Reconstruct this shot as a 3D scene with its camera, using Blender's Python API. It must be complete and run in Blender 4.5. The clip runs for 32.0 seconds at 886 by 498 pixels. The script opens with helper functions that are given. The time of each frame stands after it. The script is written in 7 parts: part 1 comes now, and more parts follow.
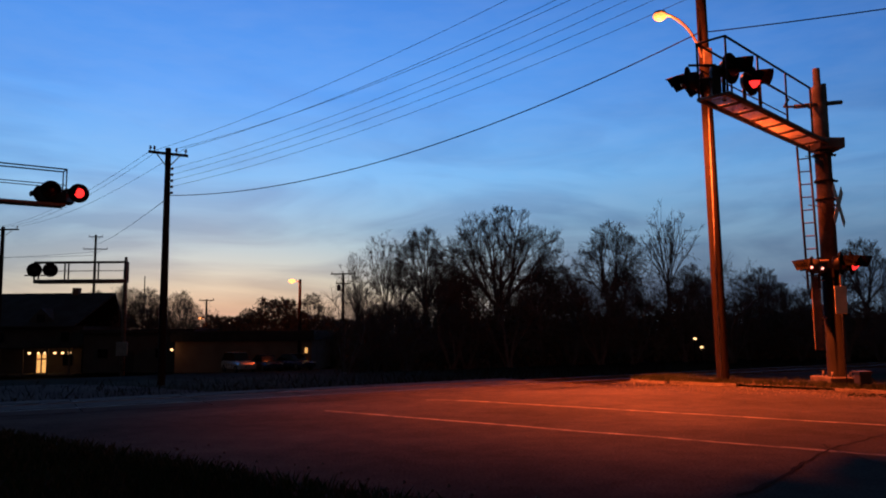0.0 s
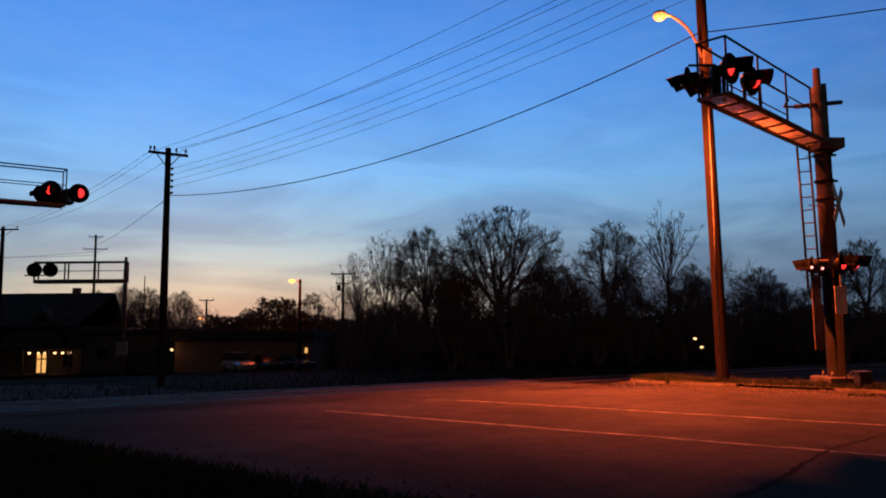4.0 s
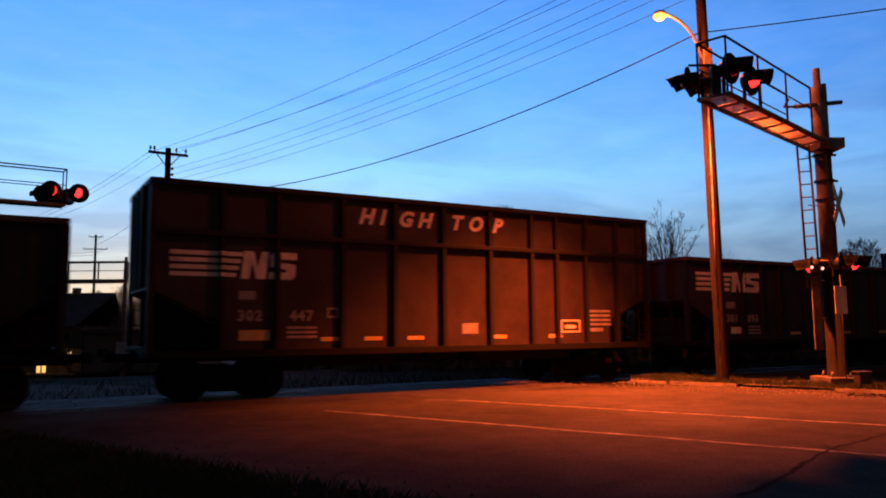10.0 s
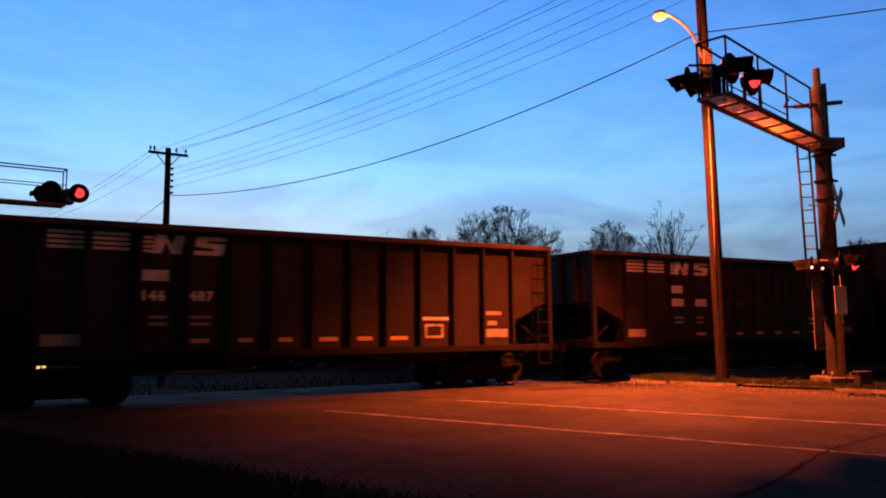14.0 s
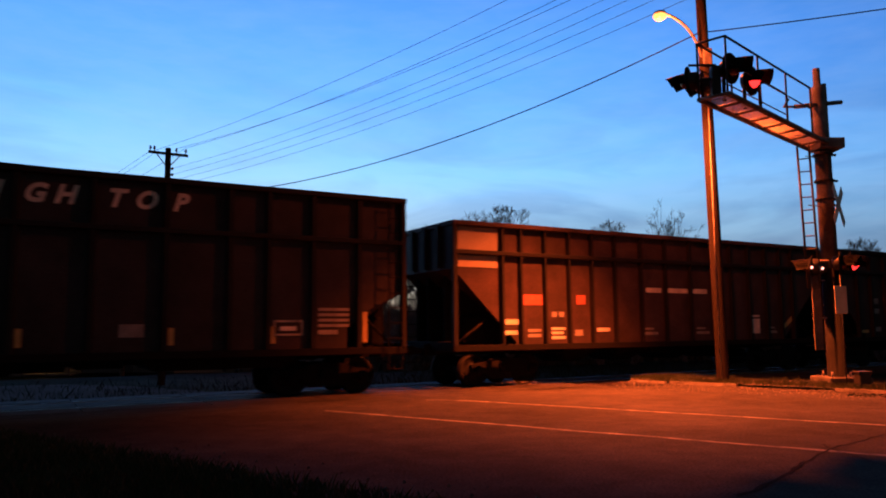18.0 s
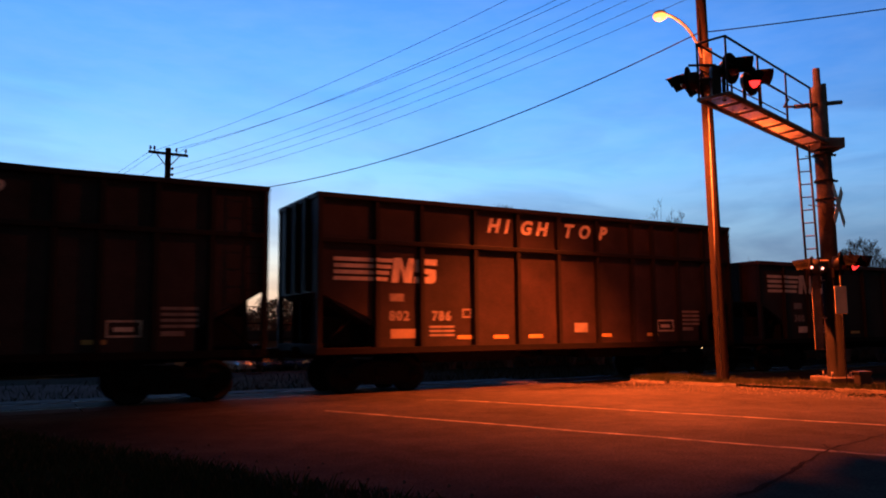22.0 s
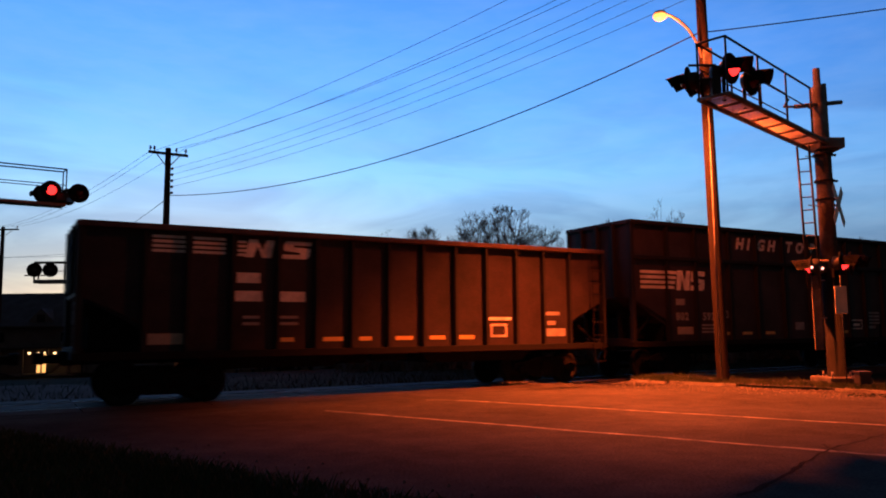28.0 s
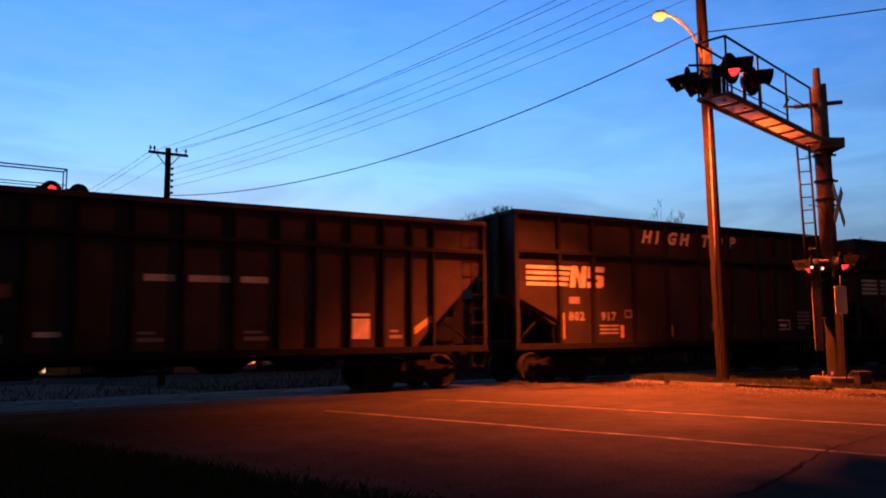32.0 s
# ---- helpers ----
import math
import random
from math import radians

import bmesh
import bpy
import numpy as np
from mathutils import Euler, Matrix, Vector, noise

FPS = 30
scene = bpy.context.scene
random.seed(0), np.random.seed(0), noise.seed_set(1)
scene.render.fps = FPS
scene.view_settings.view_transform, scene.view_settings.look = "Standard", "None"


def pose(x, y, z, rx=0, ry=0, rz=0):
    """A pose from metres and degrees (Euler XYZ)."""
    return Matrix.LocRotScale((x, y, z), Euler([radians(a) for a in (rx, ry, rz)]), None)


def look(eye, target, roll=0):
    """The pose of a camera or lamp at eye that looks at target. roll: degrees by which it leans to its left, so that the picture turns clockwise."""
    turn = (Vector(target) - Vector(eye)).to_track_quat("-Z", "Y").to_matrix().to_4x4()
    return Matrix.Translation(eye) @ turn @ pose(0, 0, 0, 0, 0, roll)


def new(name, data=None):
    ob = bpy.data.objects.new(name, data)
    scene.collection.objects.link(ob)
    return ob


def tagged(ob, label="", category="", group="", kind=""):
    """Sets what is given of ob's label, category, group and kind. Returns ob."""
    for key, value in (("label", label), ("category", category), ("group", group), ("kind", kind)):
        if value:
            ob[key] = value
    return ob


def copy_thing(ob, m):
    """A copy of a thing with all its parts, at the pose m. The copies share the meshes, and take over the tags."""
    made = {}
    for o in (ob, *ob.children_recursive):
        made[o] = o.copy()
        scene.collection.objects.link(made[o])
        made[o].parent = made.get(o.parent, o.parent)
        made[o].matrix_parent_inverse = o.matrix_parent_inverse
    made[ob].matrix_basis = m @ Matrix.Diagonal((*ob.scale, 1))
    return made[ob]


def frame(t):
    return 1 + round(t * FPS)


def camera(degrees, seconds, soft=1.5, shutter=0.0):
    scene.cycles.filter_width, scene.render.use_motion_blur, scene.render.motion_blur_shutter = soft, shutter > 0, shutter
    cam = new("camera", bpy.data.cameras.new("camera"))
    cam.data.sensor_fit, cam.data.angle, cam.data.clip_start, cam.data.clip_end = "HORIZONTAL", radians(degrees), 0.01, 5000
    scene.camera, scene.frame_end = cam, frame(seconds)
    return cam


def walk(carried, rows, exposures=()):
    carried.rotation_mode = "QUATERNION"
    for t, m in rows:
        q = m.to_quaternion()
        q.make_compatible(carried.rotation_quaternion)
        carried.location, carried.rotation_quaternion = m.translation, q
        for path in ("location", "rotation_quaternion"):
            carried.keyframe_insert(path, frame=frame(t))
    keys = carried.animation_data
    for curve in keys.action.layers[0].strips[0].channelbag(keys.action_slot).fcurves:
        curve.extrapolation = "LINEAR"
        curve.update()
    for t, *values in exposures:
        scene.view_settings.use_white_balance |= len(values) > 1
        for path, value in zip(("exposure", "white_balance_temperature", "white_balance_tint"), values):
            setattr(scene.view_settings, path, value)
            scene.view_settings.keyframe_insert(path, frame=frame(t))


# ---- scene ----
# The camera stands still on a tripod beside the road.
EYE = (0.0, 0.0, 1.372)
cam = camera(60.705, 32.0, soft=1.9, shutter=0.15)
VIEW = look(EYE, (0.0, 10.0, 1.372 + 10.0 * math.tan(radians(6.202))), -0.542)
walk(cam, [(0.0, VIEW), (32.0, VIEW)],
     exposures=[(0.0, 0.06), (5.3, 0.06), (7.0, 0.28), (8.2, 0.6), (32.0, 0.55)])

# ---- along the rails: s runs along the track to the right, o across it, away from the camera ----
TURN = 30.074
ALONG = Vector((math.cos(radians(TURN)), math.sin(radians(TURN)), 0))
ACROSS = Vector((-math.sin(radians(TURN)), math.cos(radians(TURN)), 0))
CENTRE = 18.79
SPEED = 17.165
RAIL_Z = -0.17


def on_track(s, o=0.0, z=0.0):
    return ALONG * s + ACROSS * (CENTRE + o) + Vector((0, 0, z))


def track_pose(s, o=0.0, z=0.0, turn=0.0):
    p = on_track(s, o, z)
    return pose(p.x, p.y, p.z, 0, 0, TURN + turn)


def smooth(a, b, x):
    t = min(1, max(0, (x - a) / (b - a)))
    return t * t * (3 - 2 * t)


def level(x, y):
    """Height of the ground: dipping a little to the rails, falling behind them."""
    o = Vector((x, y, 0)).dot(ACROSS)
    return -0.19 * smooth(12.6, 17.3, o) - 0.56 * smooth(20.2, 24.5, o) - 1.05 * smooth(33, 60, o) - 1.0 * smooth(60, 86, o)


# ---- light ----
world = bpy.data.worlds.new("dusk")
scene.world = world
world.use_nodes = True
wn, wl = world.node_tree.nodes, world.node_tree.links
wn.clear()


def wnode(kind, **values):
    n = wn.new(kind)
    for k, v in values.items():
        n.inputs[k].default_value = v
    return n


def wmath(op, a, b=None, clamp=False):
    n = wn.new("ShaderNodeMath")
    n.operation, n.use_clamp = op, clamp
    for i, v in enumerate((a, b)):
        if v is None:
            continue
        if isinstance(v, (int, float)):
            n.inputs[i].default_value = v
        else:
            wl.new(v, n.inputs[i])
    return n.outputs[0]


def wmix(fac, a, b, blend="MIX"):
    n = wn.new("ShaderNodeMix")
    n.data_type, n.blend_type = "RGBA", blend
    for i, v in ((0, fac), (6, a), (7, b)):
        if isinstance(v, (int, float)):
            n.inputs[i].default_value = v
        elif isinstance(v, tuple):
            n.inputs[i].default_value = (*v, 1)
        else:
            wl.new(v, n.inputs[i])
    return n.outputs[2]


coord = wn.new("ShaderNodeTexCoord")
sep = wn.new("ShaderNodeSeparateXYZ")
wl.new(coord.outputs["Generated"], sep.inputs[0])
up = sep.outputs[2]
ramp = wn.new("ShaderNodeValToRGB")
wl.new(up, ramp.inputs[0])
stops = [(0.0, (0.35, 0.315, 0.275)), (0.035, (0.53, 0.485, 0.375)), (0.062, (0.53, 0.56, 0.475)), (0.090, (0.42, 0.545, 0.57)), (0.130, (0.285, 0.505, 0.67)),
         (0.20, (0.17, 0.465, 0.86)), (0.30, (0.088, 0.345, 0.90)), (0.42, (0.055, 0.255, 0.81)), (0.6, (0.012, 0.045, 0.16)), (0.85, (0.005, 0.016, 0.055))]
while len(ramp.color_ramp.elements) < len(stops):
    ramp.color_ramp.elements.new(0.5)
for e, (p, c) in zip(ramp.color_ramp.elements, stops):
    e.position, e.color = p, (*c, 1)
# the afterglow sits left of the middle; away from it the low sky turns grey-blue and dim
GLOW = Vector((math.sin(radians(-17)), math.cos(radians(-17)), 0))
dot = wn.new("ShaderNodeVectorMath")
dot.operation = "DOT_PRODUCT"
wl.new(coord.outputs["Generated"], dot.inputs[0])
dot.inputs[1].default_value = GLOW
side = wn.new("ShaderNodeMapRange")
wl.new(dot.outputs["Value"], side.inputs[0])
side.inputs[1].default_value, side.inputs[2].default_value = 0.54, 0.955
side.inputs[3].default_value, side.inputs[4].default_value = 0.0, 1.0
ramp2 = wn.new("ShaderNodeValToRGB")
wl.new(up, ramp2.inputs[0])
stops2 = [(0.0, (0.085, 0.15, 0.225)), (0.11, (0.082, 0.205, 0.38)), (0.20, (0.066, 0.205, 0.48)), (0.34, (0.030, 0.14, 0.455)), (0.48, (0.014, 0.06, 0.21)), (0.8, (0.004, 0.012, 0.04))]
while len(ramp2.color_ramp.elements) < len(stops2):
    ramp2.color_ramp.elements.new(0.5)
for e, (p, c) in zip(ramp2.color_ramp.elements, stops2):
    e.position, e.color = p, (*c, 1)
low = wn.new("ShaderNodeMapRange")
wl.new(dot.outputs["Value"], low.inputs[0])
low.inputs[1].default_value, low.inputs[2].default_value = 0.89, 0.992
band = wn.new("ShaderNodeMapRange")
wl.new(up, band.inputs[0])
band.inputs[1].default_value, band.inputs[2].default_value = 0.05, 0.2
reach = wn.new("ShaderNodeMix")
for i, v in ((0, band), (2, low), (3, side)):
    wl.new(v.outputs[0], reach.inputs[i])
base = wmix(reach.outputs[0], ramp2.outputs[0], ramp.outputs[0])
east = wn.new("ShaderNodeMapRange")
wl.new(dot.outputs["Value"], east.inputs[0])
east.inputs[1].default_value, east.inputs[2].default_value = 0.60, 0.40
base = wmix(east.outputs[0], base, (0.003, 0.005, 0.012))
# thin streaky cloud
stretch = wn.new("ShaderNodeMapping")
wl.new(coord.outputs["Generated"], stretch.inputs[0])
stretch.inputs["Rotation"].default_value = (0, radians(16), 0)
stretch.inputs["Scale"].default_value = (2.6, 2.6, 11.0)
cl = wnode("ShaderNodeTexNoise", Scale=1.5, Detail=5.0, Roughness=0.5, Distortion=0.9)
wl.new(stretch.outputs[0], cl.inputs["Vector"])
clf = wn.new("ShaderNodeMapRange")
wl.new(cl.outputs["Fac"], clf.inputs[0])
clf.inputs[1].default_value, clf.inputs[2].default_value = 0.40, 0.62
fade = wn.new("ShaderNodeMapRange")
wl.new(up, fade.inputs[0])
fade.inputs[1].default_value, fade.inputs[2].default_value = 0.36, 0.13
cloud = wmath("MULTIPLY", wmath("MULTIPLY", clf.outputs[0], fade.outputs[0]), 0.6)
shaded = wmix(1.0, base, (0.34, 0.45, 0.60), "MULTIPLY")
sky = wmix(cloud, base, shaded)
# faint mottled haze higher up
cl2 = wnode("ShaderNodeTexNoise", Scale=5.0, Detail=4.0, Roughness=0.6)
wl.new(stretch.outputs[0], cl2.inputs["Vector"])
hz = wn.new("ShaderNodeMapRange")
wl.new(cl2.outputs["Fac"], hz.inputs[0])
hz.inputs[1].default_value, hz.inputs[2].default_value = 0.35, 0.7
hz.inputs[3].default_value, hz.inputs[4].default_value = 0.0, 0.05
sky = wmix(hz.outputs[0], sky, (0.55, 0.62, 0.75))
nish = wn.new("ShaderNodeTexSky")
nish.sky_type, nish.sun_disc = "NISHITA", False
nish.sun_elevation, nish.sun_rotation = radians(0.5), radians(-17)
sky = wmix(0.02, sky, nish.outputs[0], "ADD")
bg = wn.new("ShaderNodeBackground")
wl.new(sky, bg.inputs[0])
bg.inputs[1].default_value = 1.0
wo = wn.new("ShaderNodeOutputWorld")
wl.new(bg.outputs[0], wo.inputs[0])

SODIUM = (1.0, 0.122, 0.021)
LAMP = Vector((5.63, 18.70, 9.35))


def lamp(name, place, power, colour, radius=0.1, aim=None, spread=160):
    """A lamp that the place has; spread in degrees for one with a hood."""
    d = bpy.data.lights.new(name, "SPOT" if aim else "POINT")
    d.energy, d.color, d.shadow_soft_size = power, colour, radius
    ob = new(name, d)
    if aim:
        d.spot_size, d.spot_blend = radians(spread), 1.0
        ob.matrix_world = look(place, aim)
    else:
        ob.location = place
    return ob


lamp("street_lamp_light", LAMP + Vector((0, 0, -0.12)), 50000, SODIUM, 0.12, LAMP - 0.9 * ALONG - 0.45 * ACROSS + Vector((0, 0, -5)), 92)
lamp("street_lamp_glow", LAMP + Vector((0, 0, -0.12)), 1050, SODIUM, 0.12)

# ---- materials ----


def mat(name, colour, rough=0.7, metal=0.0, vary=0.25, scale=3.0, grain=40.0, bump=0.15, dirt=None, dirt_amount=0.4, random_tone=0.0, stretch=(1, 1, 1), spec=0.3, mid=0.0):
    """A surface with stains at a large scale and grain at a small one."""
    m = bpy.data.materials.new(name)
    m.use_nodes = True
    n, l = m.node_tree.nodes, m.node_tree.links
    b = n["Principled BSDF"]
    tc = n.new("ShaderNodeTexCoord")
    mp = n.new("ShaderNodeMapping")
    mp.inputs["Scale"].default_value = stretch
    l.new(tc.outputs["Object"], mp.inputs[0])
    big, small = n.new("ShaderNodeTexNoise"), n.new("ShaderNodeTexNoise")
    for t, s, d in ((big, scale, 5), (small, grain, 3)):
        t.inputs["Scale"].default_value, t.inputs["Detail"].default_value = s, d
        l.new(mp.outputs[0], t.inputs["Vector"])

    def blend(kind, fac, a, c):
        x = n.new("ShaderNodeMix")
        x.data_type, x.blend_type = "RGBA", kind
        for i, v in ((0, fac), (6, a), (7, c)):
            if isinstance(v, (int, float)):
                x.inputs[i].default_value = v
            elif isinstance(v, tuple):
                x.inputs[i].default_value = (*v, 1)
            else:
                l.new(v, x.inputs[i])
        return x.outputs[2]

    def span(src, a, c, lo, hi):
        r = n.new("ShaderNodeMapRange")
        l.new(src, r.inputs[0])
        for i, v in enumerate((a, c, lo, hi)):
            r.inputs[i + 1].default_value = v
        return r.outputs[0]

    col = blend("MIX", span(big.outputs["Fac"], 0.38, 0.68, 0, dirt_amount), tuple(colour), tuple(dirt or [c * 0.55 for c in colour]))
    g = span(small.outputs["Fac"], 0.25, 0.75, 1 - vary, 1 + vary)
    comb = n.new("ShaderNodeCombineXYZ")
    for i in range(3):
        l.new(g, comb.inputs[i])
    col = blend("MULTIPLY", 1.0, col, comb.outputs[0])
    if mid:
        t3 = n.new("ShaderNodeTexNoise")
        t3.inputs["Scale"].default_value, t3.inputs["Detail"].default_value, t3.inputs["Roughness"].default_value = mid, 7, 0.7
        l.new(mp.outputs[0], t3.inputs["Vector"])
        f3 = span(t3.outputs["Fac"], 0.32, 0.68, 0.62, 1.38)
        c3 = n.new("ShaderNodeCombineXYZ")
        for i in range(3):
            l.new(f3, c3.inputs[i])
        col = blend("MULTIPLY", 1.0, col, c3.outputs[0])
    if random_tone:
        oi = n.new("ShaderNodeObjectInfo")
        c2 = n.new("ShaderNodeCombineXYZ")
        f = span(oi.outputs["Random"], 0, 1, 1 - random_tone, 1 + random_tone)
        for i in range(3):
            l.new(f, c2.inputs[i])
        col = blend("MULTIPLY", 1.0, col, c2.outputs[0])
    l.new(col, b.inputs["Base Color"])
    l.new(span(big.outputs["Fac"], 0.3, 0.7, max(0.05, rough - 0.12), min(1, rough + 0.12)), b.inputs["Roughness"])
    b.inputs["Metallic"].default_value = metal
    b.inputs["Specular IOR Level"].default_value = spec
    if bump:
        bp = n.new("ShaderNodeBump")
        bp.inputs["Strength"].default_value, bp.inputs["Distance"].default_value = bump, 0.01
        l.new(small.outputs["Fac"], bp.inputs["Height"])
        l.new(bp.outputs[0], b.inputs["Normal"])
    return m


def glow(name, colour, strength):
    m = bpy.data.materials.new(name)
    m.use_nodes = True
    b = m.node_tree.nodes["Principled BSDF"]
    b.inputs["Base Color"].default_value = (*colour, 1)
    b.inputs["Emission Color"].default_value = (*colour, 1)
    b.inputs["Emission Strength"].default_value = strength
    return m


def glass(name, colour=(0.003, 0.0035, 0.004), rough=0.08):
    m = bpy.data.materials.new(name)
    m.use_nodes = True
    b = m.node_tree.nodes["Principled BSDF"]
    b.inputs["Base Color"].default_value = (*colour, 1)
    b.inputs["Roughness"].default_value = rough
    b.inputs["Specular IOR Level"].default_value = 0.25
    return m


ASPHALT = mat("worn_asphalt", (0.032, 0.029, 0.0268), 0.95, 0, 0.75, 0.22, 34, 0.9, (0.0135, 0.0128, 0.0122), 0.8, spec=0.06, mid=1.9)
PATCH = mat("tar_patch", (0.012, 0.011, 0.011), 0.95, 0, 0.3, 1.0, 50, 0.4, spec=0.03)
TAG_DIM = mat("faded_spray_paint", (0.085, 0.062, 0.05), 0.7, 0, 0.4, 2.0, 20, 0, (0.04, 0.03, 0.026), 0.9)
PAINT_LINE = mat("worn_road_paint", (0.17, 0.16, 0.145), 0.9, 0, 0.5, 3.0, 30, 0.3, (0.055, 0.052, 0.05), 1.0, spec=0.1, mid=5.0)
CONCRETE = mat("old_concrete", (0.09, 0.084, 0.078), 0.95, 0, 0.4, 1.2, 40, 0.5, (0.035, 0.033, 0.03), 0.8, spec=0.15, mid=3.0)
GRASS = mat("dark_grass", (0.010, 0.014, 0.006), 0.95, 0, 0.5, 0.5, 25, 0.8, (0.012, 0.010, 0.006), 0.6, spec=0.02)
BLADE = mat("grass_blades", (0.022, 0.034, 0.012), 0.9, 0, 0.4, 1, 30, 0, random_tone=0.2)
BALLAST = mat("ballast", (0.024, 0.022, 0.02), 0.95, 0, 0.7, 1.0, 22, 1.0, (0.014, 0.013, 0.012), 0.6, spec=0.05)
STONES = mat("ballast_stones", (0.04, 0.037, 0.034), 0.95, 0, 0.4, 1.0, 30, 0.4)
RUBBER_PANEL = mat("crossing_rubber", (0.014, 0.014, 0.014), 0.85, 0, 0.3, 1.0, 40, 0.3, spec=0.2)
RAIL_STEEL = mat("rail_steel", (0.20, 0.14, 0.11), 0.5, 0.8, 0.2, 3, 40, 0.2)
RAIL_TOP = mat("polished_rail", (0.11, 0.105, 0.10), 0.5, 0.8, 0.1, 3, 40, 0.05)
TIE = mat("creosoted_timber", (0.03, 0.025, 0.021), 0.9, 0, 0.35, 2, 30, 0.6, random_tone=0.25)
POLE_WOOD = mat("pole_timber", (0.022, 0.0165, 0.0142), 0.9, 0, 0.45, 1.2, 14, 0.7, (0.015, 0.012, 0.01), 0.8, spec=0.1, stretch=(6, 6, 0.5))
GALV = mat("galvanised_steel", (0.21, 0.19, 0.175), 0.65, 0.2, 0.2, 2.5, 50, 0.15, (0.09, 0.085, 0.08), 0.6, spec=0.25, mid=4.0)
# Darker than GALV: lamplight fading down the mast is put into the tone.
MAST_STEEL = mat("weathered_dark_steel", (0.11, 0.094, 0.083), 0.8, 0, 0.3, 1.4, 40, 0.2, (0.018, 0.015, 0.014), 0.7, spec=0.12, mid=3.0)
ALU = mat("aluminium_grating", (0.60, 0.54, 0.46), 0.7, 0.0, 0.2, 3, 50, 0.2)
BLACK = mat("black_paint", (0.02, 0.02, 0.02), 0.55, 0, 0.2, 3, 50, 0.1)
BLACK_MATT = mat("matt_black_hood", (0.010, 0.010, 0.010), 0.9, 0, 0.2, 3, 50, 0.1, spec=0.06)
WIRE = mat("wire", (0.004, 0.004, 0.004), 0.9, spec=0.05)
PORCELAIN = mat("brown_porcelain", (0.10, 0.05, 0.035), 0.3)
RED_LENS = glow("lit_red_lens", (1.0, 0.028, 0.026), 2.0)
PEEP = glow("side_peep_light", (1.0, 0.42, 0.36), 2.0)
RED_DARK = mat("unlit_red_lens", (0.06, 0.006, 0.005), 0.25, spec=0.4, bump=0)
LAMP_GLASS = glow("sodium_lamp_glass", (1.0, 0.24, 0.055), 2.8)
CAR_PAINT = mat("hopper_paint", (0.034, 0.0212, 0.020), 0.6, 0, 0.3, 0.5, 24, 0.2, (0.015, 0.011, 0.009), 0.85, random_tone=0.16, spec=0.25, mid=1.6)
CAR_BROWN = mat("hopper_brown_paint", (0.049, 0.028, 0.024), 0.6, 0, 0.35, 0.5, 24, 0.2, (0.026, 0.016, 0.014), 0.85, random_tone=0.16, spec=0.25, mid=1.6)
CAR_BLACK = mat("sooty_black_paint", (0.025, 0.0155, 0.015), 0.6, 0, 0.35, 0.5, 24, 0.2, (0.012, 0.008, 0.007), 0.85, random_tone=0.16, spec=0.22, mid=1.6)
# Lighter than the ribs: lamplight along the top edge, painted in.
CHORD_LIT = mat("rubbed_top_chord", (0.085, 0.05, 0.044), 0.6, 0, 0.4, 0.8, 20, 0.2, (0.03, 0.02, 0.018), 0.9, spec=0.2, mid=1.2)
# Lamplight on the up-facing nose and roof is put into this lighter tone.
ROOF_LIT = mat("dusty_roof_paint", (0.05, 0.036, 0.031), 0.85, 0, 0.35, 1.2, 30, 0.2, (0.022, 0.017, 0.015), 0.8, spec=0.04, mid=2.0)
# Posts, belts and chords, darker than the side sheets.
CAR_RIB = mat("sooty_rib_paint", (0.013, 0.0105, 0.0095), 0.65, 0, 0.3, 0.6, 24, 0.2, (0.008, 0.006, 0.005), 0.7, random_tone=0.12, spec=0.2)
CAR_DARK = mat("underframe_black", (0.008, 0.0072, 0.0066), 0.8, 0, 0.3, 1.5, 30, 0.3, (0.012, 0.0095, 0.008), 0.5, spec=0.08)
CAR_BUFF = mat("buff_paint", (0.34, 0.27, 0.19), 0.6, 0, 0.2, 1.2, 30, 0.2, (0.16, 0.12, 0.085), 0.5)
DECAL = mat("weathered_white_lettering", (0.74, 0.66, 0.55), 0.7, 0, 0.25, 3, 40, 0, (0.30, 0.27, 0.24), 0.6)
CAB_TRIM = mat("cab_window_trim", (0.12, 0.105, 0.085), 0.6)
DECAL_DIM = mat("faded_lettering", (0.27, 0.24, 0.215), 0.7, 0, 0.3, 4, 40, 0, (0.16, 0.14, 0.13), 0.7)
YELLOW = mat("reflective_yellow", (0.50, 0.34, 0.11), 0.4, 0, 0.15, 5, 40, 0)
RED_PATCH = mat("red_patch_paint", (0.42, 0.115, 0.085), 0.6, 0, 0.3, 4, 30, 0)
REDTAG = mat("red_paint_scrawl", (0.085, 0.016, 0.012), 0.5, 0, 0.2, 3, 40, 0)
WHEEL = mat("wheel_steel", (0.008, 0.007, 0.006), 0.75, 0.2, 0.25, 4, 40, 0.2)
LOCO_BLACK = mat("locomotive_black", (0.0125, 0.0092, 0.0082), 0.40, 0, 0.25, 0.8, 40, 0.14, (0.019, 0.0135, 0.0112), 0.7, spec=0.2, mid=1.4)
LOCO_WHITE = mat("locomotive_white", (0.66, 0.62, 0.56), 0.5, 0, 0.15, 2, 40, 0.05, (0.40, 0.36, 0.31), 0.5)
GRILLE = mat("radiator_grille", (0.0035, 0.003, 0.003), 0.9, 0, 0.4, 6, 60, 0.6, spec=0.04)
DARK_GLASS = glass("dark_glass")
HEAD = glow("headlamp_glass", (1.0, 0.68, 0.42), 1.9)
NUMBER = glow("lit_number_board", (1.0, 0.72, 0.36), 1.1)
BARK = mat("bark", (0.13, 0.115, 0.105), 0.95, 0, 0.35, 3, 14, 0.7, stretch=(1, 1, 0.3))
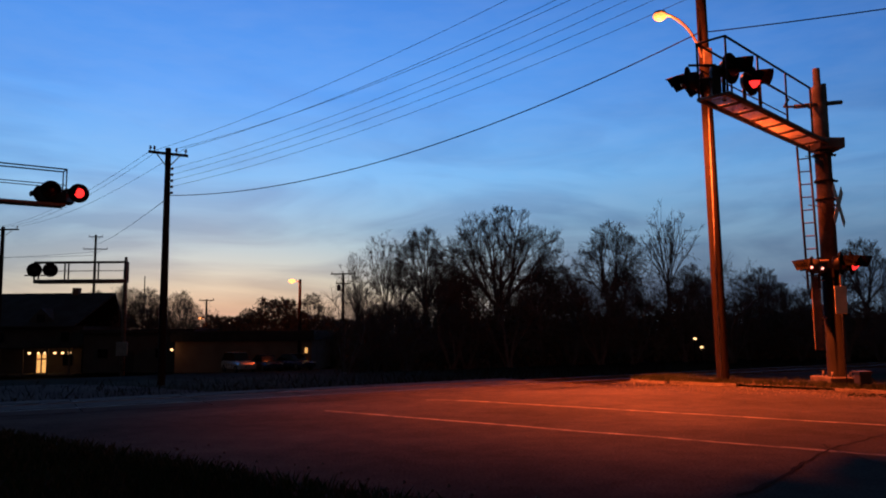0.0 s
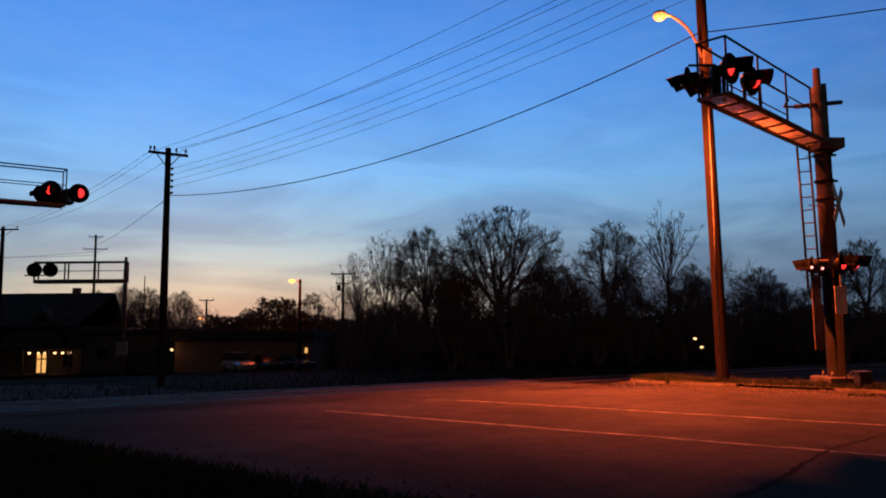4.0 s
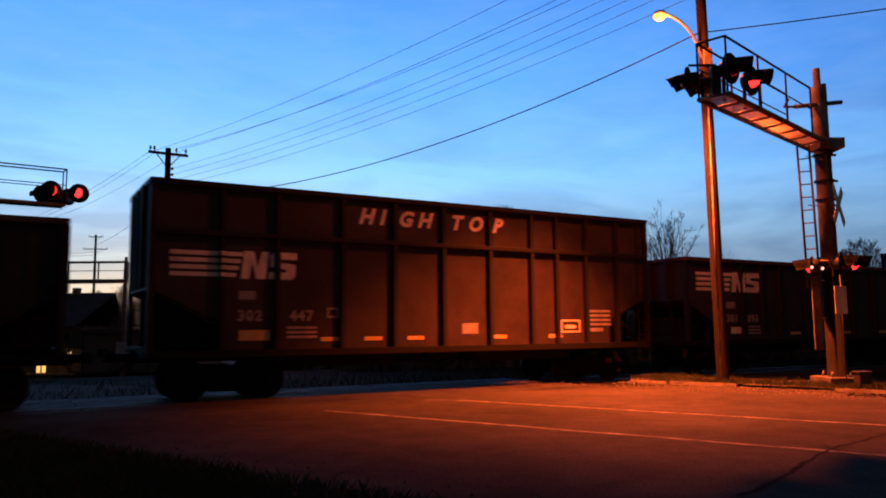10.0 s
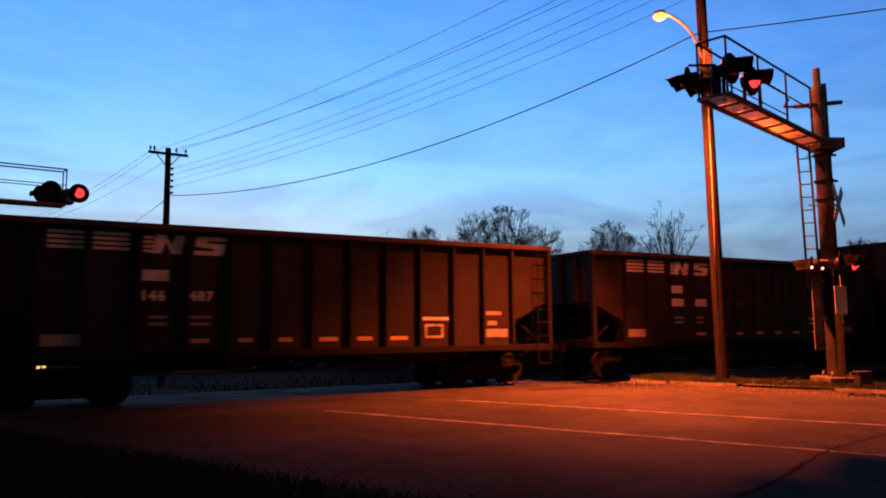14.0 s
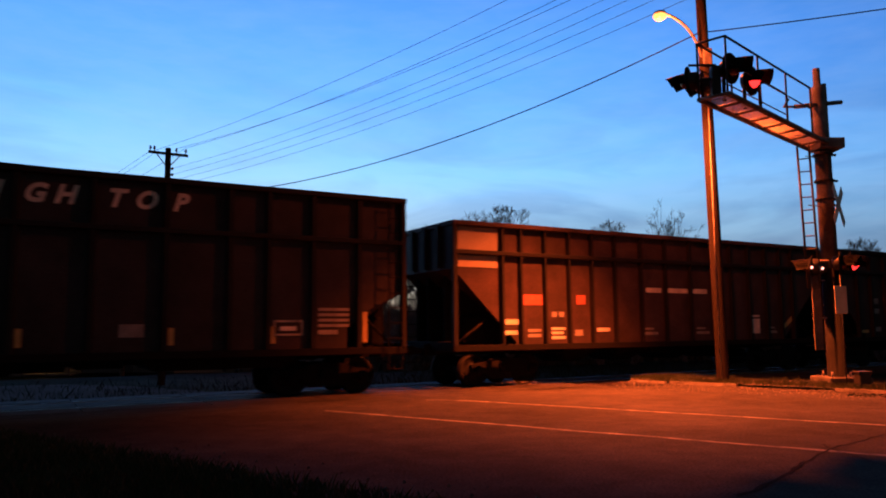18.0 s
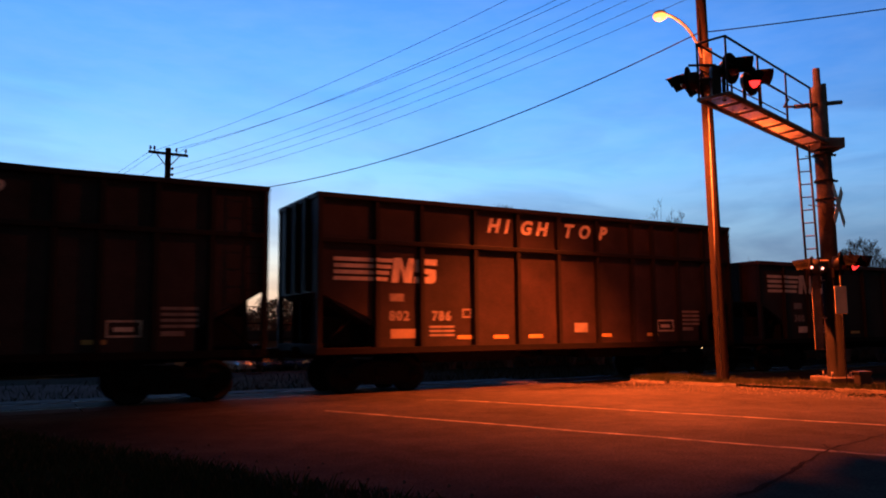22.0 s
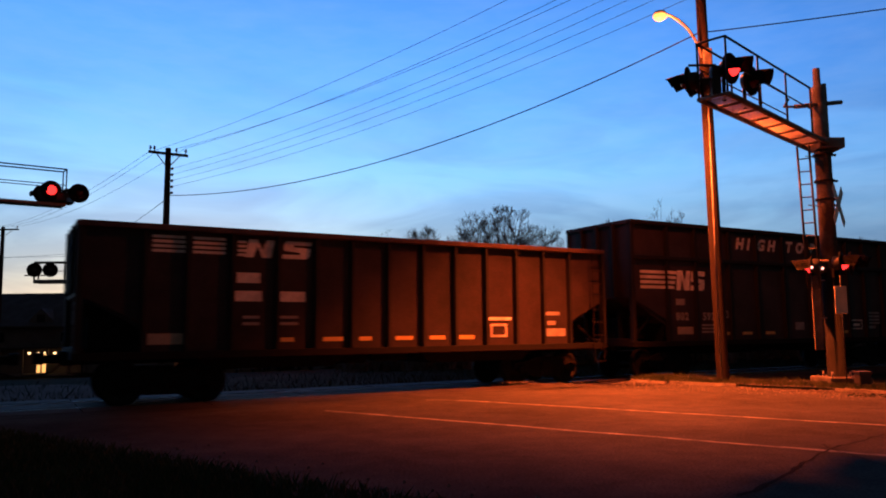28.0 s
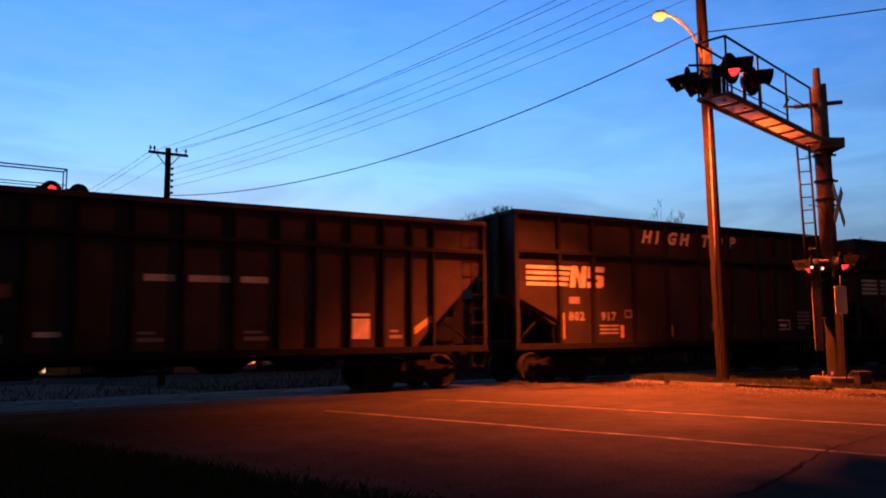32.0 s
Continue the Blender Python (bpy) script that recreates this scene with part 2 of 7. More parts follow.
TWIG = mat("twigs", (0.125, 0.10, 0.088), 0.95, 0, 0.3, 2, 20, 0)
BUD = mat("young_buds", (0.115, 0.09, 0.06), 0.95, 0, 0.3, 1, 20, 0)
BRICK_WALL = mat("painted_block_wall", (0.20, 0.14, 0.10), 0.85, 0, 0.15, 0.8, 18, 0.3)
SIDING = mat("clapboard_paint", (0.06, 0.057, 0.054), 0.8, 0, 0.12, 0.8, 20, 0.2)
SHINGLE = mat("roof_shingles", (0.035, 0.033, 0.033), 0.9, 0, 0.35, 1.0, 12, 0.6)
ROOFING = mat("flat_roof_felt", (0.03, 0.03, 0.03), 0.9, 0, 0.3, 1, 12, 0.3)
WARM = glow("warm_bulb", (1.0, 0.58, 0.26), 2.2)
FAR_GLASS = glow("distant_lamp_glass", (1.0, 0.27, 0.06), 5)
WARM_PANE = glow("lit_doorway_glass", (1.0, 0.50, 0.15), 0.9)
COOL = glow("cool_bulb", (0.85, 0.92, 1.0), 10)
SILVER = mat("silver_car_paint", (0.45, 0.46, 0.48), 0.3, 0.5, 0.05, 3, 60, 0.02)
BLUE_CAR = mat("dark_blue_car_paint", (0.03, 0.05, 0.10), 0.3, 0.3, 0.05, 3, 60, 0.02)
RUBBER = mat("tyre_rubber", (0.02, 0.02, 0.02), 0.9)
SIGN_WHITE = mat("sign_face", (0.72, 0.70, 0.66), 0.5, 0, 0.08, 3, 50, 0)
SIGN_BACK = mat("sign_back", (0.30, 0.30, 0.30), 0.5, 0.5, 0.1, 3, 50, 0)
SIGN_FACE = mat("pale_sign_face", (0.62, 0.55, 0.38), 0.5, 0, 0.1, 4, 50, 0)
SIGN_YELLOW = mat("sign_yellow", (0.88, 0.72, 0.30), 0.5, 0, 0.1, 4, 50, 0)

# ---- mesh tools ----


def box(bm, c, d, bevel=0.0):
    """A box of centre c and full size d."""
    x, y, z = c
    a, b, e = d[0] / 2, d[1] / 2, d[2] / 2
    v = [bm.verts.new((x + i * a, y + j * b, z + k * e)) for i in (-1, 1) for j in (-1, 1) for k in (-1, 1)]
    f = [bm.faces.new([v[i] for i in q]) for q in ((0, 1, 3, 2), (4, 6, 7, 5), (0, 4, 5, 1), (2, 3, 7, 6), (0, 2, 6, 4), (1, 5, 7, 3))]
    if bevel:
        edges = list({e2 for q in f for e2 in q.edges})
        bmesh.ops.bevel(bm, geom=edges, offset=bevel, segments=2, affect="EDGES", profile=0.6)
    return bm


def rod(bm, p, q, r, r2=None, n=8, caps=True):
    """A round bar from p to q, tapering from r to r2."""
    p, q = Vector(p), Vector(q)
    r2 = r if r2 is None else r2
    w = (q - p).normalized()
    u = w.orthogonal().normalized()
    t = w.cross(u)
    rings = []
    for c, rr in ((p, r), (q, r2)):
        rings.append([bm.verts.new(c + (u * math.cos(6.28319 * i / n) + t * math.sin(6.28319 * i / n)) * rr) for i in range(n)])
    for i in range(n):
        f = bm.faces.new((rings[0][i], rings[0][(i + 1) % n], rings[1][(i + 1) % n], rings[1][i]))
        f.smooth = n > 5
    if caps:
        bm.faces.new(rings[0][::-1])
        bm.faces.new(rings[1])
    return bm


def tube(bm, pts, r, n=6):
    for a, b in zip(pts, pts[1:]):
        rod(bm, a, b, r, n=n)
    return bm


def lathe(bm, p, axis, profile, n=20):
    """Turns (distance along axis, radius) pairs about the axis at p."""
    p, w = Vector(p), Vector(axis).normalized()
    u = w.orthogonal().normalized()
    t = w.cross(u)
    last = None
    for d, r in profile:
        ring = [bm.verts.new(p + w * d + (u * math.cos(6.28319 * i / n) + t * math.sin(6.28319 * i / n)) * max(r, 1e-4)) for i in range(n)]
        if last:
            for i in range(n):
                f = bm.faces.new((last[i], last[(i + 1) % n], ring[(i + 1) % n], ring[i]))
                f.smooth = True
        last = ring
    return bm


def prism(bm, poly, y0, y1):
    """Extrudes an outline in x, z from y0 to y1."""
    a = [bm.verts.new((x, y0, z)) for x, z in poly]
    b = [bm.verts.new((x, y1, z)) for x, z in poly]
    n = len(poly)
    bm.faces.new(a)
    bm.faces.new(b[::-1])
    for i in range(n):
        bm.faces.new((a[i], b[i], b[(i + 1) % n], a[(i + 1) % n]))
    return bm


def loft(bm, sections):
    """Skins a row of outlines of equal length and closes the ends."""
    rings = [[bm.verts.new(v) for v in s] for s in sections]
    n = len(rings[0])
    for a, b in zip(rings, rings[1:]):
        for i in range(n):
            bm.faces.new((a[i], a[(i + 1) % n], b[(i + 1) % n], b[i]))
    bm.faces.new(rings[0][::-1])
    bm.faces.new(rings[-1])
    return bm


def part(name, bm, material, parent=None, label="", m=None):
    """Links a bmesh as one mesh object under a thing or a part."""
    me = bpy.data.meshes.new(name)
    bmesh.ops.recalc_face_normals(bm, faces=bm.faces)
    bm.to_mesh(me)
    bm.free()
    me.materials.append(material)
    ob = new(name, me)
    if parent:
        ob.parent = parent
    if m is not None:
        ob.matrix_basis = m
    if label:
        ob["label"] = label
    return ob


def again(ob, m, parent=None):
    """A second object on the same mesh, at the pose m."""
    c = new(ob.name.split(".")[0], ob.data)
    c.parent = parent or ob.parent
    c.matrix_basis = m
    return c


def B():
    return bmesh.new()


def thing(name, m, label, category, group=""):
    e = new(name)
    e.empty_display_size = 0.3
    e.matrix_basis = m
    return tagged(e, label, category, group)


def shift(x, y, z, rx=0, ry=0, rz=0):
    return pose(x, y, z, rx, ry, rz)


def lettering(name, text, size, material, parent, m, label="", shear=0.0, spacing=1.0, bold=0.0):
    """Raised letters from the built-in font, standing upright in their own x, z plane."""
    c = bpy.data.curves.new("letters", "FONT")
    c.body, c.size, c.extrude, c.shear, c.space_character, c.offset = text, size, 0.004, shear, spacing, bold
    c.resolution_u = 3
    t = bpy.data.objects.new("letters", c)
    me = bpy.data.meshes.new_from_object(t)
    bpy.data.objects.remove(t)
    me.transform(Matrix.Rotation(radians(90), 4, "X"))
    me.materials.clear()
    me.materials.append(material)
    ob = new(name, me)
    ob.parent, ob.matrix_basis = parent, m
    if label:
        ob["label"] = label
    return ob


letter_meshes = {}


def digits(name, text, size, material, parent, x, y, z, label):
    """One object for each digit, on shared meshes."""
    for i, ch in enumerate(text):
        m = shift(x + i * size * 0.60, y, z)
        key = (ch, size, material.name)
        if key in letter_meshes:
            o = new(name, letter_meshes[key])
            o.parent, o.matrix_basis, o["label"] = parent, m, label
        else:
            letter_meshes[key] = lettering(name, ch, size, material, parent, m, label, 0, 1, 0.013).data

# ---- ground, road and track ----


def sheet(name, xs, ys, material, height, label, category, kind="structure"):
    """A gridded sheet whose height follows a function."""
    bm = B()
    g = [[bm.verts.new((x, y, height(x, y))) for x in xs] for y in ys]
    for a, b in zip(g, g[1:]):
        for i in range(len(xs) - 1):
            f = bm.faces.new((a[i], a[i + 1], b[i + 1], b[i]))
            f.smooth = True
    return tagged(part(name, bm, material), label, category, kind=kind)


def spread_values(near, far, step):
    """Even steps out to near, then growing steps out to far, on both sides of zero."""
    v, x, d = [], 0.0, step
    while x < far:
        v.append(x)
        x += d
        if x > near:
            d *= 1.5
    v.append(far)
    return [-q for q in v[:0:-1]] + v


def bumpy(x, y):
    near = max(0.0, 1 - abs(Vector((x, y, 0)).dot(ACROSS) - CENTRE) / 3.5)
    return level(x, y) - 0.035 - 0.14 * (near > 0.01) + 0.03 * (noise.noise(Vector((x * 0.4, y * 0.4, 0))) - 0.5)


sheet("ground", spread_values(60, 4000, 2.0), [q + 20 for q in spread_values(60, 4000, 2.0)], GRASS, bumpy,
      "dark grassy ground falling away behind the railway", "ground")

# the road: lines along it run from the near right to the far left
ROAD = Vector((-0.795, 0.607, 0)).normalized()
CROSS = Vector((0.607, 0.795, 0)).normalized()


def on_road(u, m, z=0.0):
    p = ROAD * u + CROSS * m
    return Vector((p.x, p.y, z))


def strip(name, u0, u1, m0, m1, material, lift, label, category, parent=None, nu=40, nm=6, wob=0.0):
    """A band of the road surface that follows the ground."""
    bm = B()
    rows = []
    for i in range(nu + 1):
        u = u0 + (u1 - u0) * i / nu
        row = []
        for j in range(nm + 1):
            m = m0 + (m1 - m0) * j / nm
            if j in (0, nm) and wob:
                m += wob * noise.noise(Vector((u * 0.9, j * 7.7, 3)))
            p = on_road(u, m)
            row.append(bm.verts.new((p.x, p.y, level(p.x, p.y) + lift)))
        rows.append(row)
    for a, b in zip(rows, rows[1:]):
        for j in range(nm):
            bm.faces.new((a[j], a[j + 1], b[j + 1], b[j])).smooth = True
    ob = part(name, bm, material, parent)
    return tagged(ob, label, "" if parent else category, kind="" if parent else "structure")


road = strip("road", -60, 90, 4.7, 17.2, ASPHALT, 0.0, "worn grey asphalt road crossing the railway, lit orange", "road", nu=120, nm=12, wob=0.5)
strip("road_shoulder", 3, 15, 17.25, 19.2, ASPHALT, -0.012, "worn asphalt apron beyond the kerb line", "pavement", nu=60, nm=6, wob=0.5)
for u0, u1, m0, m1, nm, lab in [(-14, 9.9, 9.42, 9.54, "lane_line", "worn white edge line on the asphalt"), (-12, 9.9, 12.30, 12.40, "lane_line", "faded thin lane line on the asphalt")]:
    strip(nm, u0, u1, m0, m1, PAINT_LINE, 0.004, lab, "road line", road, nu=60, nm=1, wob=0.05)
# tarred crack and patch near the camera
bm = B()
pts = [Vector((2.4, 6.4, 0)), Vector((2.75, 6.75, 0)), Vector((3.15, 7.25, 0)), Vector((3.7, 7.95, 0)), Vector((4.4, 8.8, 0)), Vector((5.4, 9.7, 0)), Vector((6.6, 10.6, 0))]
L0 = None
for i in range(len(pts) - 1):
    for k in range(9):
        t = k / 9
        q = pts[i].lerp(pts[i + 1], t)
        q = q + Vector((1, -0.8, 0)) * 0.035 * noise.noise(q * 4.0)
        w = 0.008 + 0.020 * abs(noise.noise(q * 2.3 + Vector((4, 0, 0)))) + (0.008 if i < 3 else 0)
        a, b = bm.verts.new((q.x - w, q.y + w * 0.7, 0.006)), bm.verts.new((q.x + w, q.y - w * 0.7, 0.006))
        if L0:
            bm.faces.new((L0[0], L0[1], b, a))
        L0 = (a, b)
part("tarred_crack", bm, PATCH, road, "dark tar-filled crack in the asphalt")
bm = B()
for k in range(12):
    u = -9 + 19 * random.random()
    m = 5.3 + 11 * random.random()
    a = random.random() * 6.28
    q = on_road(u, m, 0.0045)
    last = None
    for j in range(10):
        w = 0.012 * (1 - j / 11)
        q = q + Vector((math.cos(a), math.sin(a), 0)) * 0.28
        a += random.uniform(-0.28, 0.28)
        n2 = Vector((-math.sin(a), math.cos(a), 0)) * w
        pr = (bm.verts.new(q + n2), bm.verts.new(q - n2))
        if last:
            bm.faces.new((last[0], last[1], pr[1], pr[0]))
        last = pr
tagged(part("hairline_crack", bm, PATCH, road, "fine dark cracks in the asphalt"), kind="stuff")

# kerbed island with the mast and the lamp pole
isl = thing("traffic_island", pose(0, 0, 0), "kerbed concrete island with worn grass beside the road", "island")
isl["kind"] = "structure"
edge = [Vector((4.9, 20.4, 0)), Vector((5.6, 19.35, 0)), Vector((7.0, 18.0, 0)), Vector((8.4, 16.6, 0)), Vector((9.6, 15.3, 0)), Vector((12.5, 12.8, 0)), Vector((18, 8.2, 0))]
back = Vector((0.62, 0.78, 0))
for a, b in zip(edge, edge[1:]):
    n_seg = max(1, int((b - a).length / 1.0))
    for i in range(n_seg):
        if random.random() < 0.25:
            continue
        p, q = a.lerp(b, (i + random.uniform(0, 0.06)) / n_seg), a.lerp(b, (i + random.uniform(0.9, 0.985)) / n_seg)
        h = 0.035 + 0.045 * random.random()
        out = back * random.uniform(-0.03, 0.03)
        bm = B()
        v = [bm.verts.new(w + out) for w in (p, q, q + back * 0.18, p + back * 0.18)]
        t = [bm.verts.new(w + out + Vector((0, 0, h + random.uniform(-0.01, 0.01))) + back * o) for w, o in ((p, 0.03), (q, 0.03), (q + back * 0.18, 0), (p + back * 0.18, 0))]
        bm.faces.new(t)
        for j in range(4):
            bm.faces.new((v[j], v[(j + 1) % 4], t[(j + 1) % 4], t[j]))
        part("kerb_stone", bm, CONCRETE, isl)
bm = B()
last = None
for a in edge:
    row = [bm.verts.new(a + back * (0.18 + 3.2 * j / 6) + Vector((0, 0, 0.06 - 0.07 * smooth(3, 6, j) + 0.02 * noise.noise(a * 2 + Vector((j, 0, 0)))))) for j in range(7)]
    if last:
        for j in range(6):
            bm.faces.new((last[j], last[j + 1], row[j + 1], row[j])).smooth = True
    last = row
part("island_surface", bm, CONCRETE, isl, "cracked concrete with dirt and grass")


def tufts(name, count, where, material, h0, h1, label):
    """Blades of grass as bent slivers; one object, since nobody could count them."""
    vs, fs = [], []
    for _ in range(count):
        x, y, z = where()
        a, h = random.random() * 6.28, random.uniform(h0, h1)
        dx, dy = math.cos(a), math.sin(a)
        w, lean = 0.006 + 0.004 * random.random(), h * random.uniform(0.1, 0.7)
        b = random.random() * 6.28
        k = len(vs)
        vs += [(x - dy * w, y + dx * w, z), (x + dy * w, y - dx * w, z), (x + math.cos(b) * lean * 0.4, y + math.sin(b) * lean * 0.4, z + h * 0.6), (x + math.cos(b) * lean, y + math.sin(b) * lean, z + h)]
        fs += [(k, k + 1, k + 2), (k + 1, k + 3, k + 2)]
    me = bpy.data.meshes.new(name)
    me.from_pydata(vs, [], fs)
    me.materials.append(material)
    return tagged(new(name, me), label, "grass", kind="stuff")


def verge():
    while True:
        u, m = random.uniform(-4, 13), 4.9 - abs(random.gauss(0, 1.3))
        p = on_road(u, m)
        if p.y > 2.5:
            return p.x, p.y, -0.03


tufts("verge_grass", 26000, verge, BLADE, 0.04, 0.16, "short ragged grass on the near verge")


def isl_grass():
    a = random.randrange(len(edge) - 2)
    p = edge[a].lerp(edge[a + 1], random.random()) + back * (0.15 + abs(random.gauss(0, 0.9)))
    return p.x, p.y, 0.04


tufts("island_grass", 14000, isl_grass, BLADE, 0.03, 0.14, "weeds growing along the island kerb")


def far_grass():
    s, o = random.uniform(-25, 60), 3.2 + abs(random.gauss(0, 7))
    p = on_track(s, o)
    return p.x, p.y, level(p.x, p.y) - 0.05


tufts("trackside_grass", 16000, far_grass, GRASS, 0.1, 0.35, "rough grass behind the track")

# track: ballast bank, sleepers, rails, and the crossing surface where the road meets it
bm = B()
rows = []
S0, S1 = -160, 420
for i in range(117):
    s = S0 + (S1 - S0) * i / 116
    prof = [(-2.7, -0.22), (-1.9, -0.10), (-1.3, -0.075), (1.3, -0.075), (1.9, -0.10), (2.9, -0.30)]
    rows.append([bm.verts.new(on_track(s, o, RAIL_Z + z + 0.02 * noise.noise(Vector((s * 0.7, o * 2, 0))))) for o, z in prof])
for a, b in zip(rows, rows[1:]):
    for j in range(5):
        bm.faces.new((a[j], a[j + 1], b[j + 1], b[j]))
track = thing("railway_track", pose(0, 0, 0), "single railway track on grey ballast with worn steel rails", "railway")
track["kind"] = "structure"
part("ballast_bank", bm, BALLAST, track, "grey ballast stone")
RZ = Matrix.Rotation(radians(TURN), 4, "Z")


def place(s, o, z):
    return Matrix.Translation(on_track(s, o, RAIL_Z + z)) @ RZ


prof = [(-0.07, -0.16), (0.07, -0.16), (0.07, -0.145), (0.012, -0.12), (0.012, -0.045), (0.036, -0.03), (0.036, -0.002), (-0.036, -0.002), (-0.036, -0.03), (-0.012, -0.045), (-0.012, -0.12), (-0.07, -0.145)]
for o in (-0.755, 0.755):
    bm = B()
    loft(bm, [[(s, y, z) for y, z in prof] for s in (S0, S1)])
    r = part("rail", bm, RAIL_STEEL, track, "rusty steel rail", place(0, o, 0))
    bm = B()
    box(bm, ((S0 + S1) / 2, 0, 0.002), (S1 - S0, 0.06, 0.006))
    part("rail_head", bm, RAIL_TOP, r, "polished running surface")
# sleepers, each its own piece near the crossing
tie = None
for s in np.arange(-34, 66, 0.52):
    if -6 < s < 14.6:
        continue
    m = place(s, random.uniform(-0.04, 0.04), -0.145) @ Matrix.Rotation(random.uniform(-0.02, 0.02), 4, "Z")
    if tie is None:
        tie = part("sleeper", box(B(), (0, 0, 0), (0.23, 2.6, 0.17), 0.012), TIE, track, "", m)
    else:
        again(tie, m)
# crossing planks between and beside the rails
for o, w in ((-1.38, 1.08), (-0.36, 0.52), (0.17, 0.52), (1.32, 0.86)):
    for i in range(8):
        s = -6.2 + 2.55 * i + 1.27
        part("crossing_panel", box(B(), (0, 0, 0), (2.52, w, 0.16), 0.012), ASPHALT if o < -1 else RUBBER_PANEL, track, "", place(s, o, -0.072 + random.uniform(-0.004, 0.004)))
# asphalt ramps up to the panels on both sides
for o0, o1 in ((-3.3, -1.96),):
    bm = B()
    rows = []
    for i in range(25):
        s = -6.6 + 21.0 * i / 24
        rows.append([bm.verts.new(on_track(s + 0.2 * noise.noise(Vector((i * 0.6, o0, 0))), o0 + (o1 - o0) * j / 4, RAIL_Z + 0.008 - 0.02 * smooth(0, 4, j if o0 > 0 else 4 - j))) for j in range(5)])
    for a, b in zip(rows, rows[1:]):
        for j in range(4):
            bm.faces.new((a[j], a[j + 1], b[j + 1], b[j]))
    part("crossing_apron", bm, ASPHALT, track, "patched asphalt apron beside the rails")
# open joint where the road meets the crossing
bm = B()
last = None
for i in range(61):
    s = -3.0 + 20.0 * i / 60
    w = 0.035 + 0.045 * abs(noise.noise(Vector((s * 0.8, 3, 1))))
    o = -2.62 + 0.05 * noise.noise(Vector((s * 0.5, 0, 7)))
    pr = [bm.verts.new(on_track(s, o + k * w, RAIL_Z + 0.014)) for k in (-1, 1)]
    if last:
        bm.faces.new((last[0], last[1], pr[1], pr[0]))
    last = pr
part("open_joint", bm, PATCH, track, "dark open joint beside the crossing")
vs, fs = [], []
for _ in range(9000):
    s, o = random.uniform(-30, 60), random.gauss(0, 1.25)
    if -6.6 < s < 14.6 or abs(abs(o) - 0.755) < 0.08:
        continue
    p = on_track(s, o, RAIL_Z - 0.085 - 0.05 * max(0, abs(o) - 1.3))
    r = random.uniform(0.018, 0.04)
    k = len(vs)
    vs += [tuple(p + Vector(v) * r * random.uniform(0.7, 1.2)) for v in ((1, 0, 0), (-0.5, 0.87, 0), (-0.5, -0.87, 0), (0.1, 0, 1))]
    fs += [(k, k + 1, k + 3), (k + 1, k + 2, k + 3), (k + 2, k, k + 3)]
me = bpy.data.meshes.new("ballast_stones")
me.from_pydata(vs, [], fs)
me.materials.append(STONES)
st = new("ballast_stones", me)
st.parent = track
tagged(st, "loose ballast stones", kind="stuff")

# loose grit and rubble along the road edge and the island
vs, fs = [], []
for _ in range(5000):
    if random.random() < 0.6:
        a = random.randrange(len(edge) - 2)
        p = edge[a].lerp(edge[a + 1], random.random()) + back * random.gauss(-0.05, 0.5)
        z = 0.004 if (p - edge[a]).dot(back) < 0 else 0.05
    else:
        p, z = on_road(random.uniform(-8, 11), random.choice((4.9, 17.0, 17.3)) + random.gauss(0, 0.35)), 0.004
    r = random.uniform(0.006, 0.028)
    k = len(vs)
    vs += [tuple(Vector((p.x, p.y, z)) + Vector(v) * r * random.uniform(0.7, 1.2)) for v in ((1, 0, 0), (-0.5, 0.87, 0), (-0.5, -0.87, 0), (0.1, 0, 0.9))]
    fs += [(k, k + 1, k + 3), (k + 1, k + 2, k + 3), (k + 2, k, k + 3)]
me = bpy.data.meshes.new("grit")
me.from_pydata(vs, [], fs)
me.materials.append(CONCRETE)
tagged(new("grit", me), "loose grit and rubble along the kerb", "gravel", kind="stuff")

# ---- the train ----
moving = []


def wheelset(parent, x, r, gauge=0.755):
    bm = B()
    rod(bm, (0, -0.95, 0), (0, 0.95, 0), 0.08, n=10)
    for y in (-gauge, gauge):
        k = -1 if y < 0 else 1
        lathe(bm, (0, y - 0.06 * k, 0), (0, k, 0), [(0, 0.08), (0, r + 0.03), (0.03, r + 0.03), (0.035, r), (0.13, r - 0.006), (0.13, r - 0.07), (0.10, r - 0.10), (0.08, 0.2), (0.14, 0.14), (0.14, 0.0)], 24)
        for i in range(6):
            a = 1.0472 * i
            box(bm, (math.cos(a) * r * 0.62, y + 0.045 * k, math.sin(a) * r * 0.62), (0.05, 0.03, 0.05))
    return part("wheelset", bm, WHEEL, parent, "", shift(x, 0, 0))


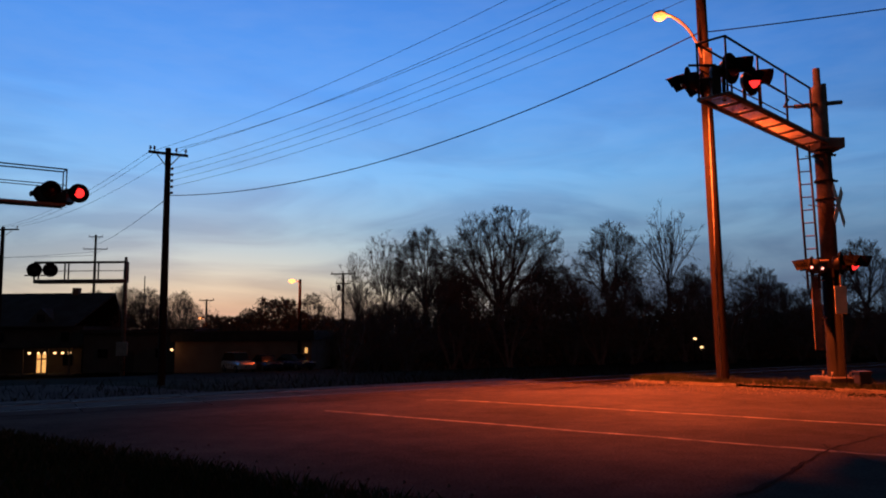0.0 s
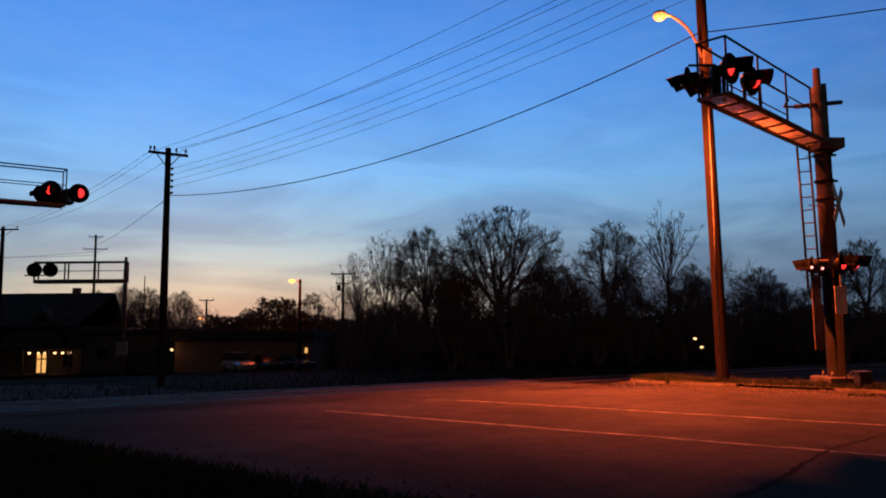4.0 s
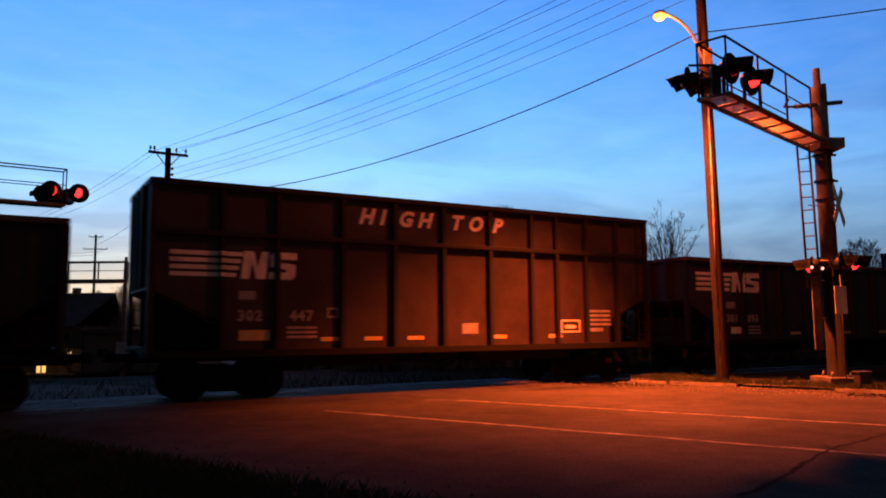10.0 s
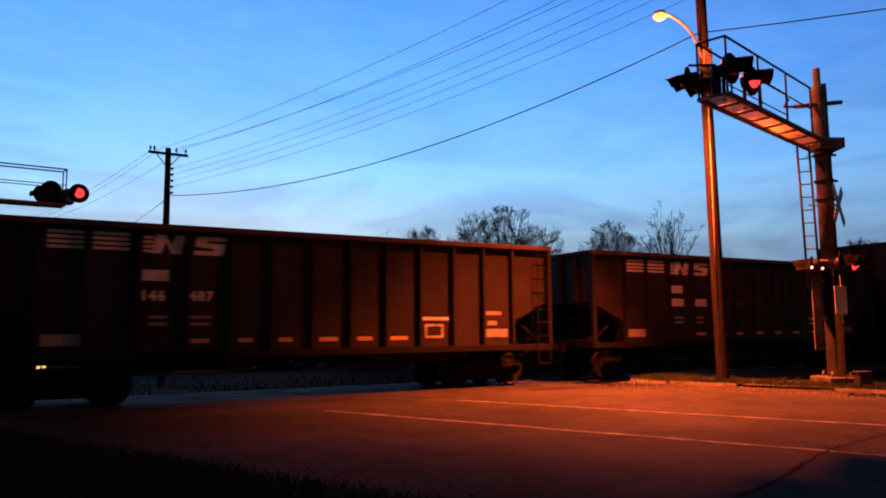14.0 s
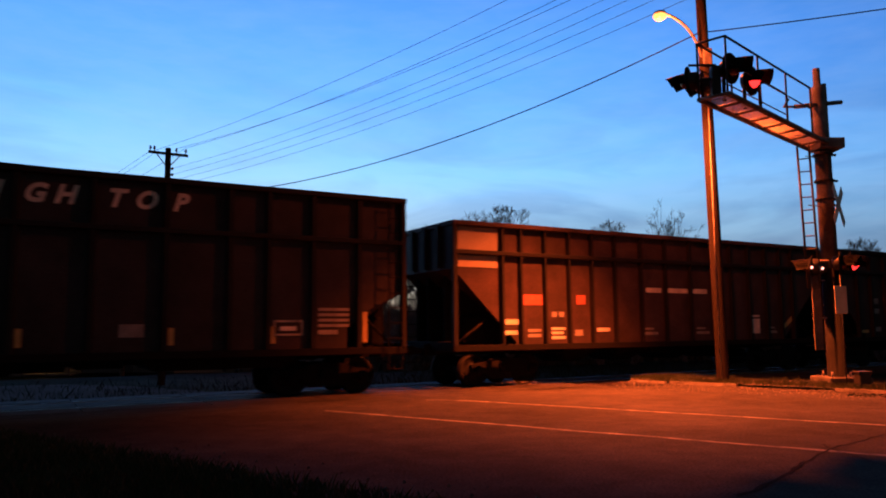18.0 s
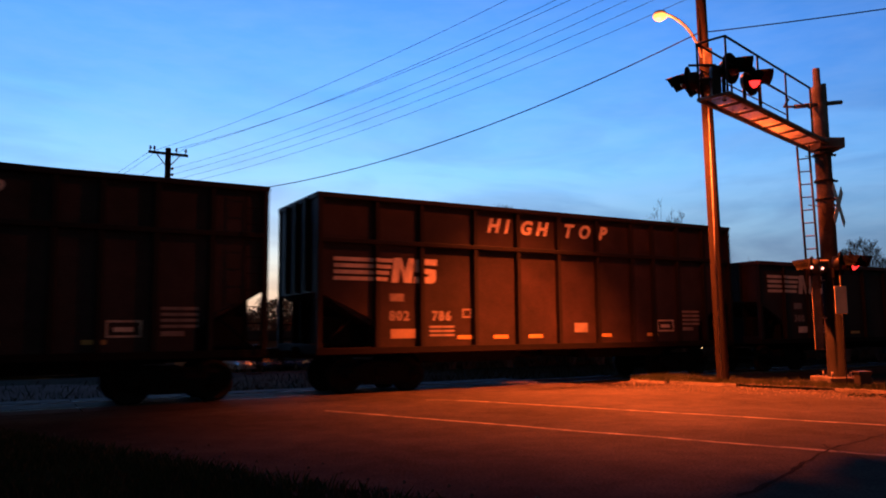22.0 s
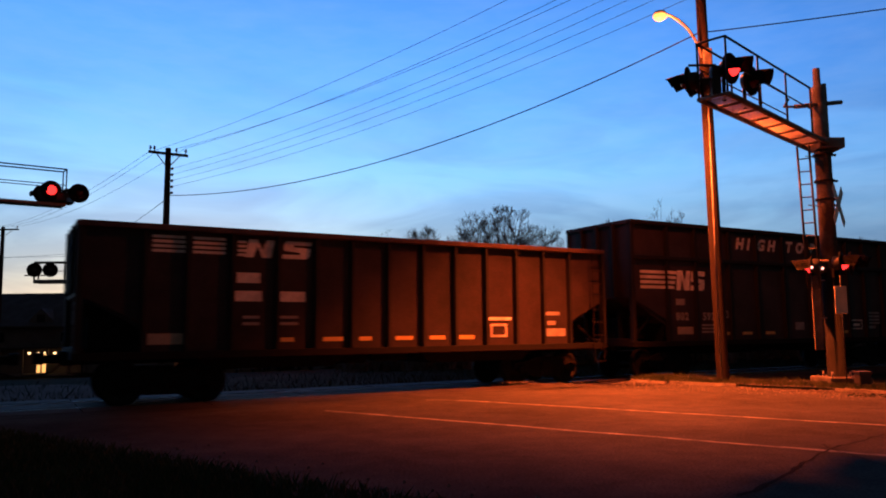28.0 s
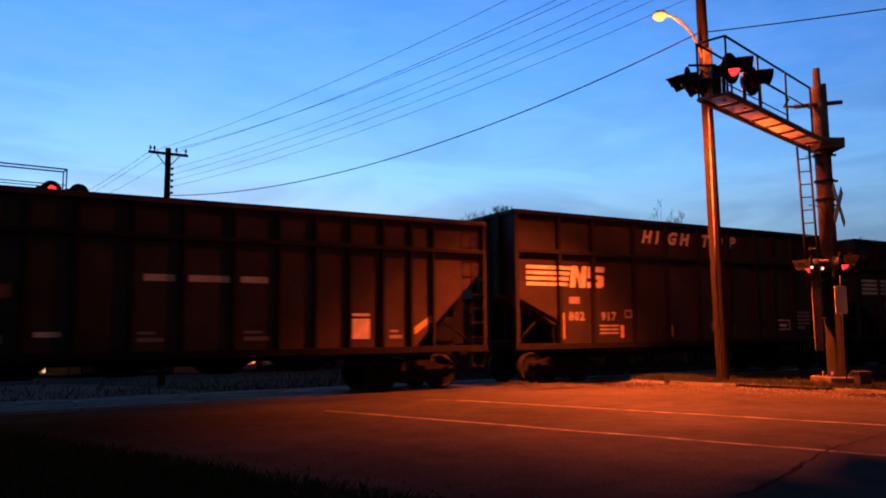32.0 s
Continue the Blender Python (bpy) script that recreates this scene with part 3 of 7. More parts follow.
def freight_truck(car, x):
    """Two-axle bogie."""
    bm = B()
    box(bm, (0, 0, 0.08), (0.42, 2.3, 0.26), 0.03)
    lathe(bm, (0, 0, 0.2), (0, 0, 1), [(0, 0.22), (0.14, 0.22), (0.14, 0)], 14)
    truck = part("truck", bm, CAR_DARK, car, "rusty cast steel bogie", shift(x, 0, 0.457 + RAIL_Z))
    for y in (-1.0, 1.0):
        bm = B()
        prism(bm, [(-1.12, 0.16), (-0.72, 0.22), (-0.35, 0.33), (0.35, 0.33), (0.72, 0.22), (1.12, 0.16), (1.12, -0.02), (0.75, -0.06), (0.45, -0.24), (-0.45, -0.24), (-0.75, -0.06), (-1.12, -0.02)], y - 0.07, y + 0.07)
        s = part("side_frame", bm, CAR_DARK, truck)
        for i in (-1, 0, 1):
            sp = B()
            lathe(sp, (i * 0.14, y * 1.03, -0.18), (0, 0, 1), [(q * 0.032, 0.05 + 0.012 * (q % 2)) for q in range(10)], 10)
            part("spring", sp, WHEEL, truck)
        for i in (-0.89, 0.89):
            bb = B()
            lathe(bb, (i, y * 1.06, 0), (0, y, 0), [(0, 0.13), (0.08, 0.13), (0.10, 0.09), (0.10, 0)], 12)
            part("bearing_cap", bb, CAR_DARK, truck)
    for i in (-0.89, 0.89):
        wheelset(truck, i, 0.457)
    return truck


def painted(name, outline, y, posts, pw, material, car, label):
    """A painted shape on the sheet, carried on over the fronts of the posts that it crosses."""
    part(name, prism(B(), outline, y - 0.006, y), material, car, label)
    for p in posts:
        lo, hi = p - pw / 2 + 0.032, p + pw / 2 - 0.032
        if hi <= min(a for a, b in outline) or lo >= max(a for a, b in outline):
            continue
        bm = prism(B(), outline, y - 0.116, y - 0.107)
        for at, away in ((lo, -1), (hi, 1)):
            bmesh.ops.bisect_plane(bm, geom=bm.verts[:] + bm.edges[:] + bm.faces[:], plane_co=(at, 0, 0), plane_no=(away, 0, 0), clear_outer=True)
        if bm.faces:
            part(name, bm, material, car, label)


def logo(car, x, z, w, h, y, posts, pw, material, stripes=4, slant=0.0):
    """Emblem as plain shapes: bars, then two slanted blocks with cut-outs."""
    sw = w * 0.55
    for i in range(stripes):
        zz, k, q, r = z + h * (i + 0.5) / stripes, 0.08 * h * i, h * 0.3 / stripes, slant * h * i / stripes
        painted("emblem_stripe", [(x + r, zz - q), (x + sw + k, zz - q), (x + sw + k, zz + q), (x + r, zz + q)], y, posts, pw, material, car, "white painted stripe of an emblem")
    a = x + sw + 0.04 * w
    bw = w * 0.22
    sl = 0.12 * h
    painted("emblem_block", [(a, z), (a + bw * 0.32, z), (a + bw * 0.32 + sl, z + h * 0.6), (a + bw * 0.62, z), (a + bw, z), (a + bw + sl, z + h), (a + bw * 0.72 + sl, z + h), (a + bw * 0.66, z + h * 0.42), (a + bw * 0.38 + sl, z + h), (a + sl, z + h)],
            y, posts, pw, material, car, "white slanted block of an emblem")
    a += bw * 1.12
    painted("emblem_block", [(a, z), (a + bw * 0.95, z), (a + bw * 1.1, z + h * 0.12), (a + bw * 1.12, z + h * 0.56), (a + bw * 0.42, z + h * 0.62), (a + bw * 0.42, z + h * 0.74), (a + bw * 1.15, z + h * 0.74),
            (a + bw * 1.18, z + h), (a + bw * 0.2, z + h), (a + bw * 0.08, z + h * 0.88), (a + bw * 0.06, z + h * 0.46), (a + bw * 0.72, z + h * 0.38), (a + bw * 0.72, z + h * 0.26), (a, z + h * 0.26)],
            y, posts, pw, material, car, "white slanted block of an emblem")


bar_meshes = {}


def marks(car, bars, y, material, label):
    """Plain bars for stencilled writing too small to read, each a piece of its own."""
    for x, z, w, h in bars:
        key = (round(w, 2), round(h, 2), material.name)
        m = shift(x, y, z)
        if key in bar_meshes:
            o = new("stencil_bar", bar_meshes[key])
            o.parent, o.matrix_basis = car, m
        else:
            o = part("stencil_bar", prism(B(), [(0, 0), (w, 0), (w, h), (0, h)], -0.006, 0), material, car, "", m)
            bar_meshes[key] = o.data
        o["label"] = label


def frame_mark(car, x, z, w, h, t, y, material, label):
    """A painted frame, one closed ring."""
    bm = B()
    for k in (y - 0.006,):
        o = [bm.verts.new(v) for v in ((x, k, z), (x + w, k, z), (x + w, k, z + h), (x, k, z + h))]
        i = [bm.verts.new(v) for v in ((x + t, k, z + t), (x + w - t, k, z + t), (x + w - t, k, z + h - t), (x + t, k, z + h - t))]
        for j in range(4):
            bm.faces.new((o[j], o[(j + 1) % 4], i[(j + 1) % 4], i[j]))
    bmesh.ops.solidify(bm, geom=bm.faces[:], thickness=0.005)
    part("stencil_frame", bm, material, car, label)


KINDS = {  # length, top, belt, posts, post width, cut of the ends (top z, run, foot z)
    "H": (14.8, 4.795, 3.628, [1.62, 2.9, 4.55, 5.98, 7.42, 8.9, 10.3, 11.2, 12.3, 13.5], 0.17, (2.35, 1.6, 1.65)),
    "M": (14.7, 3.717, None, [1.45, 2.82, 3.84, 4.82, 6.28, 7.7, 9.1, 10.56, 11.95, 13.25], 0.17, (2.3, 1.45, 1.55)),
    "L": (14.4, 3.76, None, [1.35, 2.25, 3.25, 4.31, 5.26, 6.2, 7.2, 8.2, 9.17, 10.15, 11.15, 12.1, 13.05], 0.13, (2.2, 1.35, 1.6)),
    "W": (15.9, 4.35, 3.50, [1.62, 2.25, 3.1, 3.98, 4.86, 5.78, 6.86, 7.92, 9.04, 10.1, 11.0, 11.9, 12.8, 13.6, 14.25], 0.13, (3.05, 2.1, 1.05)),
    "G": (15.0, 4.35, 3.50, [1.6, 2.5, 3.45, 4.6, 5.55, 6.6, 7.5, 8.4, 9.45, 10.4, 11.5, 12.6, 13.4], 0.15, (3.0, 2.0, 1.05)),
}
LABELS = {
    "H": "tall black coal gondola with an added upper side and ribbed walls",
    "M": "low dark coal gondola with broad side posts and white emblem",
    "L": "low dark coal gondola with many thin side posts",
    "W": "dark open hopper with closely spaced ribs and buff end panel",
    "G": "dark open hopper with large slanted white letters",
}
W2 = 1.55


def coal_car(kind):
    L, top, belt, posts, pw, (cz, run, foot) = KINDS[kind]
    sill = 0.98
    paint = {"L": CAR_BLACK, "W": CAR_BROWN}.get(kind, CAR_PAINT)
    car = thing("hopper_car" if kind in "WG" else "coal_gondola", pose(0, 0, 0), LABELS[kind], "freight car", "cars of the coal train")
    inset = 0.16
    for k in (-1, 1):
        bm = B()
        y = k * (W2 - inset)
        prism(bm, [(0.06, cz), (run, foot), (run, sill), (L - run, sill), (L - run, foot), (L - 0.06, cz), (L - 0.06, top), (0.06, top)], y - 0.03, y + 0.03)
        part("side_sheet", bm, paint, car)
        part("top_chord", box(B(), (L / 2, k * (W2 - 0.07), top - 0.06), (L, 0.16, 0.13), 0.02), CHORD_LIT if kind in "LMW" else CAR_RIB, car)
        part("side_sill", box(B(), (L / 2, k * (W2 - 0.10), sill - 0.07), (L, 0.16, 0.17), 0.015), CAR_DARK, car)
        if belt:
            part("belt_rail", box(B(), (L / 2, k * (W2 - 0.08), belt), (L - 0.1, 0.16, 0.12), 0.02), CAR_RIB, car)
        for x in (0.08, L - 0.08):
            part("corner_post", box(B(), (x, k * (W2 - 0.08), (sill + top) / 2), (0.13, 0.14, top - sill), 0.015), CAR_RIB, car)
    # posts: two meshes shared by all
    first = {}
    for x in posts:
        for k in (-1, 1):
            lo, hi = sill + 0.015, top - 0.13
            if "p" not in first:
                bm = B()
                d = 0.145
                prof = [(-pw / 2, 0.0), (-pw / 2 + 0.03, -d), (pw / 2 - 0.03, -d), (pw / 2, 0.0)]
                loft(bm, [[(a, b, z) for a, b in prof] for z in (lo, hi)])
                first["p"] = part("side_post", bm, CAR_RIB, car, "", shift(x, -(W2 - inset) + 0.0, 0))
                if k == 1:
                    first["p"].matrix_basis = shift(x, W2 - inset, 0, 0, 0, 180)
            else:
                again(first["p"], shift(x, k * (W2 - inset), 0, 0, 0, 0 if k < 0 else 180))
    # ends: upper sheet, slope sheet, ladders
    for e in (0, 1):
        X = lambda v: v if e == 0 else L - v
        bm = B()
        prism(bm, [(X(0.05), top), (X(0.11), top), (X(0.11), cz), (X(0.05), cz)], -(W2 - 0.15), W2 - 0.15)
        part("end_sheet", bm, CAR_BLACK, car)
        bm = B()
        prism(bm, [(X(0.06), cz), (X(0.12), cz + 0.03), (X(run + 0.9), sill + 0.1), (X(run + 0.82), sill + 0.02)], -(W2 - 0.19), W2 - 0.19)
        part("slope_sheet", bm, paint, car)
        for y in (0.95, 0.33, -0.62):
            bm = prism(B(), [(X(0.24), sill + 0.05), (X(run + 0.75), sill + 0.05), (X(0.4), cz - 0.1), (X(0.24), cz - 0.1)], y - 0.03, y + 0.03)
            part("end_gusset", bm, CAR_DARK, car, "dark plate under the sloping end sheet")
        part("end_bulkhead", box(B(), (X(run * 0.92), 0, (sill + foot) / 2), (0.05, 2 * W2 - 0.45, foot - sill + 0.1)), CAR_DARK, car)
        part("end_equipment", box(B(), (X(run * 0.5), 0.15, sill + 0.42), (0.75, 2.1, 0.72), 0.06), CAR_DARK, car)
        part("end_chord", box(B(), (X(0.06), 0, top - 0.06), (0.14, 2 * W2 - 0.3, 0.13), 0.02), paint, car)
        for y in (-0.75, 0.0, 0.75):
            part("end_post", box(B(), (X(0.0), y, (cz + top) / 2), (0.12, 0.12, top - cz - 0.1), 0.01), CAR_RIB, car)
        part("end_sill", box(B(), (X(0.12), 0, sill - 0.02), (0.22, 2 * W2 - 0.3, 0.26), 0.02), CAR_DARK, car)
        for k in (-1, 1):
            if (k < 0) == (e == 1):
                bm = B()
                z = 0.45
                while z < top - 0.1:
                    rod(bm, (X(0.16), k * (W2 + 0.05), z), (X(0.56), k * (W2 + 0.05), z), 0.012, n=5)
                    z += 0.38
                for x in (0.16, 0.56):
                    rod(bm, (X(x), k * (W2 + 0.05), 0.45), (X(x), k * (W2 + 0.05), top - 0.1), 0.014, n=5)
                part("ladder", bm, CAR_DARK, car)
            part("end_brace", rod(B(), (X(0.2), k * 1.2, sill), (X(1.2), k * 1.2, cz - (cz - foot) * 0.7), 0.035, n=6), CAR_DARK, car)
            part("end_stay", rod(B(), (X(run), k * 1.35, sill), (X(run), k * 1.35, foot), 0.04, n=6), CAR_DARK, car)
        bm = B()
        box(bm, (X(-0.22), 0, 0.84), (0.6, 0.16, 0.18), 0.02)
        box(bm, (X(-0.54), 0.02, 0.86), (0.22, 0.27, 0.26), 0.05)
        part("coupler", bm, CAR_DARK, car)
        bm = B()
        tube(bm, [(X(-0.05), 0.35, 0.78), (X(-0.25), 0.33, 0.55), (X(-0.5), 0.2, 0.5)], 0.025)
        part("air_hose", bm, RUBBER, car)
    bm = B()
    rod(bm, (L + 0.02, 0.55, 2.5), (L + 0.1, 0.55, 2.5), 0.05)
    lathe(bm, (L + 0.1, 0.55, 2.5), (1, 0, 0), [(0, 0.26), (0.03, 0.28), (0.05, 0.26), (0.03, 0.24), (0.0, 0.26)], 18)
    for i in range(4):
        a = 0.785 + 1.5708 * i
        rod(bm, (L + 0.1, 0.55, 2.5), (L + 0.1, 0.55 + 0.25 * math.cos(a), 2.5 + 0.25 * math.sin(a)), 0.012, n=5)
    part("brake_wheel", bm, CAR_DARK, car)
    bm = B()
    box(bm, (L / 2, 0, 0.86), (L + 0.3, 0.36, 0.3))
    part("centre_sill", bm, CAR_DARK, car)
    if kind in "WG":
        for c in (0.3, 0.43, 0.57, 0.7):
            bm = B()
            x = L * c
            loft(bm, [[(x - 0.85, -1.3, sill), (x + 0.85, -1.3, sill), (x + 0.85, 1.3, sill), (x - 0.85, 1.3, sill)], [(x - 0.3, -0.5, 0.42), (x + 0.3, -0.5, 0.42), (x + 0.3, 0.5, 0.42), (x - 0.3, 0.5, 0.42)]])
            part("discharge_hopper", bm, CAR_DARK, car)
    else:
        for a, b in ((run + 1.0, L * 0.44), (L * 0.56, L - run - 1.0)):
            bm = B()
            m1, m2 = a + 0.5, b - 0.5
            loft(bm, [[(a, -1.28, sill), (b, -1.28, sill), (b, 1.28, sill), (a, 1.28, sill)], [(m1, -1.1, 0.55), (m2, -1.1, 0.55), (m2, 1.1, 0.55), (m1, 1.1, 0.55)]])
            part("belly_tub", bm, CAR_DARK, car)
    bm = B()
    box(bm, (L / 2, 0, sill + 0.06), (L - 2 * run - 1.6, 2 * W2 - 0.4, 0.06))
    part("floor_sheet", bm, CAR_DARK, car)
    bm = B()
    box(bm, (L / 2 + 0.3, -0.75, 0.78), (1.0, 0.35, 0.3), 0.05)
    rod(bm, (L / 2 - 1.3, -0.7, 0.75), (L / 2 - 0.35, -0.7, 0.75), 0.17, n=12)
    rod(bm, (2.2, -0.9, 0.72), (L - 2.2, -0.9, 0.72), 0.02, n=5)
    part("brake_gear", bm, CAR_DARK, car)
    for x in (1.95, L - 1.95):
        freight_truck(car, x)
    # writing on the near side
    y = -(W2 - inset) - 0.036
    if kind == "H":
        logo(car, 0.47, 2.62, 2.66, 0.64, y - 0.003, posts, pw, DECAL)
    elif kind == "M":
        logo(car, 0.6, 2.60, 2.9, 0.68, y - 0.003, posts, pw, DECAL)
    elif kind == "L":
        bars = []
        for x0 in (1.5, 2.36):
            for j in range(4):
                bars.append((x0, 3.16 + 0.105 * j, 0.72, 0.062))
        bars += [(3.36, 3.14 + 0.1 * j, 0.2, 0.06) for j in range(4)]
        marks(car, bars, y, DECAL, "white stripe between the posts")
        for x0 in (3.52, 4.42):
            bm = prism(B(), [(x0, 3.12), (x0 + 0.2, 3.12), (x0 + 0.3, 3.4), (x0 + 0.42, 3.12), (x0 + 0.62, 3.12), (x0 + 0.72, 3.54), (x0 + 0.52, 3.54), (x0 + 0.42, 3.28), (x0 + 0.3, 3.54), (x0 + 0.1, 3.54)] if x0 < 4 else
                  [(x0, 3.12), (x0 + 0.6, 3.12), (x0 + 0.68, 3.2), (x0 + 0.7, 3.38), (x0 + 0.28, 3.40), (x0 + 0.28, 3.45), (x0 + 0.72, 3.45), (x0 + 0.74, 3.54), (x0 + 0.1, 3.54), (x0 + 0.04, 3.48), (x0 + 0.04, 3.31), (x0 + 0.44, 3.27), (x0 + 0.44, 3.22), (x0, 3.22)], y - 0.006, y)
            part("emblem_block", bm, DECAL, car, "white slanted block of an emblem")
    return car


UPRIGHT = ("602 485", "602 578", "802 712", "802 613", "802 547", "802 917")


def data_blocks(car, kind, number):
    """Stencilled data and reflectors on one car."""
    L, top, belt, posts, pw, cut = KINDS[kind]
    y = -(W2 - 0.16) - 0.036
    if kind == "H":
        # letters in the gaps of the upper side
        for x, ch in ((4.98, "H"), (5.55, "I"), (6.09, "G"), (6.66, "H"), (7.66, "T"), (8.22, "O"), (9.02, "P")):
            key = (ch, "slanted")
            if key in letter_meshes:
                o = new("letter", letter_meshes[key])
                o.parent, o.matrix_basis = car, shift(x, y, 4.10)
            else:
                letter_meshes[key] = lettering("letter", ch, 0.54, DECAL, car, shift(x, y, 4.10), "", 0.28, 1.0, 0.022).data
        x1 = 1.9
        marks(car, [(x1 + 0.1, 2.14, 0.4, 0.2)], y, DECAL_DIM, "short white reporting mark")
        if number:
            for k, n in enumerate(number.split()):
                digits("car_number", n, 0.34, DECAL_DIM, car, 1.98 + 1.24 * k, y, 1.66, "white stencilled car number digit")
        marks(car, [(3.15, 1.46 - 0.11 * j, 0.75, 0.06) for j in range(3)], y, DECAL_DIM, "small stencilled data lines")
        frame_mark(car, 4.15, 1.72, 0.30, 0.25, 0.05, y, DECAL_DIM, "boxed stencil")
        frame_mark(car, 11.35, 1.3, 0.72, 0.37, 0.05, y, DECAL, "framed white stencil")
        marks(car, [(11.5, 1.42, 0.4, 0.1)], y, DECAL, "white writing in a frame")
        marks(car, [(12.45, 1.5 + 0.13 * j, 0.8, 0.07) for j in range(4)] + [(12.45, 1.32, 0.5, 0.11)], y, DECAL_DIM, "block of stencilled data")
        marks(car, [(8.0, 1.3, 0.5, 0.28)], y, DECAL_DIM, "faded square stencil")
        if number in UPRIGHT:
            for x, h in ((1.68, 0.75), (3.98, 0.38), (6.08, 0.38), (9.0, 0.38), (11.28, 0.4), (13.62, 0.75)):
                marks(car, [(x, 1.12, 0.12, h)], y, YELLOW, "vertical yellow reflector")
        else:
            marks(car, [(2.02, 1.2, 0.72, 0.24)], y, YELLOW if number == "302 447" else CAR_BUFF, "repainted patch below the number")
            for x in (4.0, 5.15, 6.35, 8.95, 10.9):
                marks(car, [(x, 1.16, 0.48, 0.10)], y, YELLOW, "horizontal yellow reflector")
    elif kind == "M":
        marks(car, [(2.0, 2.05, 0.45, 0.22)], y, DECAL_DIM, "short white reporting mark")
        if number:
            for k, n in enumerate(number.split()):
                digits("car_number", n, 0.34, DECAL_DIM, car, 2.0 + 1.05 * k, y, 1.60, "white stencilled car number digit")
        marks(car, [(2.2, 1.2, 0.5, 0.22)], y, DECAL, "solid white stencil")
        marks(car, [(3.1, 1.40 - 0.11 * j, 0.6, 0.06) for j in range(3)], y, DECAL_DIM, "small stencilled data lines")
        for x in (5.35, 8.4, 10.75):
            marks(car, [(x, 1.14, 0.55, 0.10)], y, YELLOW, "horizontal yellow reflector")
        frame_mark(car, 11.4, 1.22, 0.42, 0.3, 0.05, y, DECAL, "framed white stencil")
        marks(car, [(12.3, 1.5 + 0.13 * j, 0.6, 0.07) for j in range(4)], y, DECAL_DIM, "block of stencilled data")
        marks(car, [(12.35, 1.15, 0.5, 0.2)], y, DECAL_DIM, "faded white stencil")
    elif kind == "L":
        marks(car, [(3.35, 2.52, 0.55, 0.24)], y, DECAL, "short white reporting mark")
        if number:
            for k, n in enumerate(number.split()):
                digits("car_number", n, 0.30, DECAL, car, 3.32 + 1.03 * k, y, 2.1, "white stencilled car number digit")
        else:
            marks(car, [(3.32, 2.1, 0.62, 0.24), (4.38, 2.1, 0.62, 0.24)], y, DECAL, "blurred white car number")
        marks(car, [(3.5, 1.7, 0.4, 0.07), (3.5, 1.55, 0.4, 0.07), (4.38, 1.7, 0.45, 0.07), (4.38, 1.55, 0.45, 0.07)], y, DECAL_DIM, "small stencilled data lines")
        marks(car, [(1.45, 1.14, 0.75, 0.24)], y, CAR_BUFF, "buff repainted patch")
        for x in (4.4, 5.45, 6.4, 7.4, 8.4, 9.3):
            marks(car, [(x, 1.16, random.uniform(0.32, 0.55), 0.10)], y, YELLOW, "horizontal yellow reflector")
        frame_mark(car, 10.3, 1.2, 0.55, 0.36, 0.06, y, DECAL, "framed white stencil")
        marks(car, [(10.2, 1.66, 0.8, 0.08)], y, DECAL, "white data line")
        marks(car, [(12.2, 1.2, 0.7, 0.22), (12.25, 1.52, 0.3, 0.12), (12.2, 1.8, 0.5, 0.1)], y, DECAL_DIM, "block of stencilled data")
    elif kind == "W":
        bm = B()
        prism(bm, [(0.16, 3.58), (1.5, 3.58), (1.5, 4.2), (0.16, 4.2)], y - 0.006, y)
        prism(bm, [(0.16, 3.1), (1.5, 3.1), (1.5, 3.42), (0.16, 3.42)], y - 0.006, y)
        part("end_panel", bm, CAR_BUFF, car, "buff painted end panel")
        marks(car, [(2.36, 2.09, 0.66, 0.29), (4.28, 2.12, 0.34, 0.27)], y, RED_PATCH, "bright red repainted patch")
        marks(car, [(1.72, 1.54, 0.46, 0.14), (1.72, 1.26, 0.42, 0.11), (5.05, 1.32, 0.5, 0.11), (3.34, 1.12, 0.5, 0.08), (3.34, 1.26, 0.42, 0.07), (3.34, 1.38, 0.5, 0.07)], y, DECAL, "white stencil line")
        marks(car, [(2.5, 1.18, 0.46, 0.09), (2.5, 1.33, 0.46, 0.08), (3.36, 1.75, 0.18, 0.15), (3.62, 1.75, 0.18, 0.15), (4.2, 1.2, 0.3, 0.18)], y, DECAL_DIM, "small stencil")
        for x, w in ((7.1, 0.65), (8.05, 0.9), (9.2, 0.65)):
            marks(car, [(x, 2.52, w, 0.15)], y, DECAL, "white band of lettering")
        for x, w in ((7.0, 0.55), (9.3, 0.6), (13.0, 0.35)):
            marks(car, [(x, 1.2, w, 0.09), (x, 1.36, w * 0.7, 0.06)], y, DECAL_DIM, "small stencil")
        marks(car, [(11.95, 1.2, 0.5, 0.5), (11.95, 1.76, 0.5, 0.07)], y, DECAL, "framed white stencil")
        part("chevron", prism(B(), [(13.72, 1.3), (14.2, 1.62), (14.2, 1.8), (13.72, 1.48)], y - 0.006, y), YELLOW, car, "slanted yellow reflector")
    else:
        for x, ch, sz in ((7.62, "G", 1.05), (8.62, "r", 1.0), (9.55, "a", 0.95), (10.62, "n", 0.95)):
            lettering("letter", ch, sz, DECAL_DIM, car, shift(x, y, 2.42), "", 0.25, 1.0, 0.04)
        bm = B()
        prism(bm, [(6.75, 3.02), (7.4, 2.98), (7.3, 3.3), (6.9, 3.36)], y - 0.006, y)
        prism(bm, [(6.9, 2.82), (7.45, 2.62), (7.45, 2.74), (6.9, 2.92)], y - 0.006, y)
        prism(bm, [(10.7, 3.26), (11.9, 3.26), (11.2, 3.12)], y - 0.006, y)
        part("swoosh", bm, DECAL_DIM, car, "white sloping strokes round the big letters")
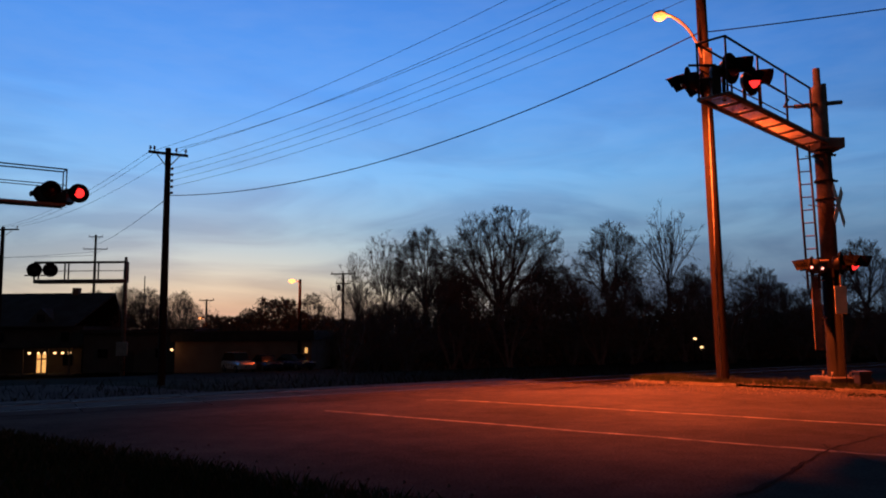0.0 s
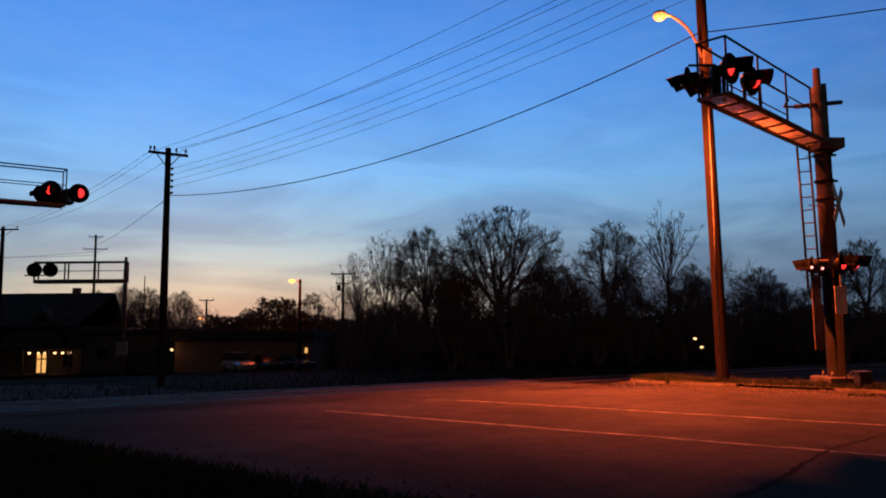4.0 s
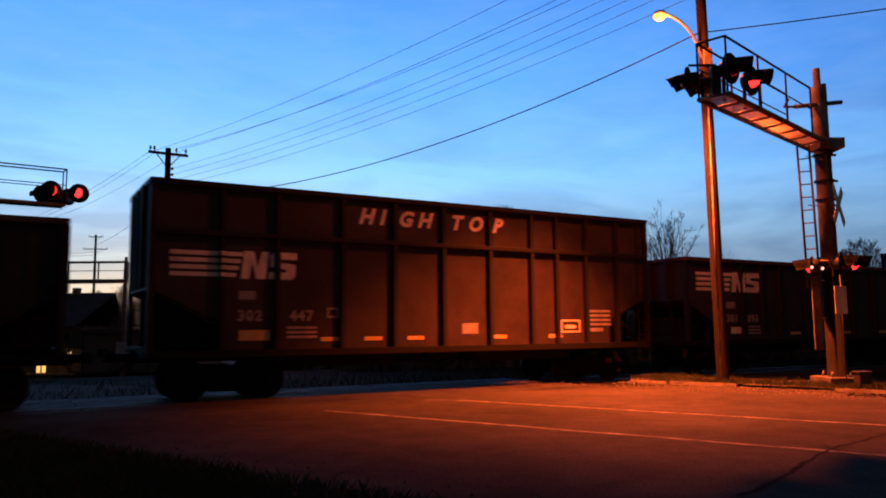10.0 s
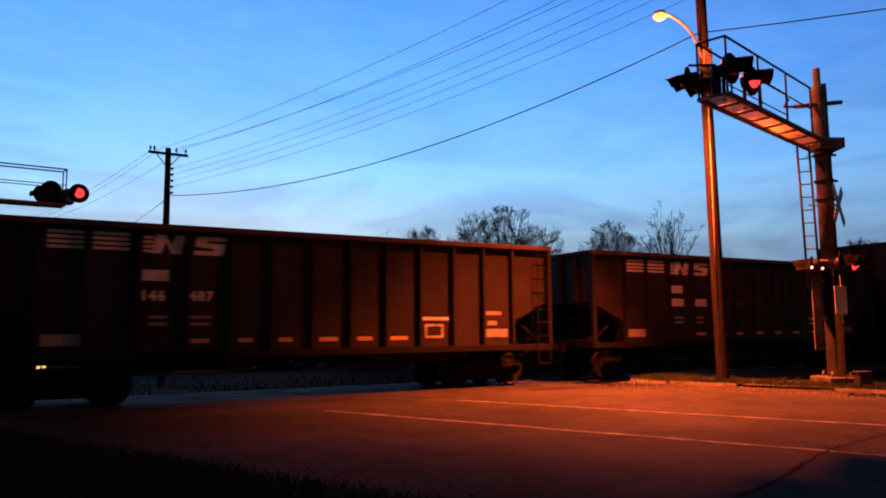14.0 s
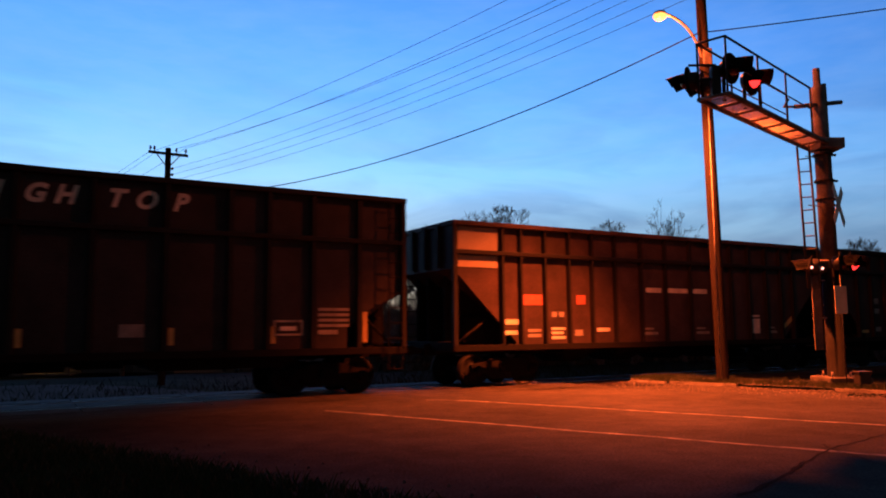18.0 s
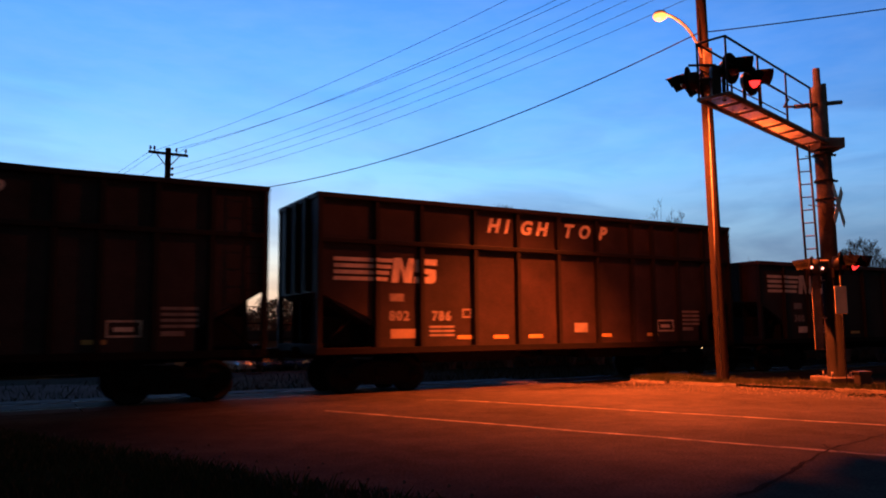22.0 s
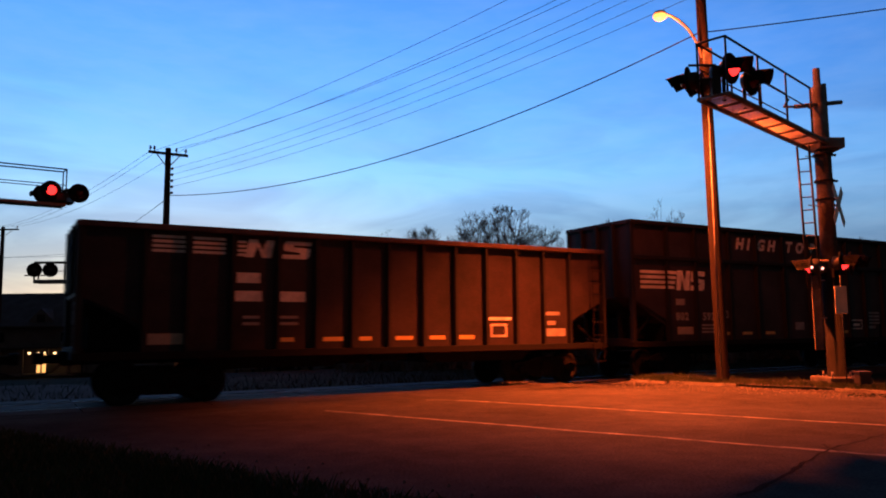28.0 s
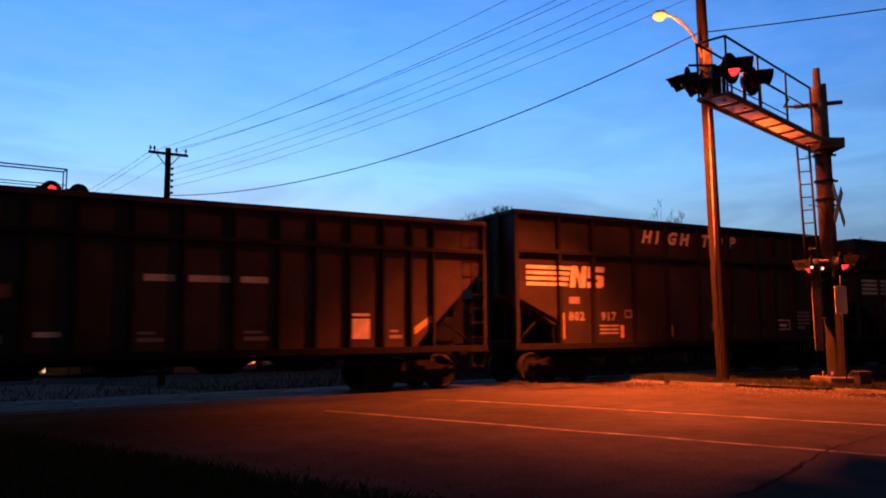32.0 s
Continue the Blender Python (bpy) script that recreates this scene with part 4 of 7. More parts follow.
        marks(car, [(x, 1.98, 0.55, 0.12) for x in (5.75, 6.75, 7.65, 8.6)] + [(8.55, 2.2, 1.0, 0.14), (9.6, 2.2, 0.5, 0.14)], y, DECAL, "white band of lettering")
        marks(car, [(2.6, 2.28, 0.42, 0.22), (2.6, 1.9, 0.45, 0.2), (3.65, 1.87, 0.5, 0.2)], y, DECAL_DIM, "white reporting mark")
        frame_mark(car, 5.0, 2.2, 0.29, 0.27, 0.05, y, DECAL_DIM, "boxed stencil")
        marks(car, [(3.7, 1.2, 0.55, 0.18), (2.65, 1.2, 0.45, 0.18)], y, DECAL_DIM, "boxed stencils")
        for x in (1.7, 3.7, 6.7, 7.7, 10.55, 12.7):
            marks(car, [(x, 1.16, 0.55, 0.11)], y, YELLOW, "horizontal yellow reflector")


TRAIN = [("L", 158.35, "146 624"), ("H", 174.28, "302 447"), ("M", 190.71, "301 093"), ("H", 207.16, "602 485"), ("H", 223.37, "602 578"), ("L", 239.5, "146 487"), ("L", 255.43, ""), ("H", 271.03, "602"),
         ("H", 286.90, "802 712"), ("H", 303.08, "802 613"), ("W", 319.27, ""), ("G", 335.90, ""), ("H", 352.01, "802 534"), ("H", 368.13, "812"), ("H", 384.11, "802 786"), ("M", 400.30, "300 793"),
         ("M", 416.65, "301 286"), ("H", 432.99, "802 547"), ("H", 449.27, "302 404"), ("H", 465.5, "302"), ("L", 481.85, ""), ("H", 497.32, "802 592"), ("H", 513.17, "602 583"), ("L", 529.3, ""),
         ("W", 544.75, ""), ("H", 561.59, "802 917"), ("H", 577.7, "802"), ("H", 593.8, "302")]
patterns = {}
for kind, start, number in TRAIN:
    if kind not in patterns:
        patterns[kind] = coal_car(kind)
    moving.append((kind, start, number))
cars = []
for i, (kind, start, number) in enumerate(moving):
    last = not any(k == kind for k, _, _ in moving[i + 1:])
    car = patterns[kind] if last else copy_thing(patterns[kind], track_pose(start))
    car.matrix_basis = track_pose(start)
    cars.append((car, kind, start, number))
moving = []
for car, kind, start, number in cars:
    data_blocks(car, kind, number)
    moving.append((car, start))


def scrawl(car, x0, x1, z0, z1, loops, material, label, seed):
    """A ribbon of spray paint that winds along the side."""
    r = random.Random(seed)
    y = -(W2 - 0.16) - 0.034
    bm = B()
    last = None
    n = loops * 12
    for i in range(n + 1):
        t = i / n
        a = t * loops * 6.28319
        x = x0 + (x1 - x0) * t + 0.16 * math.cos(a) + r.uniform(-0.02, 0.02)
        z = (z0 + z1) / 2 + (z1 - z0) / 2 * math.sin(a + 0.6) * r.uniform(0.75, 1.0)
        w = 0.05 + 0.02 * math.sin(a * 0.7)
        pr = (bm.verts.new((x - w * 0.5, y, z + w)), bm.verts.new((x + w * 0.5, y, z - w)))
        if last:
            bm.faces.new((last[0], last[1], pr[1], pr[0]))
        last = pr
    part("graffiti", bm, material, car, label)


def car_at(i):
    return cars[i - 1][0]


scrawl(car_at(7), 5.4, 8.2, 2.15, 2.42, 4, REDTAG, "red spray paint scrawl", 3)
scrawl(car_at(1), 8.3, 10.2, 2.2, 2.4, 3, REDTAG, "faint red spray paint scrawl", 4)
for k, (a, b, z) in enumerate(((5.0, 6.0, 1.75), (6.5, 8.2, 1.95), (9.2, 10.1, 1.8))):
    scrawl(car_at(17), a, b, 1.2, z, 7, TAG_DIM, "faded spray paint blotches", 20 + k)
# one car has most of its emblem painted over
for o in list(car_at(14).children):
    if o.name.startswith("emblem_stripe") or (o.name.startswith("emblem_block") and o.data.vertices[0].co.x < 2.6):
        bpy.data.objects.remove(o)
scrawl(car_at(14), 0.4, 2.9, 3.75, 4.55, 3, CAR_DARK, "black spray paint over the upper side", 31)
scrawl(car_at(14), 0.5, 2.6, 2.5, 3.3, 4, CAR_DARK, "black spray paint over the emblem", 32)

# ---- crossing signals, poles and wires ----


flashing = []


def flasher(parent, p, facing, turn_first=None, r=0.3):
    """Round black backboard with a hooded red lamp. The lamp is a ball with one lit and one dark half; turn_first: 0 or 1, by which half of the beat it glows."""
    p, f = Vector(p), Vector(facing).normalized()
    bm = B()
    lathe(bm, p, f, [(-0.02, 0.17), (-0.02, r), (0.0, r), (0.02, r - 0.02), (0.02, 0.17)], 24)
    back = part("backboard", bm, BLACK_MATT, parent, "round black backboard")
    bm = B()
    lathe(bm, p - f * 0.2, f, [(0, 0.0), (0.0, 0.10), (0.04, 0.175), (0.19, 0.18)], 16)
    part("lamp_case", bm, BLACK, back)
    bm = B()
    lathe(bm, (0, 0, 0), (0, -1, 0), [(0.165 * math.cos(radians(q)), 0.165 * math.sin(radians(q))) for q in (0, 12, 25, 38, 50, 62, 72, 82, 98, 115, 130, 145, 160, 172, 180)], 20)
    place_of = Matrix.Translation(p) @ Matrix.Rotation(math.atan2(f.x, -f.y), 4, "Z")
    lens = part("lens", bm, RED_DARK, back, "round red signal lamp", place_of)
    if turn_first is not None:
        lens.data.materials.append(RED_LENS)
        for q in lens.data.polygons:
            q.material_index = int(q.center.y < -0.02)
        flashing.append((lens, place_of, turn_first))
    bm = B()
    u = f.cross(Vector((0, 0, 1))).normalized()
    w = u.cross(f)
    rings = []
    for d, droop in ((0.02, 0.0), (0.22, 0.01), (0.46, 0.04)):
        rings.append([bm.verts.new(p + f * d + u * 0.19 * math.cos(a) + w * (0.19 * math.sin(a) - droop)) for a in [radians(-18 + 216 * i / 14) for i in range(15)]])
    # the hood is shorter at its sides
    for i in range(15):
        a = abs(i - 7) / 7
        rings[2][i].co -= f * 0.16 * a
        rings[1][i].co -= f * 0.06 * a
    for a, b in zip(rings, rings[1:]):
        for i in range(14):
            bm.faces.new((a[i], a[i + 1], b[i + 1], b[i])).smooth = True
    bmesh.ops.solidify(bm, geom=bm.faces[:], thickness=0.006)
    part("hood", bm, BLACK_MATT, back, "black metal visor")
    return back


def walkway_arm(mast, ends, z, rail_z, bays=8, k=1.0, reach=0.80):
    """Cantilevered walkway: chords, grating, cross bars and two handrails. ends: (tip, root) of either chord."""
    (la, lb), (ra, rb) = [(Vector((*a, z)), Vector((*b, z))) for a, b in ends]
    for a, b in ((la, lb), (ra, rb)):
        bm = B()
        rod(bm, a, b, 0.055 * k, n=6)
        part("chord", bm, GALV, mast)
    for i in range(bays + 1):
        t = i / bays
        bm = B()
        rod(bm, la.lerp(lb, t), ra.lerp(rb, t), 0.03 * k, n=6)
        part("cross_bar", bm, GALV, mast)
    bm = B()
    n_bar = 90
    for i in range(n_bar):
        t = (i + 0.5) / n_bar
        p, q = la.lerp(lb, t) + Vector((0, 0, 0.03)), ra.lerp(rb, t) + Vector((0, 0, 0.03))
        rod(bm, p, q, 0.011, n=3)
    for j in range(1, 8):
        rod(bm, la.lerp(ra, j / 8) + Vector((0, 0, 0.03)), lb.lerp(rb, j / 8) + Vector((0, 0, 0.03)), 0.010, n=3)
    part("grating", bm, ALU, mast, "open metal grating walkway")
    for a, b in ((la, lb), (ra, rb)):
        up = Vector((0, 0, rail_z - z))
        bm = B()
        tube(bm, [a + up, a.lerp(b, 0.5) + up, a.lerp(b, reach) + up], 0.024 * k)
        tube(bm, [a + up * 0.55, a.lerp(b, reach) + up * 0.55], 0.016)
        part("handrail", bm, BLACK, mast)
        for t in (0.0, reach / 3, reach * 2 / 3, reach):
            bm = B()
            rod(bm, a.lerp(b, t), a.lerp(b, t) + up, 0.022 * k, n=6)
            part("rail_post", bm, BLACK, mast)
    bm = B()
    rod(bm, la + Vector((0, 0, rail_z - z)), ra + Vector((0, 0, rail_z - z)), 0.024 * k, n=6)
    part("end_rail", bm, BLACK, mast)


def ladder(parent, p, q, width, side):
    p, q, side = Vector(p), Vector(q), Vector(side).normalized()
    bm = B()
    for k in (-0.5, 0.5):
        rod(bm, p + side * width * k, q + side * width * k, 0.028, n=6)
    n = int((q - p).length / 0.3)
    for i in range(1, n):
        c = p.lerp(q, i / n)
        rod(bm, c - side * width / 2, c + side * width / 2, 0.016, n=5)
    return part("ladder", bm, BLACK, parent, "narrow steel ladder")


FACE = Vector((0.795, -0.607, 0))
sig = thing("cantilever_signal", pose(9.33, 18.2, 0.08), "steel cantilever crossing signal with red flashers on a walkway arm", "crossing signal", "crossing signals")


class Offset:
    """Builds parts in world places under a thing that stands elsewhere."""

    def __init__(self, ob):
        self.ob, self.before = ob, None

    def __enter__(self):
        self.before = set(bpy.data.objects)
        return self.ob

    def __exit__(self, *a):
        inv = self.ob.matrix_basis.inverted()
        for o in set(bpy.data.objects) - self.before:
            if o.parent == self.ob:
                o.matrix_basis = inv @ o.matrix_basis


with Offset(sig):
    bx, by = 9.33, 18.2
    # Shade low on the mast is put into the colour: black foot, dim middle.
    bm = B()
    lathe(bm, (bx, by, 0.06), (0, 0, 1), [(0, 0.0), (0, 0.26), (0.05, 0.26), (0.06, 0.20), (2.72, 0.195), (2.72, 0.0)], 24)
    part("mast_foot", bm, BLACK_MATT, sig, "foot of the mast, coloured black for the shade on it")
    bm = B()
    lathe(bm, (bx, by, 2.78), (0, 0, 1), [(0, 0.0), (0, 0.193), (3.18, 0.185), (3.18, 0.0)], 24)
    part("mast", bm, MAST_STEEL, sig, "thick weathered steel mast, toned darker for shade")
    bm = B()
    lathe(bm, (bx - 0.03, by, 5.9), (0, 0, 1), [(0, 0.175), (1.36, 0.165), (1.38, 0.15), (1.38, 0.09), (1.86, 0.085), (1.87, 0.0)], 18)
    part("upper_mast", bm, GALV, sig)
    bm = B()
    rod(bm, (bx + 0.17, by + 0.12, 5.6), (bx + 0.17, by + 0.12, 7.4), 0.085, n=12)
    part("rear_tube", bm, GALV, sig)
    bm = B()
    box(bm, (bx + 0.1, by, 5.82), (0.62, 0.62, 0.26), 0.03)
    part("arm_bracket", bm, GALV, sig)
    for z in (4.9, 4.45, 5.55):
        bm = B()
        lathe(bm, (bx, by, z), (0, 0, 1), [(0, 0.19), (0, 0.23), (0.05, 0.23), (0.05, 0.19)], 20)
        box(bm, (bx + 0.26, by, z + 0.025), (0.12, 0.06, 0.05))
        part("clamp_band", bm, BLACK, sig)
    bm = B()
    rod(bm, (8.62, 18.0, 6.74), (9.9, 18.25, 6.92), 0.055, n=10)
    part("cross_tube", bm, GALV, sig)
    bm = B()
    tube(bm, [(8.26, 17.53, 6.8), (8.18, 17.6, 6.62), (8.62, 18.0, 6.74)], 0.03)
    part("rail_end", bm, GALV, sig)
    walkway_arm(sig, [((5.03, 14.38), (9.30, 18.72)), ((5.44, 13.98), (9.62, 18.22))], 5.82, 6.95, reach=0.76)
    for beat, p in enumerate(((5.70, 14.42, 6.46), (6.33, 14.98, 6.40))):
        flasher(sig, p, FACE + Vector((-0.10, -0.22, -0.06)), beat, 0.31)
        bm = B()
        rod(bm, (p[0] - 0.12, p[1] + 0.1, 5.84), (p[0] - 0.12, p[1] + 0.1, 6.4), 0.04, n=8)
        part("flasher_stem", bm, BLACK, sig)
    for p in ((4.92, 14.60, 6.25), (5.36, 15.05, 6.30)):
        flasher(sig, p, -FACE + Vector((-0.15, -0.05, -0.05)), None, 0.31)
    bm = B()
    rod(bm, (4.92, 14.6, 6.25), (5.4, 14.4, 6.25), 0.035, n=8)
    rod(bm, (4.86, 14.4, 6.52), (5.4, 14.4, 6.52), 0.025, n=6)
    part("flasher_bracket", bm, BLACK, sig)
    bm = B()
    box(bm, (5.38, 14.42, 6.2), (0.18, 0.18, 0.6), 0.03)
    part("junction_box", bm, BLACK, sig)
    ladder(sig, (8.80, 17.95, 2.3), (8.75, 17.98, 5.75), 0.26, (0.75, -0.4, 0))
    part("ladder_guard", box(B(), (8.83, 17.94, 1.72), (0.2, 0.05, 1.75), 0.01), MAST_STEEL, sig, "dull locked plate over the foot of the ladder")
    for z in (1.6, 2.5, 4.3, 5.5):
        bm = B()
        rod(bm, (8.80, 17.97, z), (9.2, 18.15, z), 0.014, n=5)
        part("ladder_bracket", bm, GALV, sig)
    # crossbuck seen nearly edge on
    fx = Vector((0.75, -0.66, 0)).normalized()
    side = fx.cross(Vector((0, 0, 1)))
    for a in (45, -45):
        d = side * math.cos(radians(a)) + Vector((0, 0, 1)) * math.sin(radians(a))
        c = Vector((9.50, 17.96, 4.29)) + fx * (0.012 if a > 0 else 0.0)
        w = fx.cross(d)
        bm = B()
        vv = [c + d * i * 0.61 + w * j * 0.115 + fx * k for i in (-1, 1) for j in (-1, 1) for k in (0, 0.006)]
        bb = [bm.verts.new(v) for v in vv]
        for q in ((0, 1, 3, 2), (4, 6, 7, 5), (0, 4, 5, 1), (2, 3, 7, 6), (0, 2, 6, 4), (1, 5, 7, 3)):
            bm.faces.new([bb[i] for i in q])
        part("crossbuck_blade", bm, SIGN_WHITE, sig, "white crossbuck board seen from the side")
    bm = B()
    rod(bm, (9.33, 18.2, 4.3), (9.50, 17.98, 4.3), 0.03, n=8)
    part("crossbuck_bracket", bm, GALV, sig)
    # lower flashers on a cross arm
    bm = B()
    rod(bm, (8.80, 18.05, 2.95), (9.95, 18.1, 2.95), 0.04, n=8)
    part("lower_arm", bm, GALV, sig)
    for beat, p in enumerate(((9.43, 17.85, 2.89), (9.75, 18.0, 2.89))):
        flasher(sig, p, FACE + Vector((0.02, 0.0, 0)), beat, 0.28)
    for beat, p in enumerate(((8.80, 18.0, 2.83), (9.10, 18.25, 2.84))):
        flasher(sig, p, -FACE, beat, 0.24)
    part("side_light", lathe(B(), (8.66, 17.72, 2.78), (-0.3, -0.95, 0), [(0, 0.03), (0.02, 0.025), (0.03, 0)], 10), PEEP, sig, "small glowing side light")
    part("side_light", lathe(B(), (8.95, 17.80, 2.76), (-0.3, -0.95, 0), [(0, 0.03), (0.02, 0.025), (0.03, 0)], 10), PEEP, sig, "small glowing side light")
    bm = B()
    box(bm, (9.4, 18.15, 0.09), (1.0, 1.0, 0.26), 0.03)
    part("footing", bm, CONCRETE, sig, "square concrete footing")
    for i in range(4):
        a = 0.785 + 1.5708 * i
        bm = B()
        rod(bm, (bx + 0.3 * math.cos(a), by + 0.3 * math.sin(a), 0.2), (bx + 0.3 * math.cos(a), by + 0.3 * math.sin(a), 0.34), 0.025, n=6)
        part("anchor_bolt", bm, GALV, sig)

# small sign on a post and a dark cabinet beside the mast
post = thing("sign_post", pose(9.24, 17.6, 0.08), "small pale plate on a thin dark post beside the mast", "sign")
part("post", rod(B(), (0, 0, 0), (0, 0, 2.5), 0.016, n=8), BLACK, post)
bm = box(B(), (0, 0, 1.93), (0.31, 0.012, 0.64), 0.004)
part("plate", bm, SIGN_FACE, post, "narrow pale plate", pose(-0.03, -0.04, 0, 0, 0, 10))
cab = thing("relay_box", pose(9.28, 17.0, 0.06), "low dark metal equipment box on the island", "box")
part("body", box(B(), (0, 0, 0.15), (0.26, 0.26, 0.30), 0.03), BLACK, cab)
part("lid", box(B(), (0, 0, 0.32), (0.30, 0.30, 0.05), 0.015), BLACK, cab)

# left cantilever behind the track
sig2 = thing("cantilever_signal", pose(-19.4, 21.2, level(-19.4, 21.2)), "steel cantilever crossing signal behind the track with red flashers", "crossing signal", "crossing signals")
with Offset(sig2):
    gz = level(-19.4, 21.2)
    bm = B()
    lathe(bm, (-19.4, 21.2, gz), (0, 0, 1), [(0, 0), (0, 0.26), (0.06, 0.2), (6.9, 0.18), (6.9, 0)], 20)
    part("mast", bm, GALV, sig2)
    walkway_arm(sig2, [((-13.12, 25.75), (-19.6, 21.35)), ((-12.80, 25.35), (-19.2, 20.9))], 5.75, 6.98, 9)
    for beat, p in enumerate(((-13.12, 25.0, 6.2), (-12.4, 25.45, 6.17))):
        flasher(sig2, p, FACE + Vector((-0.1, -0.2, 0)), beat, 0.33)
    for p in ((-13.95, 25.9, 6.24), (-13.2, 26.3, 6.2)):
        flasher(sig2, p, -FACE + Vector((-0.5, 0, 0)), None, 0.3)
    bm = B()
    box(bm, (-13.1, 25.35, 5.98), (0.9, 0.5, 0.3), 0.04)
    part("flasher_box", bm, BLACK, sig2)
# a third one far down the road
sig3 = thing("cantilever_signal", pose(-28.2, 67, level(-28.2, 67)), "distant cantilever crossing signal silhouetted against the sky", "crossing signal", "crossing signals")
with Offset(sig3):
    gz = level(-28.2, 67)
    bm = B()
    lathe(bm, (-28.2, 67, gz), (0, 0, 1), [(0, 0), (0, 0.2), (8.2 - gz - 1.2, 0.18), (8.2 - gz, 0.12), (8.2 - gz, 0)], 16)
    part("mast", bm, GALV, sig3)
    walkway_arm(sig3, [((-36.0, 66.4), (-28.1, 66.7)), ((-36.0, 67.1), (-28.1, 67.3))], 6.05, 7.75, 7, 3.2, 1.0)
    for p in ((-35.9, 66.2, 7.05), (-34.55, 66.3, 7.05)):
        flasher(sig3, p, FACE + Vector((-1.0, 0.9, 0)), None, 0.62)
    bm = B()
    rod(bm, (-36.9, 66.5, 6.6), (-34.5, 66.5, 6.6), 0.06, n=6)
    part("flasher_bracket", bm, BLACK, sig3)
    bm = B()
    box(bm, (-28.1, 66.5, 0.1), (1.0, 0.1, 1.2), 0.02)
    part("sign_plate", bm, SIGN_BACK, sig3)


def pole(name, p, top, r0, r1, label, cat="utility pole", lean=(0, 0), group="utility poles"):
    t = thing(name, pose(*p), label, cat, group)
    bm = B()
    lathe(bm, (0, 0, -0.3), (lean[0], lean[1], top + 0.3), [(0, r0), (0.35 * (top + 0.3), r0 * 0.9 + r1 * 0.1), (top + 0.3, r1), (top + 0.3, 0)], 14)
    part("shaft", bm, POLE_WOOD, t)
    return t


def crossarm(t, z, half, turn, pins=(-0.95, -0.4, 0.4, 0.95), y=0.0, tilt=0.0):
    c, s = math.cos(radians(turn)), math.sin(radians(turn))
    bm = B()
    d = Vector((c, s, tilt))
    n = Vector((-s, c, 0)) * 0.05
    v = [Vector((0, y, z)) + d * i * half + n * j + Vector((0, 0, k)) for i in (-1, 1) for j in (-1, 1) for k in (-0.06, 0.06)]
    bb = [bm.verts.new(q) for q in v]
    for q in ((0, 1, 3, 2), (4, 6, 7, 5), (0, 4, 5, 1), (2, 3, 7, 6), (0, 2, 6, 4), (1, 5, 7, 3)):
        bm.faces.new([bb[i] for i in q])
    arm = part("crossarm", bm, POLE_WOOD, t)
    for k in (-1, 1):
        bm = B()
        rod(bm, Vector((0, y, z - 0.65)), Vector((0, y, z - 0.03)) + d * k * half * 0.62, 0.025, n=5)
        part("arm_brace", bm, GALV, t)
    for q in pins:
        bm = B()
        lathe(bm, Vector((0, y, z + 0.06)) + d * q * half, (0, 0, 1), [(0, 0.02), (0.08, 0.02), (0.09, 0.055), (0.14, 0.06), (0.17, 0.04), (0.22, 0.045), (0.24, 0)], 10)
        part("insulator", bm, PORCELAIN, t)


# lamp pole with the street lamp
lp = pole("lamp_pole", (7.10, 19.49, 0.06), 13.3, 0.16, 0.125, "tall timber utility pole lit orange, beside the road", lean=(-0.15, 0))
crossarm(lp, 12.9, 1.25, TURN + 55)
bm = B()
box(bm, (-0.05, -0.05, 8.45), (0.24, 0.24, 0.5), 0.03)
part("lamp_bracket", bm, GALV, lp)
bm = B()
rod(bm, (-0.1, -0.14, 0), (-0.1, -0.14, 7.8), 0.022, n=6)
part("conduit", bm, GALV, lp)
sl = thing("street_lamp", pose(5.63, 18.70, 9.35), "lit sodium street lamp on a curved arm from the pole", "street lamp", "street lamps")
bm = B()
def bend(t):
    a, b, c = Vector((1.30, 0.72, -0.85)), Vector((1.01, 0.56, 0.12)), Vector((0.16, 0.09, 0.12))
    return a * (1 - t) ** 2 + b * 2 * t * (1 - t) + c * t * t


rings = []
for i in range(15):
    c, d = bend(i / 14), (bend(i / 14 + 0.02) - bend(i / 14 - 0.02)).normalized()
    u = d.orthogonal().normalized()
    w = d.cross(u)
    rings.append([bm.verts.new(c + (u * math.cos(0.6283 * j) + w * math.sin(0.6283 * j)) * 0.036) for j in range(10)])
for a, b in zip(rings, rings[1:]):
    best = min(range(10), key=lambda k: (a[0].co - b[k].co).length)
    for j in range(10):
        bm.faces.new((a[j], a[(j + 1) % 10], b[(j + 1 + best) % 10], b[(j + best) % 10])).smooth = True
part("arm", bm, GALV, sl)
bm = B()
loft(bm, [[(0.15 * w * math.cos(a), 0.15 * w * math.sin(a), h) for a in [6.28319 * i / 16 for i in range(16)]] for w, h in ((1.05, 0.05), (1.15, 0.08), (0.95, 0.13), (0.5, 0.16))])
part("housing", bm, GALV, sl)
bm = B()
lathe(bm, (0, 0, 0.06), (0, 0, -1), [(0, 0.16), (0.04, 0.172), (0.09, 0.145), (0.135, 0.085), (0.15, 0.0)], 18)
bulb = part("refractor", bm, LAMP_GLASS, sl, "glowing glass refractor")
bulb.visible_shadow = False

